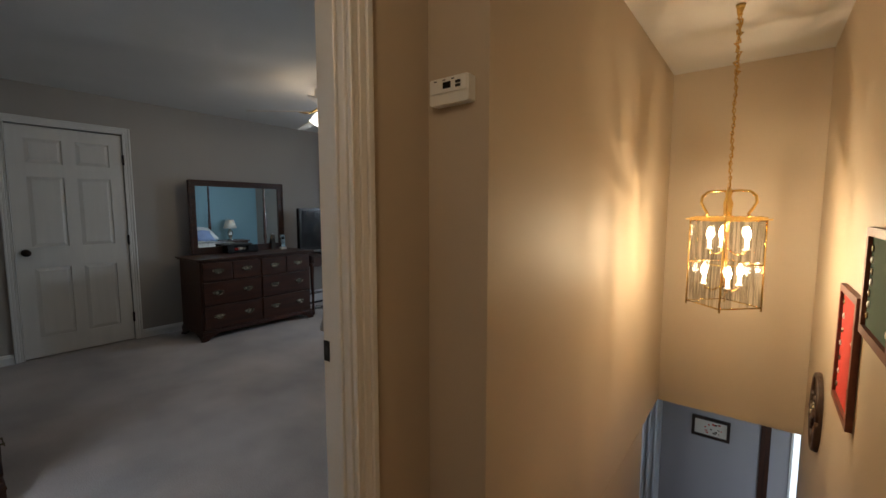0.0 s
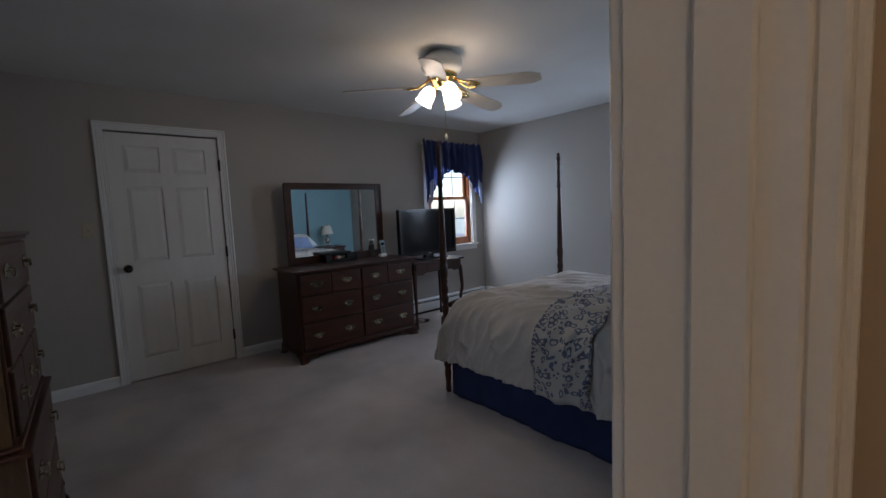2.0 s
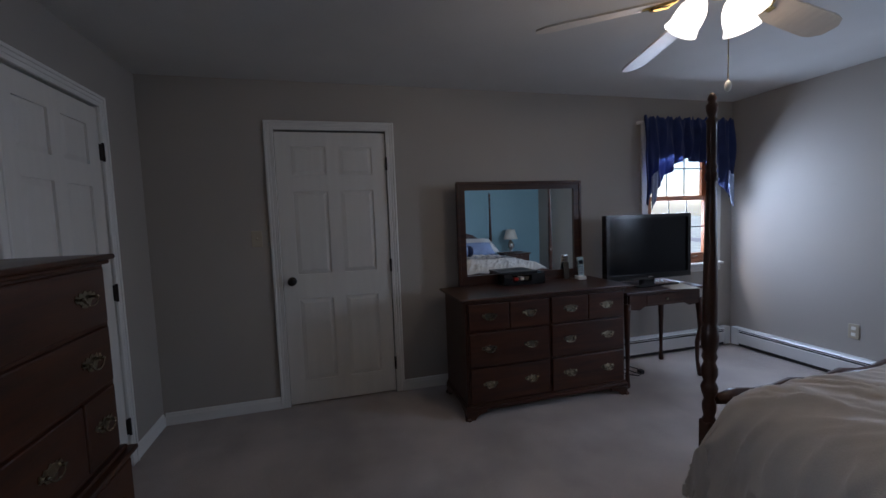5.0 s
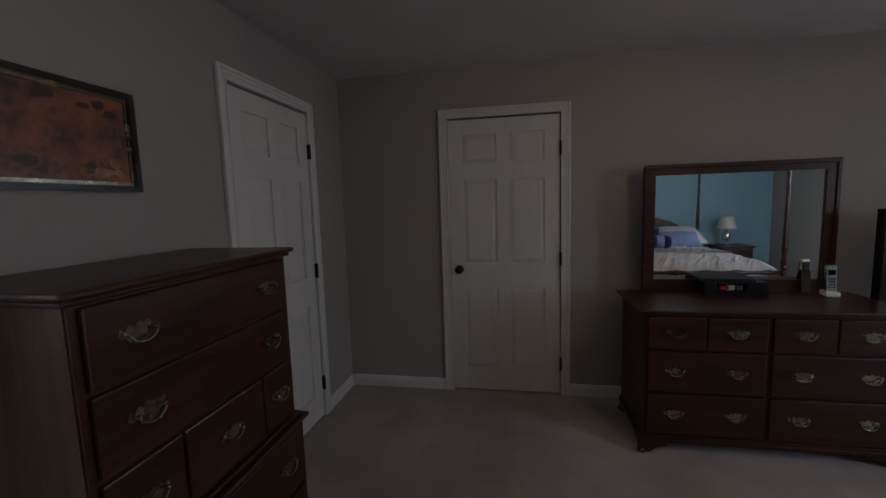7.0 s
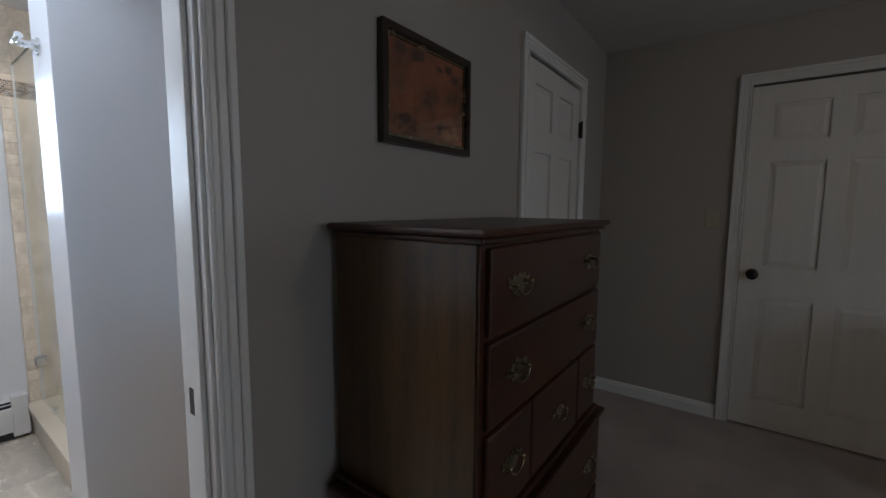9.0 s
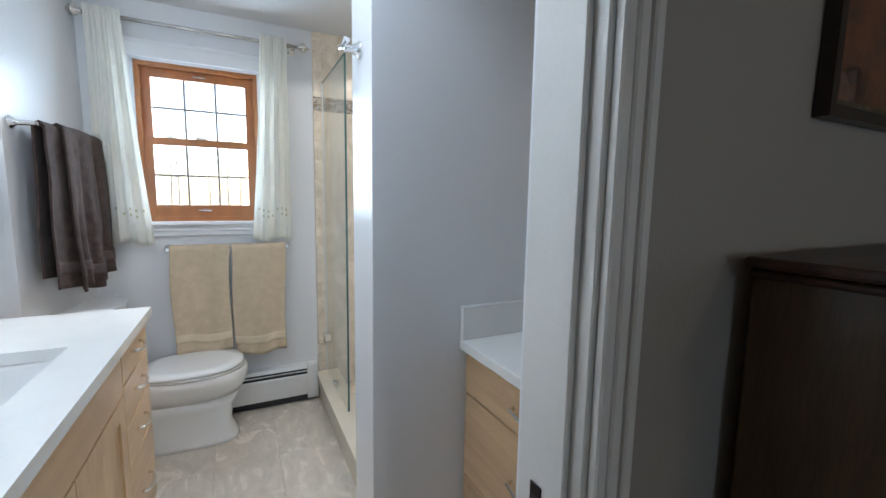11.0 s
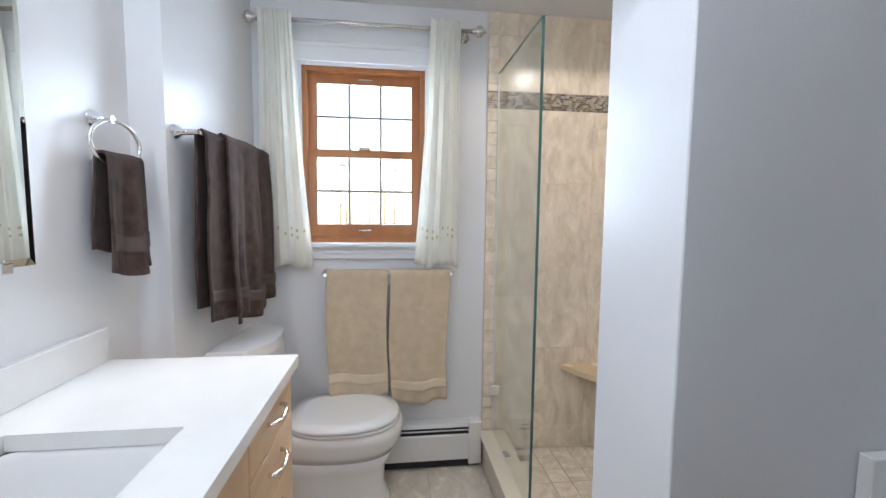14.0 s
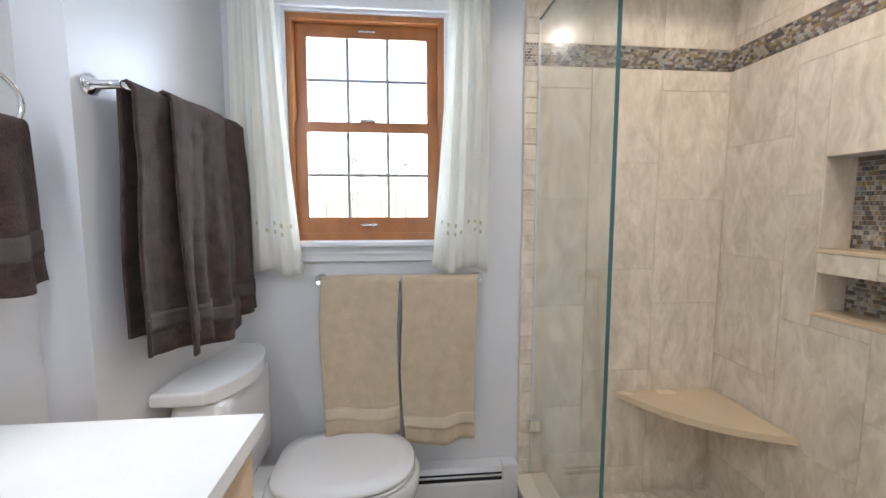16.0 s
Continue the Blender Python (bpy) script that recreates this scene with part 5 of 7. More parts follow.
# flush ceiling light of the landing, whose shadow of the alarm falls down the wall
hl = thing("ceiling_light", (-1.22, 0.05, C + 0.002), "flush white glass dome light on the landing ceiling", "ceiling light")
part("base_ring", lathe(B(), [(0.02, -0.001), (0.15, -0.001), (0.152, -0.02), (0.14, -0.03)], (0, 0, 0), 28), BRASS, hl)
dm = part("dome", lathe(B(), [(0.138, -0.031), (0.13, -0.06), (0.09, -0.09), (0.02, -0.102)], (0, 0, 0), 28), OPAL, hl, "lit white glass dome")
dm.visible_shadow = False
lamp("landing_bulb", "POINT", 12.0, (1.0, 0.74, 0.46), Matrix.Translation((-1.22, 0.05, C - 0.09)), 0.05)

# brass lantern: square cage of clear panes, crown of scrolls, two tiers of candle bulbs, chain to the ceiling
LX, LYY, LB = -1.30, 3.24, 0.785
ln = thing("hanging_lantern", (LX, LYY, LB), "polished brass four-sided glass lantern with lit candle bulbs", "lantern")
HR, HH = 0.175, 0.475
cage = [(HR * math.cos(radians(90 * k)), HR * math.sin(radians(90 * k))) for k in range(4)]
for k in range(4):
    (xa, ya), (xb, yb) = cage[k], cage[(k + 1) % 4]
    part("corner_bar", tube(B(), [(xa, ya, -0.015), (xa, ya, HH)], 0.0045, 8), BRASS, ln)
    for z in (0.004, 0.235, HH - 0.004):
        part("cross_bar", tube(B(), [(xa, ya, z), (xb, yb, z)], 0.0035, 6), BRASS, ln)
    bm = B()
    vs = [bm.verts.new(p) for p in ((xa * 0.985, ya * 0.985, 0.006), (xb * 0.985, yb * 0.985, 0.006), (xb * 0.985, yb * 0.985, HH - 0.006), (xa * 0.985, ya * 0.985, HH - 0.006))]
    face(bm, vs)
    pn = part("glass_pane", bm, STREAKGLASS, ln, "clear glass pane with grey stripes tinted in to cast light streaks")
bm, RQ = B(), HR * 0.707
for half, z0, hole in ((RQ * 1.14, HH, RQ * 0.86), (RQ * 1.02, HH + 0.0085, RQ * 0.84)):
    for bx in ((-half, -half, half, -hole), (-half, hole, half, half), (-half, -hole, -hole, hole), (hole, -hole, half, hole)):
        merge(bm, box(B(), bx[0], bx[1], z0, bx[2], bx[3], z0 + 0.008, 0.001), Matrix.Rotation(radians(45), 4, "Z"))
for q in (0, 90):
    merge(bm, box(B(), -HR * 0.9, -0.008, HH + 0.017, HR * 0.9, 0.008, HH + 0.021 + q * 0.00005, 0.001), Matrix.Rotation(radians(q), 4, "Z"))
part("roof_frame", bm, BRASS, ln, "open brass frame round the top")
for k in range(4):
    a = radians(90 * k)
    pts = [(0.098, 0.016), (0.094, 0.035), (0.112, 0.065), (0.126, 0.095), (0.122, 0.130), (0.095, 0.155), (0.05, 0.160), (0.012, 0.158)]
    part("crown_scroll", tube(B(), [(r * math.cos(a), r * math.sin(a), HH + z) for r, z in pts], [0.009, 0.008, 0.0075, 0.0075, 0.0075, 0.007, 0.0065, 0.006], 8), BRASS, ln)
part("stem", lathe(B(), [(0.012, 0.10), (0.015, 0.14), (0.009, 0.2), (0.009, HH - 0.02), (0.022, HH), (0.02, HH + 0.05), (0.024, HH + 0.09), (0.012, HH + 0.13), (0.02, HH + 0.15), (0.008, HH + 0.175)], (0, 0, 0), 14), BRASS, ln)
for tier, z0 in enumerate((0.075, 0.285)):
    for k in range(3):
        a = radians(120 * k + 45 + 60 * tier)
        ca, sa = math.cos(a), math.sin(a)
        part("candle_arm", tube(B(), [(0.01 * ca, 0.01 * sa, z0 + 0.03), (0.05 * ca, 0.05 * sa, z0), (0.09 * ca, 0.09 * sa, z0 + 0.01), (0.10 * ca, 0.10 * sa, z0 + 0.03)], 0.0045, 8), BRASS, ln)
        cd = part("candle_sleeve", lathe(B(), [(0.018, z0 + 0.03), (0.02, z0 + 0.034), (0.010, z0 + 0.038), (0.010, z0 + 0.085)], (0.10 * ca, 0.10 * sa, 0), 10), WHITEPLASTIC, ln)
        bb = part("bulb", lathe(B(), [(0.008, z0 + 0.086), (0.016, z0 + 0.105), (0.013, z0 + 0.13), (0.003, z0 + 0.155)], (0.10 * ca, 0.10 * sa, 0), 12), BULB, cd, "lit candle bulb")
        bb.visible_shadow = False
        lamp("candle_bulb", "POINT", 8.0, (1.0, 0.74, 0.45), Matrix.Translation((LX + 0.10 * ca, LYY + 0.10 * sa, LB + z0 + 0.118)), 0.006)
bm = B()
zc, i = HH + 0.175, 0
while zc < C - LB - 0.03:
    tmp = tube(B(), [(0.0075 * math.cos(2 * math.pi * k / 10), 0, 0.013 * math.sin(2 * math.pi * k / 10)) for k in range(11)], 0.0026, 5, False)
    wob = 0.002 * math.sin(i * 0.8)
    merge(bm, tmp, Matrix.Translation((wob, 0, zc + 0.012)) @ Matrix.Rotation(radians(90 * (i % 2) + 12 * math.sin(i)), 4, "Z"))
    zc += 0.020
    i += 1
part("chain", bm, BRASS, ln, "brass chain with a wound cord")
part("cord", tube(B(), [(0.005 * math.sin(q * 0.9), 0.005 * math.cos(q * 0.9), HH + 0.17 + q * 0.0225) for q in range(62)], 0.003, 6), BRASS, ln, "pale gold cord wound through the chain")
bm = tube(B(), [(0.013 * math.sin(k * 2.3) + 0.006 * math.sin(k * 0.9), 0.012 * math.cos(k * 1.7), 1.25 + 0.012 * k + 0.006 * math.sin(k * 3.1)) for k in range(28)], 0.0055, 6)
part("chain_slack", bm, BRASS, ln, "slack chain wound near the ceiling")
part("ceiling_canopy", lathe(B(), [(0.006, C - LB - 0.05), (0.018, C - LB - 0.02), (0.024, C - LB - 0.001)], (0, 0, 0), 20), BRASS, ln)


def shadow_box(at, w, h, felt, label):
    """Framed display hung on the stairwell wall, facing -x; local x runs along the wall."""
    e = thing("display_frame", at, label, "picture frame", "stair wall frames", "", -90)
    part("frame", slab(B(), "y", -0.022, -0.001, -w / 2, w / 2, 0, h, [(-w / 2 + 0.03, w / 2 - 0.03, 0.03, h - 0.03)]), REDWOOD, e)
    part("felt_panel", box(B(), -w / 2 + 0.028, -0.010, 0.028, w / 2 - 0.028, -0.004, h - 0.028), felt, e)
    random.seed(int(w * 1000))
    for r in range(7):
        for c in range(2):
            px = -w / 2 + 0.07 + c * (w - 0.14) + random.uniform(-0.015, 0.015)
            pz = 0.07 + r * (h - 0.14) / 6
            part("pinned_token", lathe(B(), [(0.012, -0.0105), (0.013, -0.0125), (0.008, -0.0155), (0.002, -0.016)], (px, 0, pz), 9, "y"), WHITEPLASTIC if (r + c) % 2 else OLDBRASS, e)
    return e


shadow_box((STE, 2.80, 0.475), 0.42, 0.515, REDFELT, "red felt display in a reddish wood frame")
shadow_box((STE, 2.30, 0.885), 0.44, 0.37, GREENFELT, "dark green felt display in a reddish wood frame")
ov = thing("oval_plaque", (STE, 3.56, 0.17), "dark carved oval wooden plaque on the stairwell wall", "plaque", "", "", -90)
ell = [(0.17 * math.cos(2 * math.pi * k / 28), 0.228 * math.sin(2 * math.pi * k / 28)) for k in range(28)]
part("board", prism(B(), ell, "y", -0.016, -0.001), DARKCARVED, ov)
part("rim", tube(B(), [(0.155 * math.cos(2 * math.pi * k / 28), -0.018, 0.212 * math.sin(2 * math.pi * k / 28)) for k in range(29)], 0.014, 8), DARKCARVED, ov)
random.seed(9)
for i in range(14):
    a, rr = random.uniform(0, 6.28), random.uniform(0.02, 0.12)
    part("carved_leaf", lathe(B(), [(0.004, 0.0), (0.026, -0.008), (0.018, -0.018), (0.003, -0.022)], (rr * math.cos(a), -0.0165, 1.2 * rr * math.sin(a)), 8, "y"), OLDBRASS if i % 4 == 0 else DARKCARVED, ov)
# lower hall things
lp = thing("small_picture", (-1.49, LY, -1.30), "small botanical print in a dark frame in the lower hall", "picture")
part("frame", slab(B(), "y", -0.025, -0.001, -0.185, 0.185, 0, 0.235, [(-0.155, 0.155, 0.03, 0.205)]), FRAMEBLACK, lp)
part("mat_board", box(B(), -0.157, -0.010, 0.028, 0.157, -0.004, 0.207), PAPER, lp)
random.seed(3)
for i in range(16):
    px, pz = random.uniform(-0.11, 0.10), random.uniform(0.05, 0.17)
    part("flower", box(B(), px, -0.0115, pz, px + random.uniform(0.008, 0.026), -0.0105, pz + random.uniform(0.006, 0.02)), OLDBRASS if i % 2 else REDFELT, lp)
struct("lower_door_trim", box(B(), -1.035, LY - 0.03, -2.75, -0.95, LY - 0.001, -0.45, 0.004), CHERRY["z"], "dark stained door trim in the lower hall", "trim")
sl = thing("sidelight_pane", (-0.72, LY - 0.002, -2.55), "bright narrow sidelight beside the front door", "window", "", "structure")
part("frame", slab(B(), "y", -0.03, 0.0, -0.065, 0.065, 0, 2.0, [(-0.045, 0.045, 0.05, 1.93)]), TRIM, sl)
part("pane", box(B(), -0.046, -0.012, 0.049, 0.046, -0.008, 1.931), glow("daylit_frosted_glass", (0.80, 0.92, 1.0), 1.6), sl, "frosted glass glowing with daylight")
lc = thing("lower_curtain", (-2.30, 5.72, -2.6), "white sheer curtain in the lower room", "curtain")
thick(part("cloth", cloth(B(), 50, 8, lambda u, v: (0.44 * u - 0.1, 0.03 * math.sin(u * 40) + 0.01 * math.sin(u * 90 + v), 2.15 * v)), SHEER, lc), 0.003)
part("rod", tube(B(), [(-0.2, 0, 2.16), (0.42, 0, 2.16)], 0.010, 8), CHERRY["x"], lc)

# ---- bathroom ----
VN = BN - 0.004
va = thing("vanity_cabinet", (0, 0, 0), "natural maple vanity cabinet with drawers and chrome handles", "vanity")
VX = -2.70
part("carcass", box(B(), VX + 0.018, -1.442, 0.10, BE - 0.004, VN - 0.02, 0.70), MAPLE["y"], va)
part("end_panel", box(B(), VX + 0.018, -1.460, 0.10, BE - 0.004, -1.4425, 0.872), MAPLE["z"], va)
part("front_rail", box(B(), VX + 0.018, -1.442, 0.7005, VX + 0.045, VN - 0.02, 0.872), MAPLE["y"], va)
part("toe_kick", box(B(), VX + 0.08, -1.442, 0.0, BE - 0.01, VN - 0.03, 0.099), MAPLEDARK, va)
# fronts face -x
for y0, y1, zs in ((-1.458, -1.070, ((0.745, 0.868), (0.600, 0.738), (0.440, 0.593), (0.110, 0.433))),):
    for z0, z1 in zs:
        dd = part("drawer_front", box(B(), VX, y0, z0, VX + 0.0175, y1, z1, 0.002), MAPLE["y"], va)
        ym, zm = (y0 + y1) / 2, (z0 + z1) / 2 + 0.01
        pts = [(VX, ym - 0.062, zm), (VX - 0.018, ym - 0.058, zm), (VX - 0.026, ym - 0.03, zm - 0.004), (VX - 0.028, ym, zm - 0.006), (VX - 0.026, ym + 0.03, zm - 0.004), (VX - 0.018, ym + 0.058, zm), (VX, ym + 0.062, zm)]
        part("handle", tube(B(), pts, [0.007, 0.0055, 0.005, 0.0055, 0.005, 0.0055, 0.007], 8), CHROME, dd, "chrome curved bar handle")
part("false_front", box(B(), VX, -1.063, 0.72, VX + 0.0175, -0.16, 0.868, 0.002), MAPLE["y"], va)
for y0, y1 in ((-1.063, -0.616), (-0.610, -0.16)):
    dr_ = part("cabinet_door", slab(B(), "x", VX, VX + 0.0175, y0, y1, 0.110, 0.713, [(y0 + 0.06, y1 - 0.06, 0.17, 0.653)]), MAPLE["z"], va)
    part("door_panel", box(B(), VX + 0.008, y0 + 0.058, 0.168, VX + 0.014, y1 - 0.058, 0.655), MAPLE["z"], dr_)
part("end_filler", box(B(), VX, -0.155, 0.11, VX + 0.0175, VN - 0.02, 0.868, 0.002), MAPLE["z"], va)

ct = thing("vanity_countertop", (0, 0, 0), "white quartz countertop with backsplash and cut-out", "countertop")
SX0, SX1, SY0, SY1 = -2.585, -2.245, -1.03, -0.50


def counter_with_hole(x0, x1, y0, y1, z0, z1, hole):
    bm = B()
    tmp = slab(B(), "y", z0, z1, x0, x1, y0, y1, [(hole[0], hole[1], hole[2], hole[3])])
    for v in tmp.verts:
        v.co = Vector((v.co.x, v.co.z, v.co.y))
    merge(bm, tmp)
    return bm


part("slab", counter_with_hole(-2.722, BE - 0.002, -1.475, VN, 0.875, 0.91, (SX0, SX1, SY0, SY1)), QUARTZ, ct)
part("backsplash", box(B(), BE - 0.022, -1.475, 0.9102, BE - 0.0015, VN, 1.012, 0.002), QUARTZ, ct)
sk_ = thing("sink_basin", (0, 0, 0), "white rectangular undermount porcelain sink", "sink")


def basin(u, v):
    k = 2 * math.pi * u
    ca, sa = math.cos(k), math.sin(k)
    n_ = 0.22
    px, py = math.copysign(abs(ca) ** n_, ca), math.copysign(abs(sa) ** n_, sa)
    prof = ((1.03, 0.8745), (1.0, 0.868), (0.975, 0.84), (0.955, 0.80), (0.93, 0.775), (0.86, 0.752), (0.5, 0.742), (0.06, 0.738))
    f = v * (len(prof) - 1)
    i_ = min(int(f), len(prof) - 2)
    t = f - i_
    s_, z = prof[i_][0] * (1 - t) + prof[i_ + 1][0] * t, prof[i_][1] * (1 - t) + prof[i_ + 1][1] * t
    cx, cy = (SX0 + SX1) / 2, (SY0 + SY1) / 2
    return (cx + (SX1 - SX0) / 2 * s_ * px, cy + (SY1 - SY0) / 2 * s_ * py, z)


thick(part("bowl", cloth(B(), 72, 21, basin), PORCELAIN, sk_), 0.008, 1)
part("drain", lathe(B(), [(0.024, 0.742), (0.026, 0.745), (0.01, 0.7455)], ((SX0 + SX1) / 2, (SY0 + SY1) / 2, 0), 16), CHROME, sk_)
fa = thing("faucet", (-2.205, -0.80, 0.9105), "chrome single-hole faucet with straight spout and lever", "faucet")
part("base", lathe(B(), [(0.028, 0), (0.028, 0.006), (0.021, 0.012), (0.020, 0.11), (0.022, 0.135), (0.014, 0.15)], (0, 0, 0), 18), CHROME, fa)
part("spout", tube(B(), [(0.0, 0, 0.085), (-0.05, 0, 0.115), (-0.10, 0, 0.125), (-0.128, 0, 0.112), (-0.135, 0, 0.092)], [0.014, 0.014, 0.013, 0.0135, 0.0135], 14), CHROME, fa)
part("lever_handle", tube(B(), [(0.0, 0, 0.148), (0.008, 0, 0.165), (0.03, 0, 0.20), (0.036, 0, 0.215)], [0.013, 0.009, 0.007, 0.008], 10), CHROME, fa)

# bathroom mirror with clipped corners, chrome clips; lit bar above
bmi = thing("bathroom_mirror", (BE, 0, 0), "frameless wall mirror over the vanity held by chrome clips", "mirror")
bmi.matrix_world = Matrix.Translation((BE, -0.26, 0)) @ Matrix.Rotation(radians(-2.4), 4, "Z") @ Matrix.Translation((0, 0.26, 0))
my0, my1, mz0, mz1 = -1.205, -0.26, 1.235, 1.955
ol = [(my0, mz0), (my1, mz0), (my1, mz1 - 0.07), (my1 - 0.2, mz1), (my0 + 0.2, mz1), (my0, mz1 - 0.07)]
inn = [(my0 + 0.018, mz0 + 0.018), (my1 - 0.018, mz0 + 0.018), (my1 - 0.018, mz1 - 0.082), (my1 - 0.205, mz1 - 0.018), (my0 + 0.205, mz1 - 0.018), (my0 + 0.018, mz1 - 0.082)]
bm = B()
vo = [bm.verts.new((-0.006, y, z)) for y, z in ol]
vi = [bm.verts.new((-0.010, y, z)) for y, z in inn]
vb = [bm.verts.new((-0.001, y, z)) for y, z in ol]
for q in range(6):
    r = (q + 1) % 6
    face(bm, (vo[q], vo[r], vi[r], vi[q]))
    face(bm, (vb[q], vb[r], vo[r], vo[q]))
face(bm, vi)
face(bm, vb[::-1])
part("glass", bm, MIRROR, bmi, "clear bevelled mirror glass")
part("backing", prism(B(), [(-0.0008, my0 + 0.012), (-0.0008, my1 - 0.01), (0.0, my1 - 0.01), (0.040, my0 + 0.012)], "z", mz0 + 0.01, mz1 - 0.09), BATHTRIM, bmi, "white cabinet behind the glass")
for y, z in ((-1.12, mz0), (-1.02, mz1 - 0.022), (-0.36, mz0), (-0.44, mz1 - 0.022)):
    part("clip", box(B(), -0.022, y - 0.014, z - 0.012, -0.0102, y + 0.014, z + 0.014, 0.004, 2), CHROME, bmi)
vl = thing("vanity_light", (BE, -0.76, 2.14), "chrome vanity bar with lit white glass shades", "wall lamp")
part("back_plate", box(B(), -0.025, -0.34, -0.05, -0.001, 0.34, 0.05, 0.006, 2), CHROME, vl)
for dy in (-0.25, 0.0, 0.25):
    part("arm", tube(B(), [(-0.02, dy, 0), (-0.08, dy, 0.01), (-0.10, dy, 0.0)], 0.009, 8), CHROME, vl)
    sh = part("glass_shade", lathe(B(), [(0.03, 0.0), (0.05, -0.03), (0.062, -0.09), (0.066, -0.12), (0.058, -0.118), (0.02, -0.01)], (-0.10, dy, 0.01), 18), BARGLOW, vl, "lit white glass shade")
    sh.visible_shadow = False
    lamp("vanity_bulb", "POINT", 5.2, (0.71, 0.875, 1.07), Matrix.Translation((BE - 0.10, -0.76 + dy, 2.07)), 0.05)


def post_base(bm, x, y, z, d, out):
    """Round stepped wall rosette and post; d: unit direction out of the wall."""
    d = Vector(d)
    p = Vector((x, y, z))
    tube(bm, [p, p + d * 0.006, p + d * 0.008, p + d * 0.018, p + d * 0.022, p + d * out], [0.026, 0.027, 0.019, 0.017, 0.011, 0.010], 16)


# towel ring
rg = thing("towel_ring", (0, 0, 0), "chrome towel ring on the wall beside the mirror", "towel ring")
bm = B()
post_base(bm, BE, -1.485, 1.631, (-1, 0, 0), 0.06)
part("post", bm, CHROME, rg)
bm = tube(B(), [(BE - 0.058 - 0.016 * math.sin(2 * math.pi * k / 28), -1.497 - 0.086 * math.sin(2 * math.pi * k / 28), 1.562 + 0.066 * math.cos(2 * math.pi * k / 28)) for k in range(29)], 0.006, 8)
part("ring", bm, CHROME, rg)


def hanging_towel(name, m, w, drop_f, drop_b, depth, material, band_mat, label, group, folds=4.0, amp=0.012, flare=0.0, seed=0, tassel=0.0):
    """A towel over a bar: local x across, z from the bar down, folds growing to the hem; front and back leaves."""
    e = new(name)
    e.matrix_world = m
    tagged(e, label, "towel", group)

    def fn(u, v):
        s = v * (drop_f + drop_b + depth * 1.6)
        x = (u - 0.5) * w
        if s < drop_b:
            y, z = depth / 2, -(drop_b - s)
        elif s < drop_b + depth * 1.6:
            a = (s - drop_b) / (depth * 1.6) * math.pi
            y, z = depth / 2 * math.cos(a), depth / 2 * math.sin(a)
        else:
            y, z = -depth / 2, -(s - drop_b - depth * 1.6)
        g = min(1, max(0, -z / drop_f))
        f = amp * (0.25 + g) * math.sin(u * folds * 6.283 + seed + 0.9 * g) + 0.5 * amp * g * math.sin(u * folds * 13.1 + seed * 2)
        nz = noise.noise(Vector((x * 9, z * 7, seed))) * 0.006
        return (x * (1 + flare * g) + 0.006 * math.sin(z * 9 + seed), y - (f + nz) * (1 if y < depth / 4 else 0.3) - 0.02 * g * (y < 0), z + 0.01 * g * math.sin(u * 7 + seed))
    body = part("cloth", cloth(B(), 56, 60, fn), material, e)
    thick(body, 0.008, 0)
    tot = drop_f + drop_b + depth * 1.6
    v0, v1 = 1 - (0.115 / tot), 1 - (0.065 / tot)

    def band(u, v):
        p = fn(u, v0 + (v1 - v0) * v)
        return (p[0], p[1] - 0.0062, p[2])
    thick(part("woven_band", cloth(B(), 56, 4, band), band_mat, e, "flat woven band near the hem"), 0.003)
    return e


hanging_towel("hand_towel", pose(BE - 0.060, -1.500, 1.515, 0, 0, -96), 0.150, 0.338, 0.27, 0.034, BROWNTOWEL, BROWNBAND, "dark brown terry hand towel hanging in the ring", "", 1.5, 0.014, 0.24, 1.3)
# long brown towel on its bar, on the wall standing forward
tb = thing("towel_bar", (0, 0, 0), "chrome towel bar behind the toilet", "towel bar", "towel bars")
TB0, TB1 = Vector((-2.346, -1.700, 1.642)), Vector((-2.412, -2.245, 1.642))
for p_ in (TB0, TB1):
    bm = B()
    post_base(bm, p_.x + 0.08, p_.y - 0.012, 1.642, (-0.99, 0.13, 0), 0.085)
    part("post", bm, CHROME, tb)
part("bar", tube(B(), [TB0, TB1], 0.008, 10), CHROME, tb)
hanging_towel("bath_towel", pose(-2.380, -1.970, 1.636, 0, 0, -97), 0.54, 0.68, 0.63, 0.034, BROWNTOWEL, BROWNBAND, "dark brown terry bath towel folded over the bar", "bath towels", 2.1, 0.017, 0.05, 2.2)
hanging_towel("bath_towel", pose(-2.385, -1.960, 1.638, 0, 0, -97), 0.27, 0.715, 0.5, 0.046, BROWNTOWEL, BROWNBAND, "dark brown hand towel layered over the bath towel", "bath towels", 1.6, 0.012, 0.16, 0.4)
# beige towels under the window
tb2 = thing("towel_bar", (0, 0, 0), "chrome towel bar under the bathroom window", "towel bar", "towel bars")
for x in (-2.690, -3.324):
    bm = B()
    post_base(bm, x, BS, 1.056, (0, 1, 0), 0.075)
    part("post", bm, CHROME, tb2)
part("bar", tube(B(), [(-2.690, BS + 0.068, 1.056), (-3.324, BS + 0.068, 1.056)], 0.007, 10), CHROME, tb2)
hanging_towel("beige_towel", pose(-2.848, BS + 0.068, 1.062, 0, 0, 180), 0.302, 0.62, 0.55, 0.035, BEIGETOWEL, BEIGEBAND, "beige terry towel hanging from the bar", "beige towels", 1.2, 0.007, -0.045, 0.5)
hanging_towel("beige_towel", pose(-3.157, BS + 0.068, 1.062, 0, 0, 180), 0.304, 0.665, 0.55, 0.035, BEIGETOWEL, BEIGEBAND, "beige terry towel hanging a little lower from the bar", "beige towels", 1.3, 0.009, -0.06, 2.0)

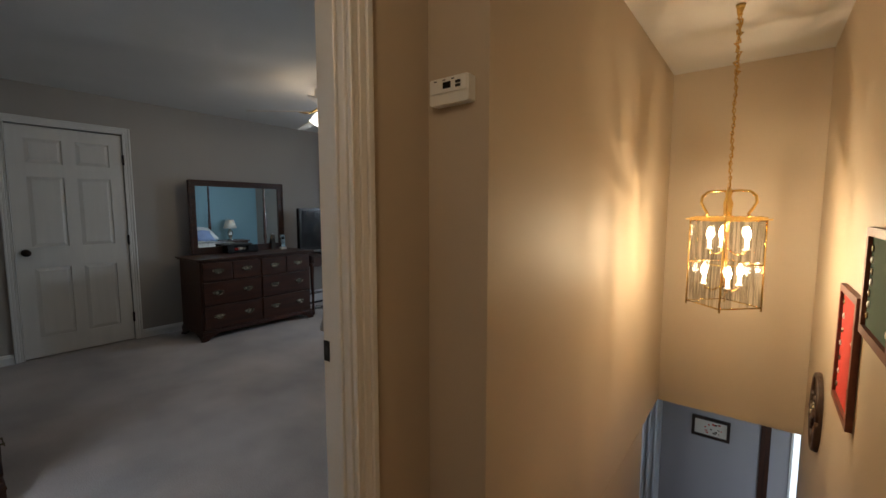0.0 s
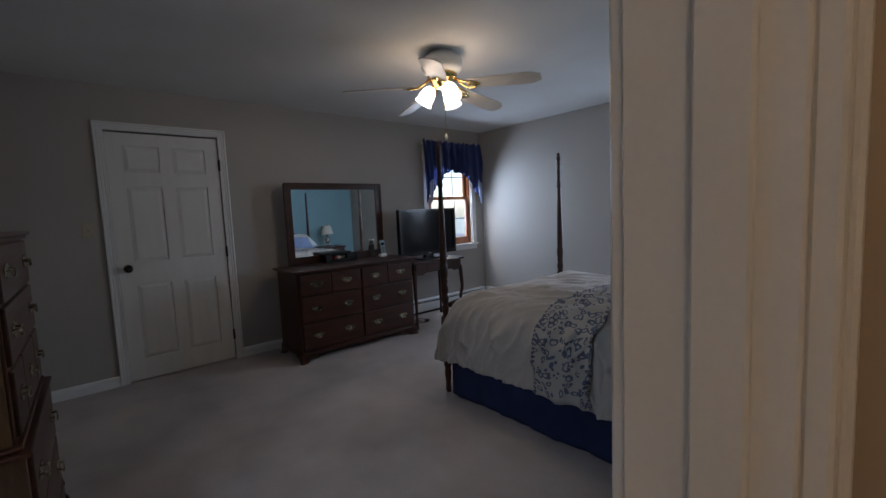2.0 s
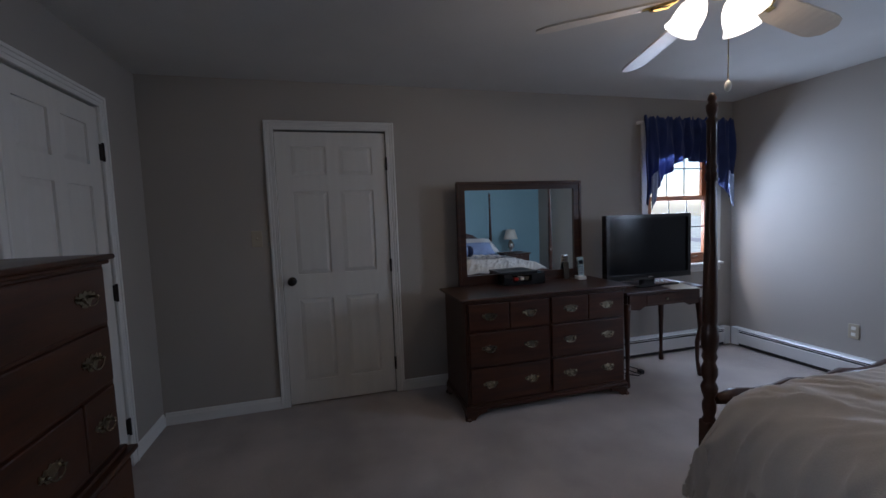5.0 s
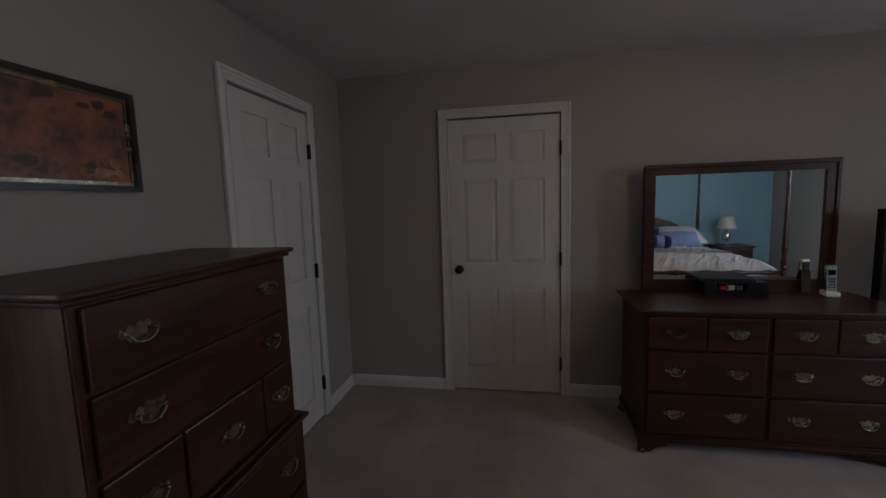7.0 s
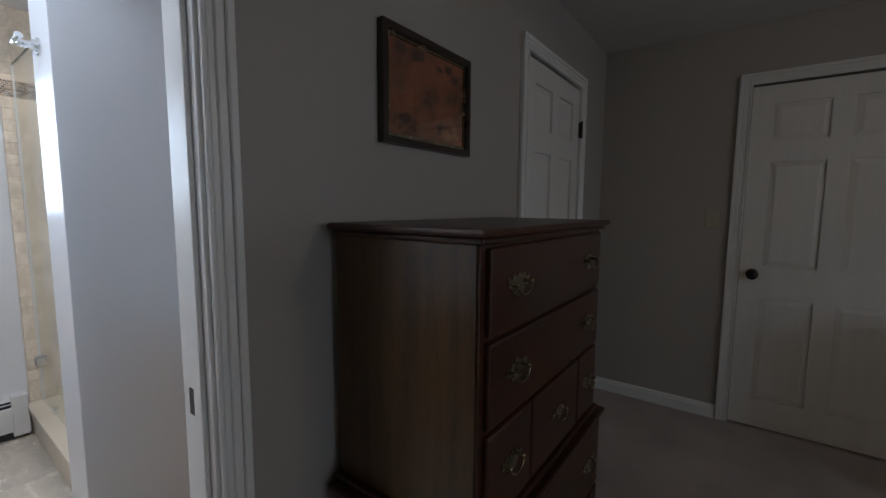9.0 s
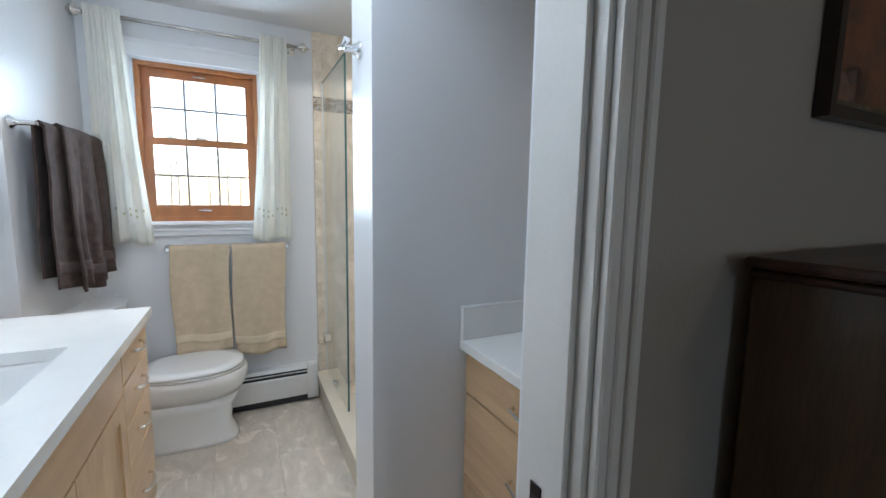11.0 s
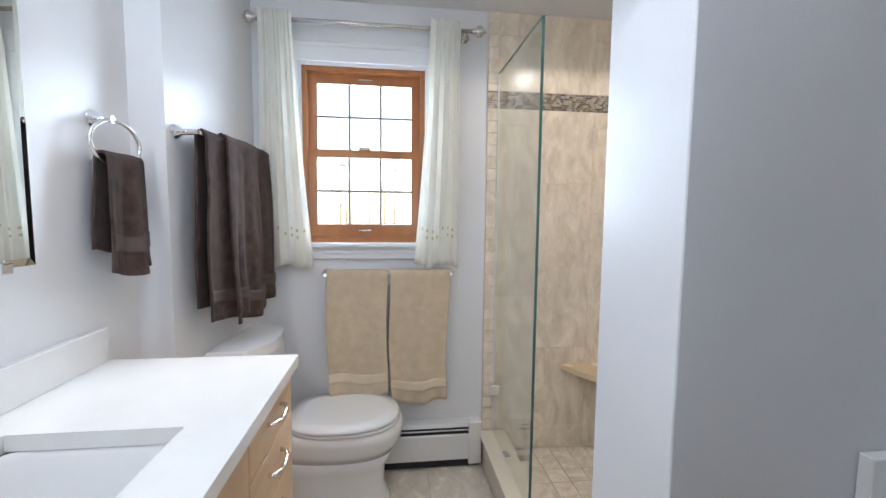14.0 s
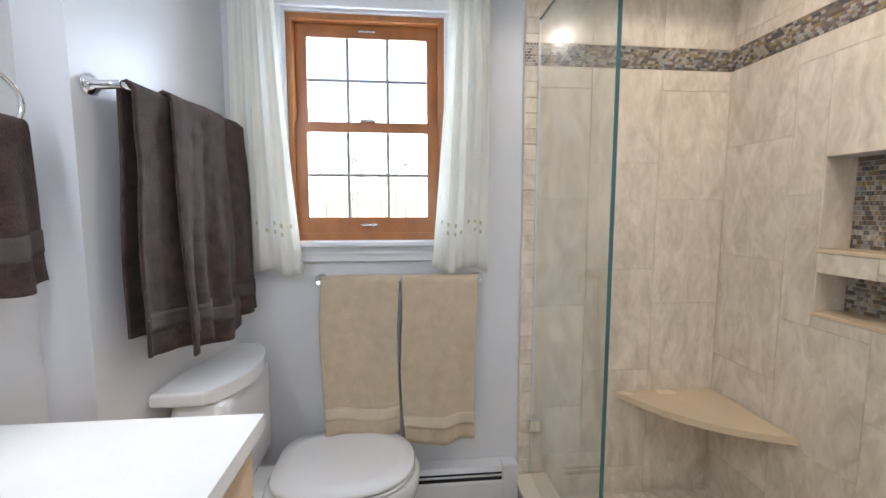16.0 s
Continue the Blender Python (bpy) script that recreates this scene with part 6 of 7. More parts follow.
# curtain rod and curtains
cr = thing("curtain_rod", (0, 0, 0), "brushed nickel curtain rod with ball finials", "curtain rod")
part("rod", tube(B(), [(-2.395, BS + 0.075, 2.268), (-3.415, BS + 0.075, 2.268)], 0.010, 10), NICKEL, cr)
for x, s_ in ((-2.395, 1), (-3.415, -1)):
    part("finial", lathe(B(), [(0.010, 0), (0.016, 0.004 * s_), (0.012, 0.010 * s_), (0.024, 0.022 * s_), (0.029, 0.036 * s_), (0.024, 0.050 * s_), (0.010, 0.058 * s_), (0.007, 0.066 * s_), (0.002, 0.070 * s_)], (x, BS + 0.075, 2.268), 16, "x"), NICKEL, cr)
    bm = B()
    post_base(bm, x - s_ * 0.03, BS, 2.262, (0, 1, 0), 0.072)
    part("bracket", bm, NICKEL, cr)


def curtain(x_out_t, x_in_t, x_out_b, x_in_b, label, seed):
    e = thing("curtain", (0, 0, 0), label, "curtain", "bathroom curtains")

    def fn(u, v):
        xt, xb = x_out_t + (x_in_t - x_out_t) * u, x_out_b + (x_in_b - x_out_b) * u
        t = v ** 1.4
        x = xt + (xb - xt) * t
        f = 0.013 * math.sin(u * 19 + seed) * (0.7 + 0.5 * v) + 0.003 * math.sin(u * 61 + v * 3)
        return (x, BS + 0.078 + f + 0.024 * max(0, 1 - v * 6), 2.30 - v * (1.20 + 0.012 * math.sin(u * 9 + seed)))
    c = part("cloth", cloth(B(), 70, 40, fn), CURTAIN, e)
    thick(c, 0.002)
    for row in range(2):
        for k in range(7):
            u = 0.12 + 0.125 * k
            vv = 0.845 + 0.028 * row
            if (k + row) % 4 == 3:
                continue
            p = [fn(u + du, vv + dv) for du, dv in ((-0.018, -0.006), (0.018, -0.006), (0.018, 0.006), (-0.018, 0.006))]
            bm = B()
            face(bm, [bm.verts.new((q[0], q[1] + 0.003, q[2])) for q in p])
            thick(part("embroidered_square", bm, CURTAINDOT, e), 0.001)
    return e


curtain(-2.405, -2.555, -2.385, -2.64, "sheer ivory curtain with a row of embroidered squares", 0.4)
curtain(-3.352, -3.205, -3.352, -3.13, "sheer ivory curtain with squares beside the shower", 2.1)

# toilet: bowl points to -x, tank on the wall standing forward
TY = -2.040
to = thing("toilet", (0, 0, 0), "white two-piece toilet with closed lid", "toilet")


def egg(cx, a0, a1, b_, k, n_=2.3):
    """Egg outline: long half-axis a0 to -x, a1 to +x, half-width b_."""
    ang = 2 * math.pi * k
    ca, sa = math.cos(ang), math.sin(ang)
    a = a1 if ca > 0 else a0
    n_ = n_ * (1 + 0.45 * max(0, ca))
    return (cx + a * math.copysign(abs(ca) ** (2 / n_), ca), TY + b_ * math.copysign(abs(sa) ** (2 / n_), sa))


def loft(rows, seg=40):
    bm = B()
    rings = []
    for cx, a0, a1, b_, z, n_ in rows:
        rings.append([bm.verts.new((*egg(cx, a0, a1, b_, k / seg, n_), z)) for k in range(seg)])
    for r0, r1 in zip(rings, rings[1:]):
        for k in range(seg):
            f = face(bm, (r0[k], r0[(k + 1) % seg], r1[(k + 1) % seg], r1[k]))
            f.smooth = True
    face(bm, rings[0][::-1])
    face(bm, rings[-1])
    return bm


part("pedestal", loft([(-2.80, 0.215, 0.26, 0.125, 0.0, 3.2), (-2.80, 0.21, 0.26, 0.12, 0.02, 3.2), (-2.79, 0.19, 0.27, 0.105, 0.10, 2.8), (-2.80, 0.19, 0.28, 0.115, 0.20, 2.5), (-2.80, 0.23, 0.29, 0.15, 0.27, 2.3)]), PORCELAIN, to)
part("bowl", loft([(-2.80, 0.23, 0.29, 0.15, 0.271, 2.3), (-2.81, 0.252, 0.29, 0.180, 0.32, 2.25), (-2.81, 0.262, 0.28, 0.197, 0.37, 2.25), (-2.81, 0.262, 0.27, 0.200, 0.400, 2.25), (-2.81, 0.250, 0.26, 0.190, 0.410, 2.25)]), PORCELAIN, to)
part("seat", loft([(-2.80, 0.250, 0.225, 0.196, 0.412, 2.35), (-2.80, 0.256, 0.232, 0.202, 0.418, 2.35), (-2.80, 0.252, 0.228, 0.198, 0.427, 2.35)]), PORCELAIN, to)
part("lid", loft([(-2.795, 0.254, 0.228, 0.198, 0.4295, 2.35), (-2.795, 0.262, 0.236, 0.205, 0.436, 2.35), (-2.795, 0.254, 0.230, 0.197, 0.447, 2.35), (-2.795, 0.20, 0.18, 0.15, 0.453, 2.35)]), PORCELAIN, to)
part("deck", box(B(), -2.60, TY - 0.10, 0.27, -2.34, TY + 0.10, 0.388, 0.03, 3), PORCELAIN, to)
bm = box(B(), -2.490, TY - 0.215, 0.385, -2.322, TY + 0.210, 0.768, 0.035, 4)
part("tank", bm, PORCELAIN, to)
bm = B()
lid = [(-2.290, TY - 0.235), (-2.290, TY + 0.228)] + [(-2.435 - 0.084 * (1 - abs(q) ** 2.4), TY - 0.003 + 0.232 * q) for q in [1 - k / 8 for k in range(17)]]
prism(bm, lid, "z", 0.769, 0.812)
bmesh.ops.bevel(bm, geom=[q for q in bm.edges if abs(q.verts[0].co.z - q.verts[1].co.z) < 0.001], offset=0.010, segments=3, affect="EDGES", profile=0.5)
part("tank_lid", bm, PORCELAIN, to)
part("flush_lever", tube(B(), [(-2.491, TY + 0.16, 0.66), (-2.504, TY + 0.16, 0.66), (-2.509, TY + 0.13, 0.655), (-2.509, TY + 0.10, 0.65)], [0.012, 0.008, 0.006, 0.007], 8), CHROME, to)
for s_ in (-1, 1):
    part("hinge", lathe(B(), [(0.014, 0.388), (0.016, 0.43), (0.010, 0.442)], (-2.575, TY + 0.075 * s_, 0), 10), PORCELAIN, to)

# shower
cu = thing("shower_curb", (0, 0, 0), "cream stone shower curb", "curb", "", "structure")
part("curb_face", box(B(), -3.63, BS + 0.012, -0.003, -3.512, -0.862, 0.150), CURBSTONE, cu)
part("curb_cap", box(B(), -3.645, BS + 0.012, 0.1505, -3.495, -0.862, 0.175, 0.004, 2), CURBSTONE, cu)
gp = thing("shower_glass_panel", (0, 0, 0), "clear frameless shower glass panel with green edge", "glass panel")
part("pane", box(B(), -3.575, BS + 0.022, 0.179, -3.565, -1.652, 2.09), SHOWERGLASS, gp).visible_shadow = False
part("polished_edge", box(B(), -3.575, -1.6515, 0.179, -3.565, -1.6475, 2.09), GLASSEDGE, gp, "green polished glass edge")
part("far_edge", box(B(), -3.575, BS + 0.0185, 0.179, -3.565, BS + 0.0215, 2.09), BATHTRIM, gp, "pale sealant joint")
part("top_edge", box(B(), -3.5745, BS + 0.022, 2.0905, -3.5655, -1.652, 2.0925), GLASSEDGE, gp)
for z in (0.42,):
    part("wall_clamp", box(B(), -3.595, BS + 0.0125, z - 0.028, -3.545, BS + 0.065, z + 0.028, 0.004), CHROME, gp, "chrome glass clamp")
part("sill_clamp", box(B(), -3.585, -2.02, 0.1755, -3.555, -1.97, 0.21, 0.003), CHROME, gp)
be = thing("shower_bench", (BW, BS, 0), "warm beige stone corner bench", "bench")
arc = [(0.012, 0.012), (0.455, 0.012)] + [(0.012 + 0.443 * (1 - k / 14) + 0.05 * math.sin(math.pi * k / 14), 0.012 + 0.428 * (k / 14) + 0.05 * math.sin(math.pi * k / 14)) for k in range(1, 14)] + [(0.012, 0.44)]
part("slab", prism(B(), arc, "z", 0.508, 0.535), BENCHSTONE, be)
# robe hook on the end of the partition
hk = thing("robe_hook", (0, 0, 0), "chrome robe hook on the partition end", "hook")
bm = B()
post_base(bm, -3.41, -0.76, 1.812, (1, 0, 0), 0.05)
part("base", bm, CHROME, hk)
part("cross_bar", tube(B(), [(-3.36, -0.80, 1.824), (-3.355, -0.78, 1.814), (-3.355, -0.74, 1.814), (-3.36, -0.72, 1.824)], [0.010, 0.007, 0.007, 0.010], 10), CHROME, hk)
# shower downlight
dl = thing("recessed_downlight", (-3.98, -1.45, C + 0.012), "small lit recessed downlight over the shower", "ceiling lamp")
part("trim_ring", lathe(B(), [(0.075, -0.001), (0.078, -0.006), (0.058, -0.010), (0.055, -0.004)], (0, 0, 0), 24), BATHTRIM, dl)
part("lens", lathe(B(), [(0.054, -0.004), (0.053, -0.006), (0.01, -0.007)], (0, 0, 0), 20), DOWNGLOW, dl, "glowing lens")
lamp("shower_downlight", "SPOT", 42, (0.98, 0.92, 0.86), look((-3.98, -1.45, C - 0.005), (-3.98, -1.5, 0)), 0.05).data.spot_size = radians(150)

dl2 = thing("recessed_downlight", (-3.05, -0.46, C + 0.012), "small lit recessed downlight over the bathroom floor", "ceiling lamp")
part("trim_ring", lathe(B(), [(0.075, -0.001), (0.078, -0.006), (0.058, -0.010), (0.055, -0.004)], (0, 0, 0), 24), BATHTRIM, dl2)
part("lens", lathe(B(), [(0.054, -0.004), (0.053, -0.006), (0.01, -0.007)], (0, 0, 0), 20), DOWNGLOW, dl2, "glowing lens")
bath_spot = lamp("bath_downlight", "SPOT", 52, (0.745, 0.885, 1.07), look((-3.05, -0.46, C - 0.005), (-3.05, -0.49, 0)), 0.05)
bath_spot.data.spot_size, bath_spot.data.spot_blend = radians(138), 0.5

# linen hutch and counter in the alcove
lk = thing("linen_base_cabinet", (0, 0, 0), "natural maple base cabinet in the alcove", "cabinet")
LX0 = -3.735
part("carcass", box(B(), BW - 0.008, -0.640, 0.10, LX0 - 0.018, BN - 0.004, 0.862), MAPLE["z"], lk)
part("toe_kick", box(B(), BW - 0.008, -0.640, 0, LX0 - 0.08, BN - 0.004, 0.099), MAPLEDARK, lk)
for z0, z1 in ((0.715, 0.858), (0.415, 0.708), (0.11, 0.408)):
    dd = part("drawer_front", box(B(), LX0 - 0.0175, -0.638, z0, LX0, BN - 0.03, z1, 0.002), MAPLE["y"], lk)
    zm = (z0 + z1) / 2
    part("handle", tube(B(), [(LX0, -0.36, zm), (LX0 + 0.018, -0.356, zm), (LX0 + 0.027, -0.30, zm - 0.004), (LX0 + 0.018, -0.244, zm), (LX0, -0.24, zm)], 0.0055, 8), CHROME, dd, "chrome curved bar handle")
lt_ = thing("linen_countertop", (0, 0, 0), "white quartz counter with low backsplash in the alcove", "countertop")
part("slab", box(B(), BW - 0.010, -0.642, 0.866, -3.712, BN - 0.004, 0.90, 0.002), QUARTZ, lt_)
part("side_splash", box(B(), -4.0415, -0.6425, 0.9002, -3.712, -0.622, 1.015, 0.002), QUARTZ, lt_)
part("back_splash", box(B(), BW - 0.010, -0.575, 0.9002, BW + 0.012, BN - 0.004, 1.002, 0.002), QUARTZ, lt_)
hu = thing("linen_hutch", (0, 0, 0), "natural maple wall hutch with a glass door above the counter", "cabinet")
HX0 = -4.062
part("side_panel", box(B(), BW + 0.03, -0.620, 0.901, HX0, -0.600, 1.41), MAPLEDARK, hu, "tan plywood side panel")
part("edge_strip", box(B(), HX0 + 0.0005, -0.6415, 0.9005, HX0 + 0.02, -0.598, C), MAPLE["z"], hu)
part("bottom", box(B(), BW - 0.008, -0.620, 1.411, HX0 - 0.002, BN - 0.004, 1.430), MAPLE["y"], hu)
part("back", box(B(), BW - 0.008, -0.620, 1.431, BW + 0.004, BN - 0.004, C - 0.03), MAPLEDARK, hu)
part("inner_side", box(B(), BW + 0.005, -0.640, 1.431, HX0 - 0.002, -0.622, C - 0.03), MAPLE["z"], hu)
part("shelf", box(B(), BW + 0.005, -0.60, 1.708, HX0 - 0.03, BN - 0.004, 1.726), MAPLE["y"], hu)
part("top_panel", box(B(), BW - 0.008, -0.620, C - 0.028, HX0 - 0.002, BN - 0.004, C), MAPLE["y"], hu)
dr_ = part("glass_door", slab(B(), "x", HX0 + 0.0005, HX0 + 0.02, -0.596, -0.10, 1.418, 2.32, [(-0.53, -0.165, 1.505, 1.70), (-0.53, -0.165, 1.735, 2.25)]), MAPLE["z"], hu)
pn = part("pane", box(B(), HX0 + 0.007, -0.535, 1.50, HX0 + 0.011, -0.16, 2.255), SMOKEGLASS, dr_)
pn.visible_shadow = False
part("handle", tube(B(), [(HX0 + 0.02, -0.584, 1.500), (HX0 + 0.042, -0.584, 1.504), (HX0 + 0.047, -0.584, 1.56), (HX0 + 0.042, -0.584, 1.616), (HX0 + 0.02, -0.584, 1.62)], [0.008, 0.0075, 0.006, 0.0075, 0.008], 10), CHROME, dr_, "chrome bar handle")
part("filler", box(B(), HX0 + 0.0005, -0.096, 1.418, HX0 + 0.02, BN - 0.004, C), MAPLE["z"], hu)
for i, (y, h_) in enumerate(((-0.46, 0.07), (-0.46, 0.07))):
    ft = thing("folded_towel", (-4.24, y, 1.7265 + i * 0.075), "white folded towel stacked inside the hutch", "towel", "towels in the hutch")
    part("cloth", box(B(), -0.13, -0.09, 0, 0.13, 0.12, h_, 0.025, 3), PILLOWWHITE, ft)
for i in range(4):
    jr = thing("glass_jar", (-4.20 + 0.03 * (i % 2), -0.50 + 0.085 * i, 1.431), "small glass jar inside the hutch", "jar", "jars in the hutch")
    part("jar_body", lathe(B(), [(0.028, 0), (0.032, 0.01), (0.032, 0.06), (0.022, 0.075)], (0, 0, 0), 14), WHITEPLASTIC if i % 2 else GLASSEDGE, jr)
    part("jar_lid", lathe(B(), [(0.024, 0.0755), (0.026, 0.08), (0.024, 0.10), (0.006, 0.104)], (0, 0, 0), 14), NICKEL, jr)

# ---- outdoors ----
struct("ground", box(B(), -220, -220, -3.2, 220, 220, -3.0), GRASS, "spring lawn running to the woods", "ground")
struct("road", box(B(), -160, 48, -2.998, 160, 54, -2.985), ASPHALT, "worn asphalt street", "road")
random.seed(21)


def tree(at, h, leafy, label, seed):
    rnd = random.Random(seed)
    e = thing("tree", at, label, "tree", "trees round the house")
    bm = B()
    tips = []
    pts = [(0.15 * math.sin(k * 1.3 + seed), 0.15 * math.cos(k * 1.1 + seed), h * k / 6) for k in range(7)]
    tube(bm, pts, [0.13 * (1 - k / 7.5) * h / 12 for k in range(7)], 8)
    for i in range(16):
        t = rnd.uniform(0.14, 0.95)
        a = rnd.uniform(0, 6.283)
        z0 = h * t
        L = h * rnd.uniform(0.18, 0.36) * (1.15 - t)
        mid = (L * 0.5 * math.cos(a), L * 0.5 * math.sin(a), z0 + L * 0.35)
        end = (L * math.cos(a + 0.2), L * math.sin(a + 0.2), z0 + L * 0.9)
        tube(bm, [(0, 0, z0), mid, end], [0.045 * h / 12, 0.03 * h / 12, 0.012], 5)
        tips += [mid, end]
        for j in range(3):
            b2 = a + rnd.uniform(-0.9, 0.9)
            e2 = (mid[0] + 0.45 * L * math.cos(b2), mid[1] + 0.45 * L * math.sin(b2), mid[2] + L * rnd.uniform(0.2, 0.6))
            tube(bm, [mid, e2], [0.028 * h / 12, 0.008], 4)
            tips.append(e2)
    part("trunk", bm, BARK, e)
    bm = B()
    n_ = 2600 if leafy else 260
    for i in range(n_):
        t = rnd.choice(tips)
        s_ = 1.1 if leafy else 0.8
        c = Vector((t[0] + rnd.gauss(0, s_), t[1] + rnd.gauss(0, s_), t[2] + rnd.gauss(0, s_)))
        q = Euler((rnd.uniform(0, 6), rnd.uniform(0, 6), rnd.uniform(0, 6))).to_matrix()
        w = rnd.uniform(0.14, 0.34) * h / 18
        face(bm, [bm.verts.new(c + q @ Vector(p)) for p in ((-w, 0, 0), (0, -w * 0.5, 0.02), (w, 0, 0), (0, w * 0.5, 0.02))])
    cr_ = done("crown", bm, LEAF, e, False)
    tagged(cr_, "", "", "", "stuff")
    return e


k = 0
for x, y, h_, lf in ((-31, 78, 15, 1), (-1.5, 70, 15, 1), (6, 74, 16, 1), (-9, 76, 14, 1), (-6, 80, 17, 1), (12, 58, 15, 1), (-34, 82, 21, 1), (-28, 86, 24, 0), (-23, 80, 20, 1), (-18, 88, 25, 1), (-13, 82, 21, 0), (-8, 86, 23, 1), (-3, 84, 20, 1), (-15.5, 79, 14, 1), (-32, 15, 13, 1), (-30, 8, 12, 0), (-36, 4, 15, 1), (-30, -150, 24, 0), (-21, -158, 22, 0), (-12, -148, 20, 0), (-4, -160, 23, 0), (5, -152, 21, 0), (14, -158, 24, 0), (24, -150, 22, 0), (33, -156, 24, 0), (0, -172, 26, 0), (18, -175, 25, 0), (-17, -176, 25, 0)):
    tree((x, y, -3.0), h_, lf, "leafy spring tree at the edge of the yard" if lf else "nearly bare tree with thin branches in the yard", k)
    k += 1
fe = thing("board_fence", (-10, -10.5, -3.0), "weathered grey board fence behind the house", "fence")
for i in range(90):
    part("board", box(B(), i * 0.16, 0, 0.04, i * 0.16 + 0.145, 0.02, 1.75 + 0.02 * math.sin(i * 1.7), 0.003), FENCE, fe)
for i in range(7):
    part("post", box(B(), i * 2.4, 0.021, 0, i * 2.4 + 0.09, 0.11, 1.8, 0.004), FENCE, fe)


def shrub(at, w, h, label, seed):
    rnd = random.Random(seed)
    e = thing("shrub", at, label, "shrub", "shrubs across the street")
    bm = B()
    for i in range(420):
        a, q = rnd.uniform(0, 6.283), rnd.random() ** 0.5
        z = rnd.uniform(0.03, 1) * h * (1 - 0.5 * q * q) * rnd.uniform(0.8, 1.1)
        c = Vector((w * q * math.cos(a), w * q * math.sin(a), max(0.02, z)))
        m3 = Euler((rnd.uniform(0, 6), rnd.uniform(0, 6), rnd.uniform(0, 6))).to_matrix()
        s_ = rnd.uniform(0.05, 0.11)
        face(bm, [bm.verts.new(c + m3 @ Vector(p)) for p in ((-s_, 0, 0), (0, -s_ * 0.6, 0), (s_, 0, 0), (0, s_ * 0.6, 0))])
    part("leaves", bm, SHRUB, e)
    part("stem", tube(B(), [(0, 0, 0), (0.03, 0, h * 0.4), (0, 0.04, h * 0.8)], [0.04, 0.03, 0.01], 6), BARK, e)


shrub((-14.9, 45.9, -3.0), 0.55, 0.7, "low dark evergreen shrub by the street", 1)
shrub((-13.7, 46.2, -3.0), 0.6, 0.6, "low dark evergreen shrub by the street", 2)
ho = thing("neighbour_house", (-41, 140, -3.0), "pale low house with a porch across the street", "house")
part("wall", box(B(), -8, -3, 0, 8, 3, 2.7), SIDING, ho)
part("roof", prism(B(), [(-3.6, 2.7), (3.6, 2.7), (0, 4.6)], "x", -8.4, 8.4), ROOFING, ho)
part("garage_door", box(B(), -6.6, -3.05, 0, -1.6, -3.001, 2.3), FENCE, ho, "grey garage door")
for x in (-1.0, 0.8, 2.6, 7.7):
    part("porch_post", box(B(), x, -3.5, 0, x + 0.25, -3.3, 2.7), TRIM, ho)
for x in (1.5, 4.2, 6.0):
    wd = part("window", box(B(), x - 0.6, -3.05, 0.9, x + 0.6, -3.001, 2.1), TRIM, ho)
    part("pane", box(B(), x - 0.5, -3.07, 1.0, x + 0.5, -3.051, 2.0), LOWERGREY, wd)

# ---- tiles, last ----
def tile_mesh(name, w, h, axis, material, t=0.009):
    """One shared tile with eased edges; axis: the way its face looks."""
    bm = B()
    if axis == "x":
        box(bm, -t, -w / 2, -h / 2, 0, w / 2, h / 2, 0.0015)
    elif axis == "y":
        box(bm, -w / 2, -t, -h / 2, w / 2, 0, h / 2, 0.0015)
    else:
        box(bm, -w / 2, -h / 2, -t, w / 2, h / 2, 0, 0.0015)
    me = bpy.data.meshes.new(name)
    bm.to_mesh(me)
    bm.free()
    me.materials.append(material)
    return me


MESHES = {}


def lay(parent, name, w, h, axis, material, at):
    key = (round(w, 3), round(h, 3), axis, material.name)
    if key not in MESHES:
        MESHES[key] = tile_mesh(name, w, h, axis, material)
    ob = new(name, MESHES[key])
    ob.location = at
    ob.parent = parent
    return ob


TW, TH, G = 0.305, 0.452, 0.0016
BAND = (1.918, 2.006)
south_wall = bpy.data.objects["wall_bath_south"]
west_wall = bpy.data.objects["wall_bath_west"]
# backing grout coats stand behind the tiles
struct("grout_south", box(B(), BW, BS, 0.02, -3.512, BS + 0.0095, C + 0.01), GROUT, "beige grout behind the shower tiles", "grout")
struct("grout_west", slab(B(), "x", BW - 0.012, BW + 0.0005, BS + 0.0095, -0.861, 0.02, C + 0.01, NICHES), GROUT, "beige grout behind the shower tiles", "grout")


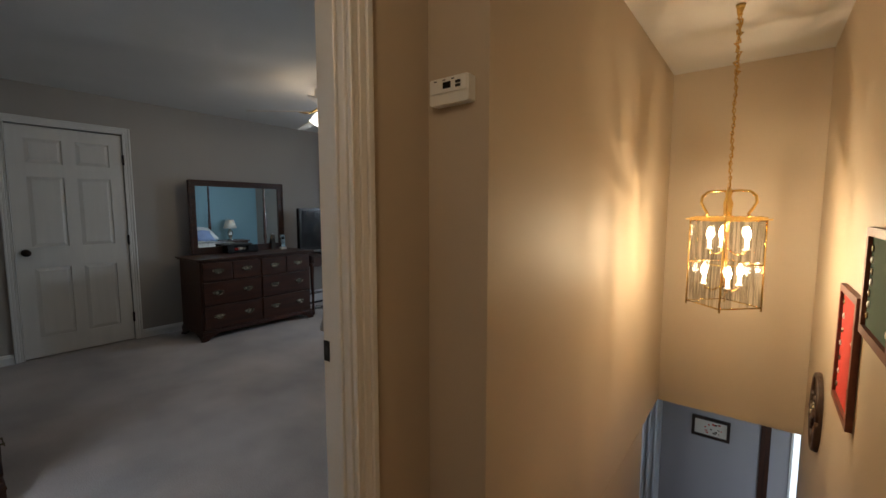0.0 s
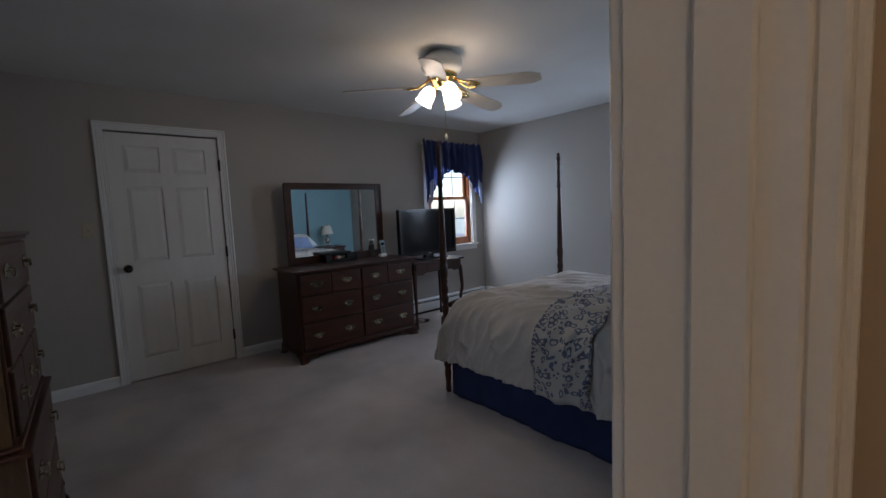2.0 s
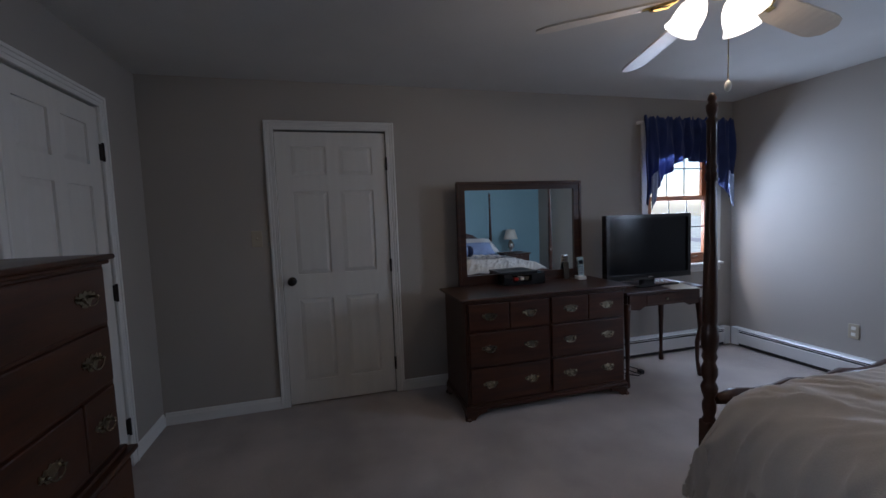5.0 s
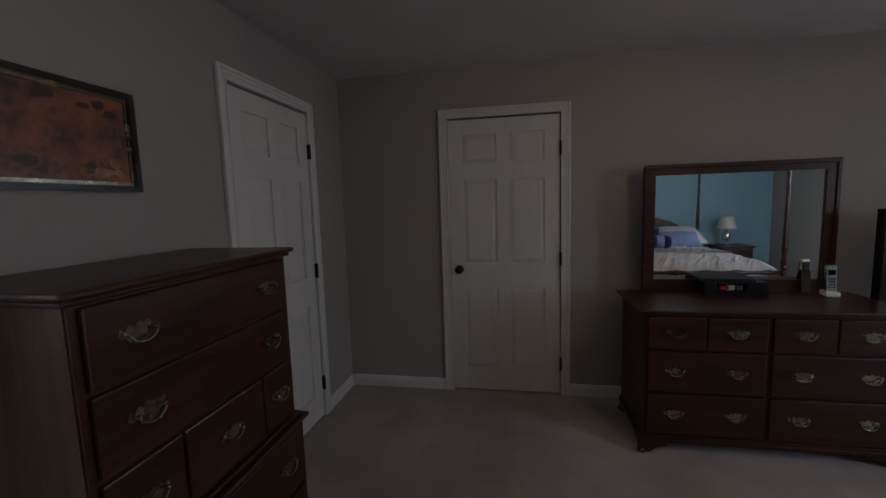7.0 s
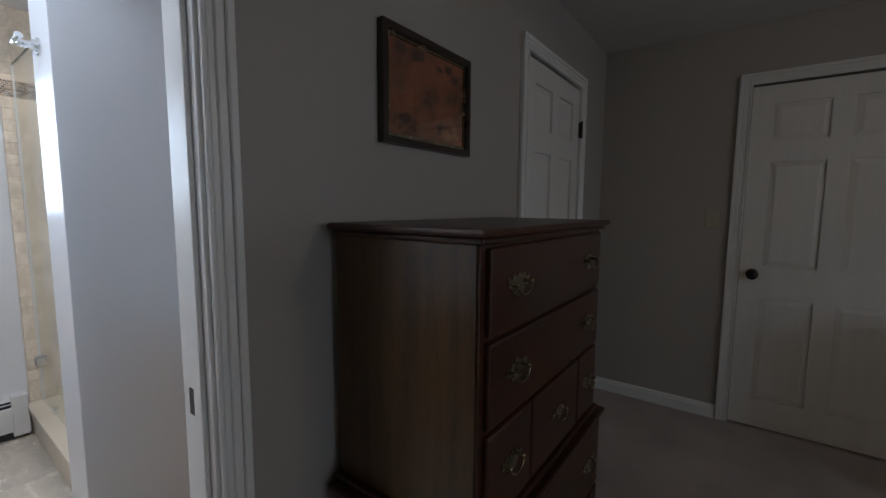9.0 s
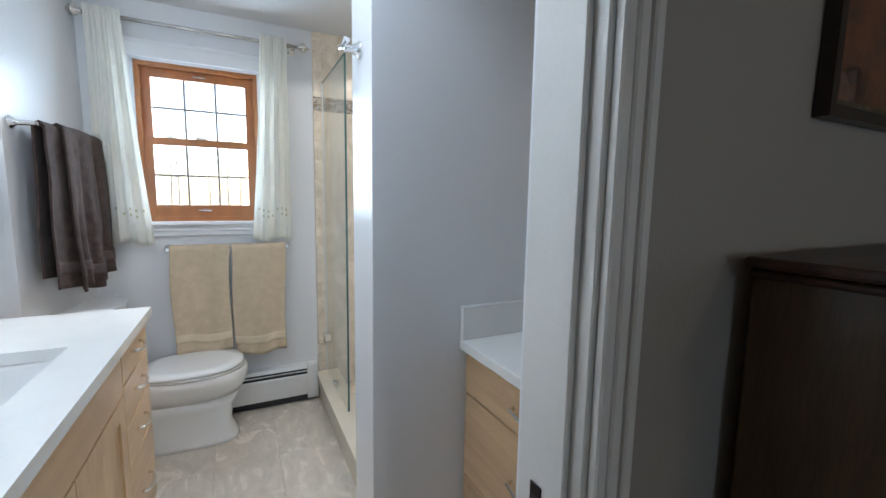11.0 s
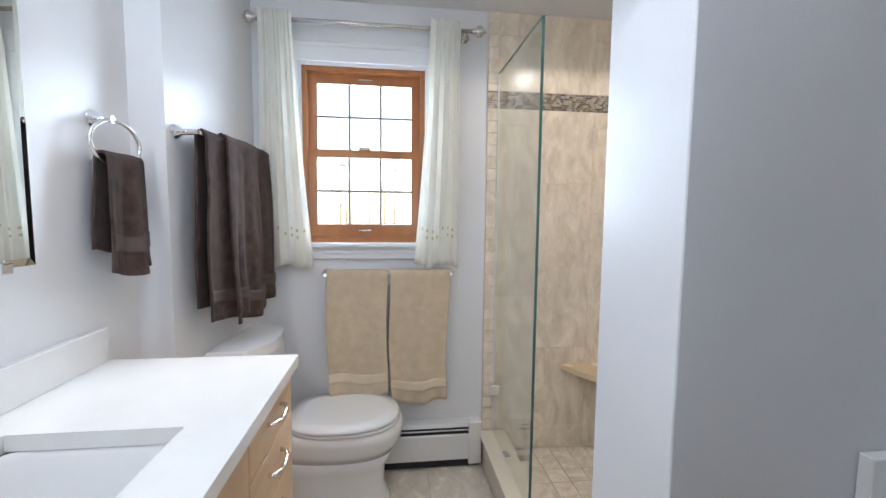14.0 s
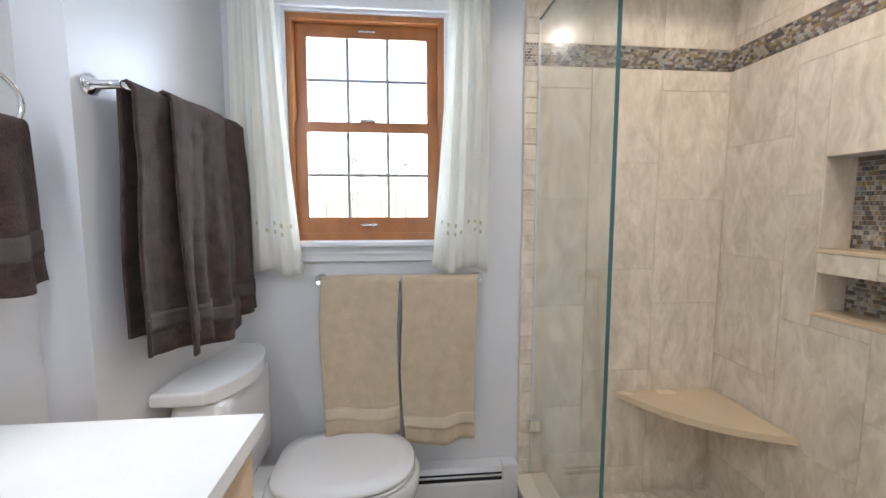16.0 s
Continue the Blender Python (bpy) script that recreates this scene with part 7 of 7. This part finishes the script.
def columns(parent, axis, a_start, a_end, step, first_joint):
    a = a_start
    c = 0
    while (a_end - a) * (1 if step > 0 else -1) > 0.01:
        b_ = a + step
        if (b_ - a_end) * (1 if step > 0 else -1) > 0:
            b_ = a_end
        w = abs(b_ - a) - G
        j = first_joint[c % 2]
        zs = sorted({0.06, C + 0.008, *BAND, *[j + TH * k for k in range(-4, 6) if 0.1 < j + TH * k < C - 0.03]})
        for z0, z1 in zip(zs, zs[1:]):
            if abs(z0 - BAND[0]) < 1e-6 and abs(z1 - BAND[1]) < 1e-6 or z1 - z0 < 0.015 or BAND[0] - 1e-6 <= z0 < BAND[1] - 1e-6:
                continue
            mid, zc, h_ = (a + b_) / 2, (z0 + z1) / 2, z1 - z0 - G
            if axis == "y":
                lay(parent, "tile", w, h_, "y", WALLTILE, (mid, BS + 0.013, zc))
            else:
                lo, hi = min(a, b_), max(a, b_)
                cuts = [(lo, hi, z0, z1)]
                for n0, n1, m0, m1 in NICHES:
                    nxt = []
                    for p, q, r, s_ in cuts:
                        if q <= n0 or p >= n1 or s_ <= m0 or r >= m1:
                            nxt.append((p, q, r, s_))
                            continue
                        if p < n0:
                            nxt.append((p, n0, r, s_))
                        if q > n1:
                            nxt.append((n1, q, r, s_))
                        if r < m0:
                            nxt.append((max(p, n0), min(q, n1), r, m0))
                        if s_ > m1:
                            nxt.append((max(p, n0), min(q, n1), m1, s_))
                    cuts = nxt
                for p, q, r, s_ in cuts:
                    if q - p > 0.012 and s_ - r > 0.012:
                        lay(parent, "tile", q - p - G, s_ - r - G, "x", WALLTILE, (BW + 0.004, (p + q) / 2, (r + s_) / 2))
        a = b_
        c += 1


columns(south_wall, "y", BW + 0.005, -3.570, TW, (0.93, 1.085))
columns(west_wall, "x", BS + 0.014, -0.863, TW, (1.15, 0.94))
z = 0.18
while z < C - 0.02:
    lay(south_wall, "trim_tile", 0.055 - G, min(0.062, C - z) - G, "y", WALLTILE, (-3.541, BS + 0.014, z + 0.031))
    z += 0.062


def mosaic(name, parent, axis, a0, a1, z0, z1, f, rows, bw=0.0155):
    """Small staggered bricks of glass and stone, joined in one mesh."""
    bm = B()
    rh = (z1 - z0) / rows
    for r in range(rows):
        a = a0 - (bw / 2 if r % 2 else 0)
        while a < a1:
            p, q = max(a, a0) + 0.001, min(a + bw, a1) - 0.001
            if q - p > 0.004:
                zz0, zz1 = z0 + r * rh + 0.001, z0 + (r + 1) * rh - 0.001
                if axis == "y":
                    v = [bm.verts.new(c) for c in ((p, f, zz0), (q, f, zz0), (q, f, zz1), (p, f, zz1), (p, f + 0.005, zz0), (q, f + 0.005, zz0), (q, f + 0.005, zz1), (p, f + 0.005, zz1))]
                else:
                    v = [bm.verts.new(c) for c in ((f, p, zz0), (f, q, zz0), (f, q, zz1), (f, p, zz1), (f + 0.005, p, zz0), (f + 0.005, q, zz0), (f + 0.005, q, zz1), (f + 0.005, p, zz1))]
                for qd in ((4, 5, 6, 7), (0, 1, 5, 4), (1, 2, 6, 5), (2, 3, 7, 6), (3, 0, 4, 7)):
                    face(bm, [v[i] for i in qd])
            a += bw
    ob = done(name, bm, MOSAIC, parent)
    return tagged(ob, "small glass and stone mosaic bricks", "", "", "stuff")


mosaic("mosaic_band", south_wall, "y", BW + 0.006, -3.512, *BAND, BS + 0.0098, 8)
mosaic("mosaic_band", west_wall, "x", BS + 0.012, -0.863, *BAND, BW + 0.0008, 8)
for y0, y1, z0, z1 in NICHES:
    mosaic("niche_mosaic", west_wall, "x", y0 + 0.004, y1 - 0.004, z0 + 0.012, z1, BW - 0.117, max(6, round((z1 - z0) / 0.0165)))
    struct("niche_shelf", box(B(), BW - 0.115, y0 + 0.001, z0 + 0.0005, BW + 0.008, y1 - 0.001, z0 + 0.014, 0.002), BENCHSTONE, "warm beige stone niche shelf", "shelf")
    for yy in ((y0 + 0.0005, y0 + 0.006), (y1 - 0.006, y1 - 0.0005)):
        struct("niche_side_tile", box(B(), BW - 0.115, yy[0], z0 + 0.0145, BW + 0.003, yy[1], z1 - 0.0005), WALLTILE, "cream tile lining of the niche", "tile")
# shower floor of small stones and bathroom floor tiles
struct("shower_floor", box(B(), BW - 0.010, BS + 0.004, -0.0035, -3.631, -0.862, 0.045), GROUT, "beige grout shower floor", "floor")
sf_ = bpy.data.objects["shower_floor"]
xx = BW + 0.03
while xx < -3.66:
    yy = BS + 0.04
    while yy < -0.9:
        lay(sf_, "floor_tile", 0.098, 0.098, "z", WALLTILE, (xx + 0.025, yy + 0.025, 0.052))
        yy += 0.1005
    xx += 0.1005
bf = bpy.data.objects["floor_bathroom"]
row = 0
xx = -3.51
while xx < BE - 0.02:
    yy = BS + 0.005 - (0.30 if row % 2 else 0.0)
    w = min(0.305, BE - xx)
    while yy < BN + 0.04:
        p, q = max(yy, BS + 0.004), min(yy + 0.61, BN + 0.055)
        if q - p > 0.03 and w > 0.02:
            lay(bf, "floor_tile", w - 0.002, q - p - 0.002, "z", FLOORTILE, (xx + w / 2, (p + q) / 2, 0.001))
        yy += 0.61
    xx += 0.305
    row += 1
lay(bf, "floor_tile", 0.22, 0.60, "z", FLOORTILE, (-3.625, -0.30, 0.001))
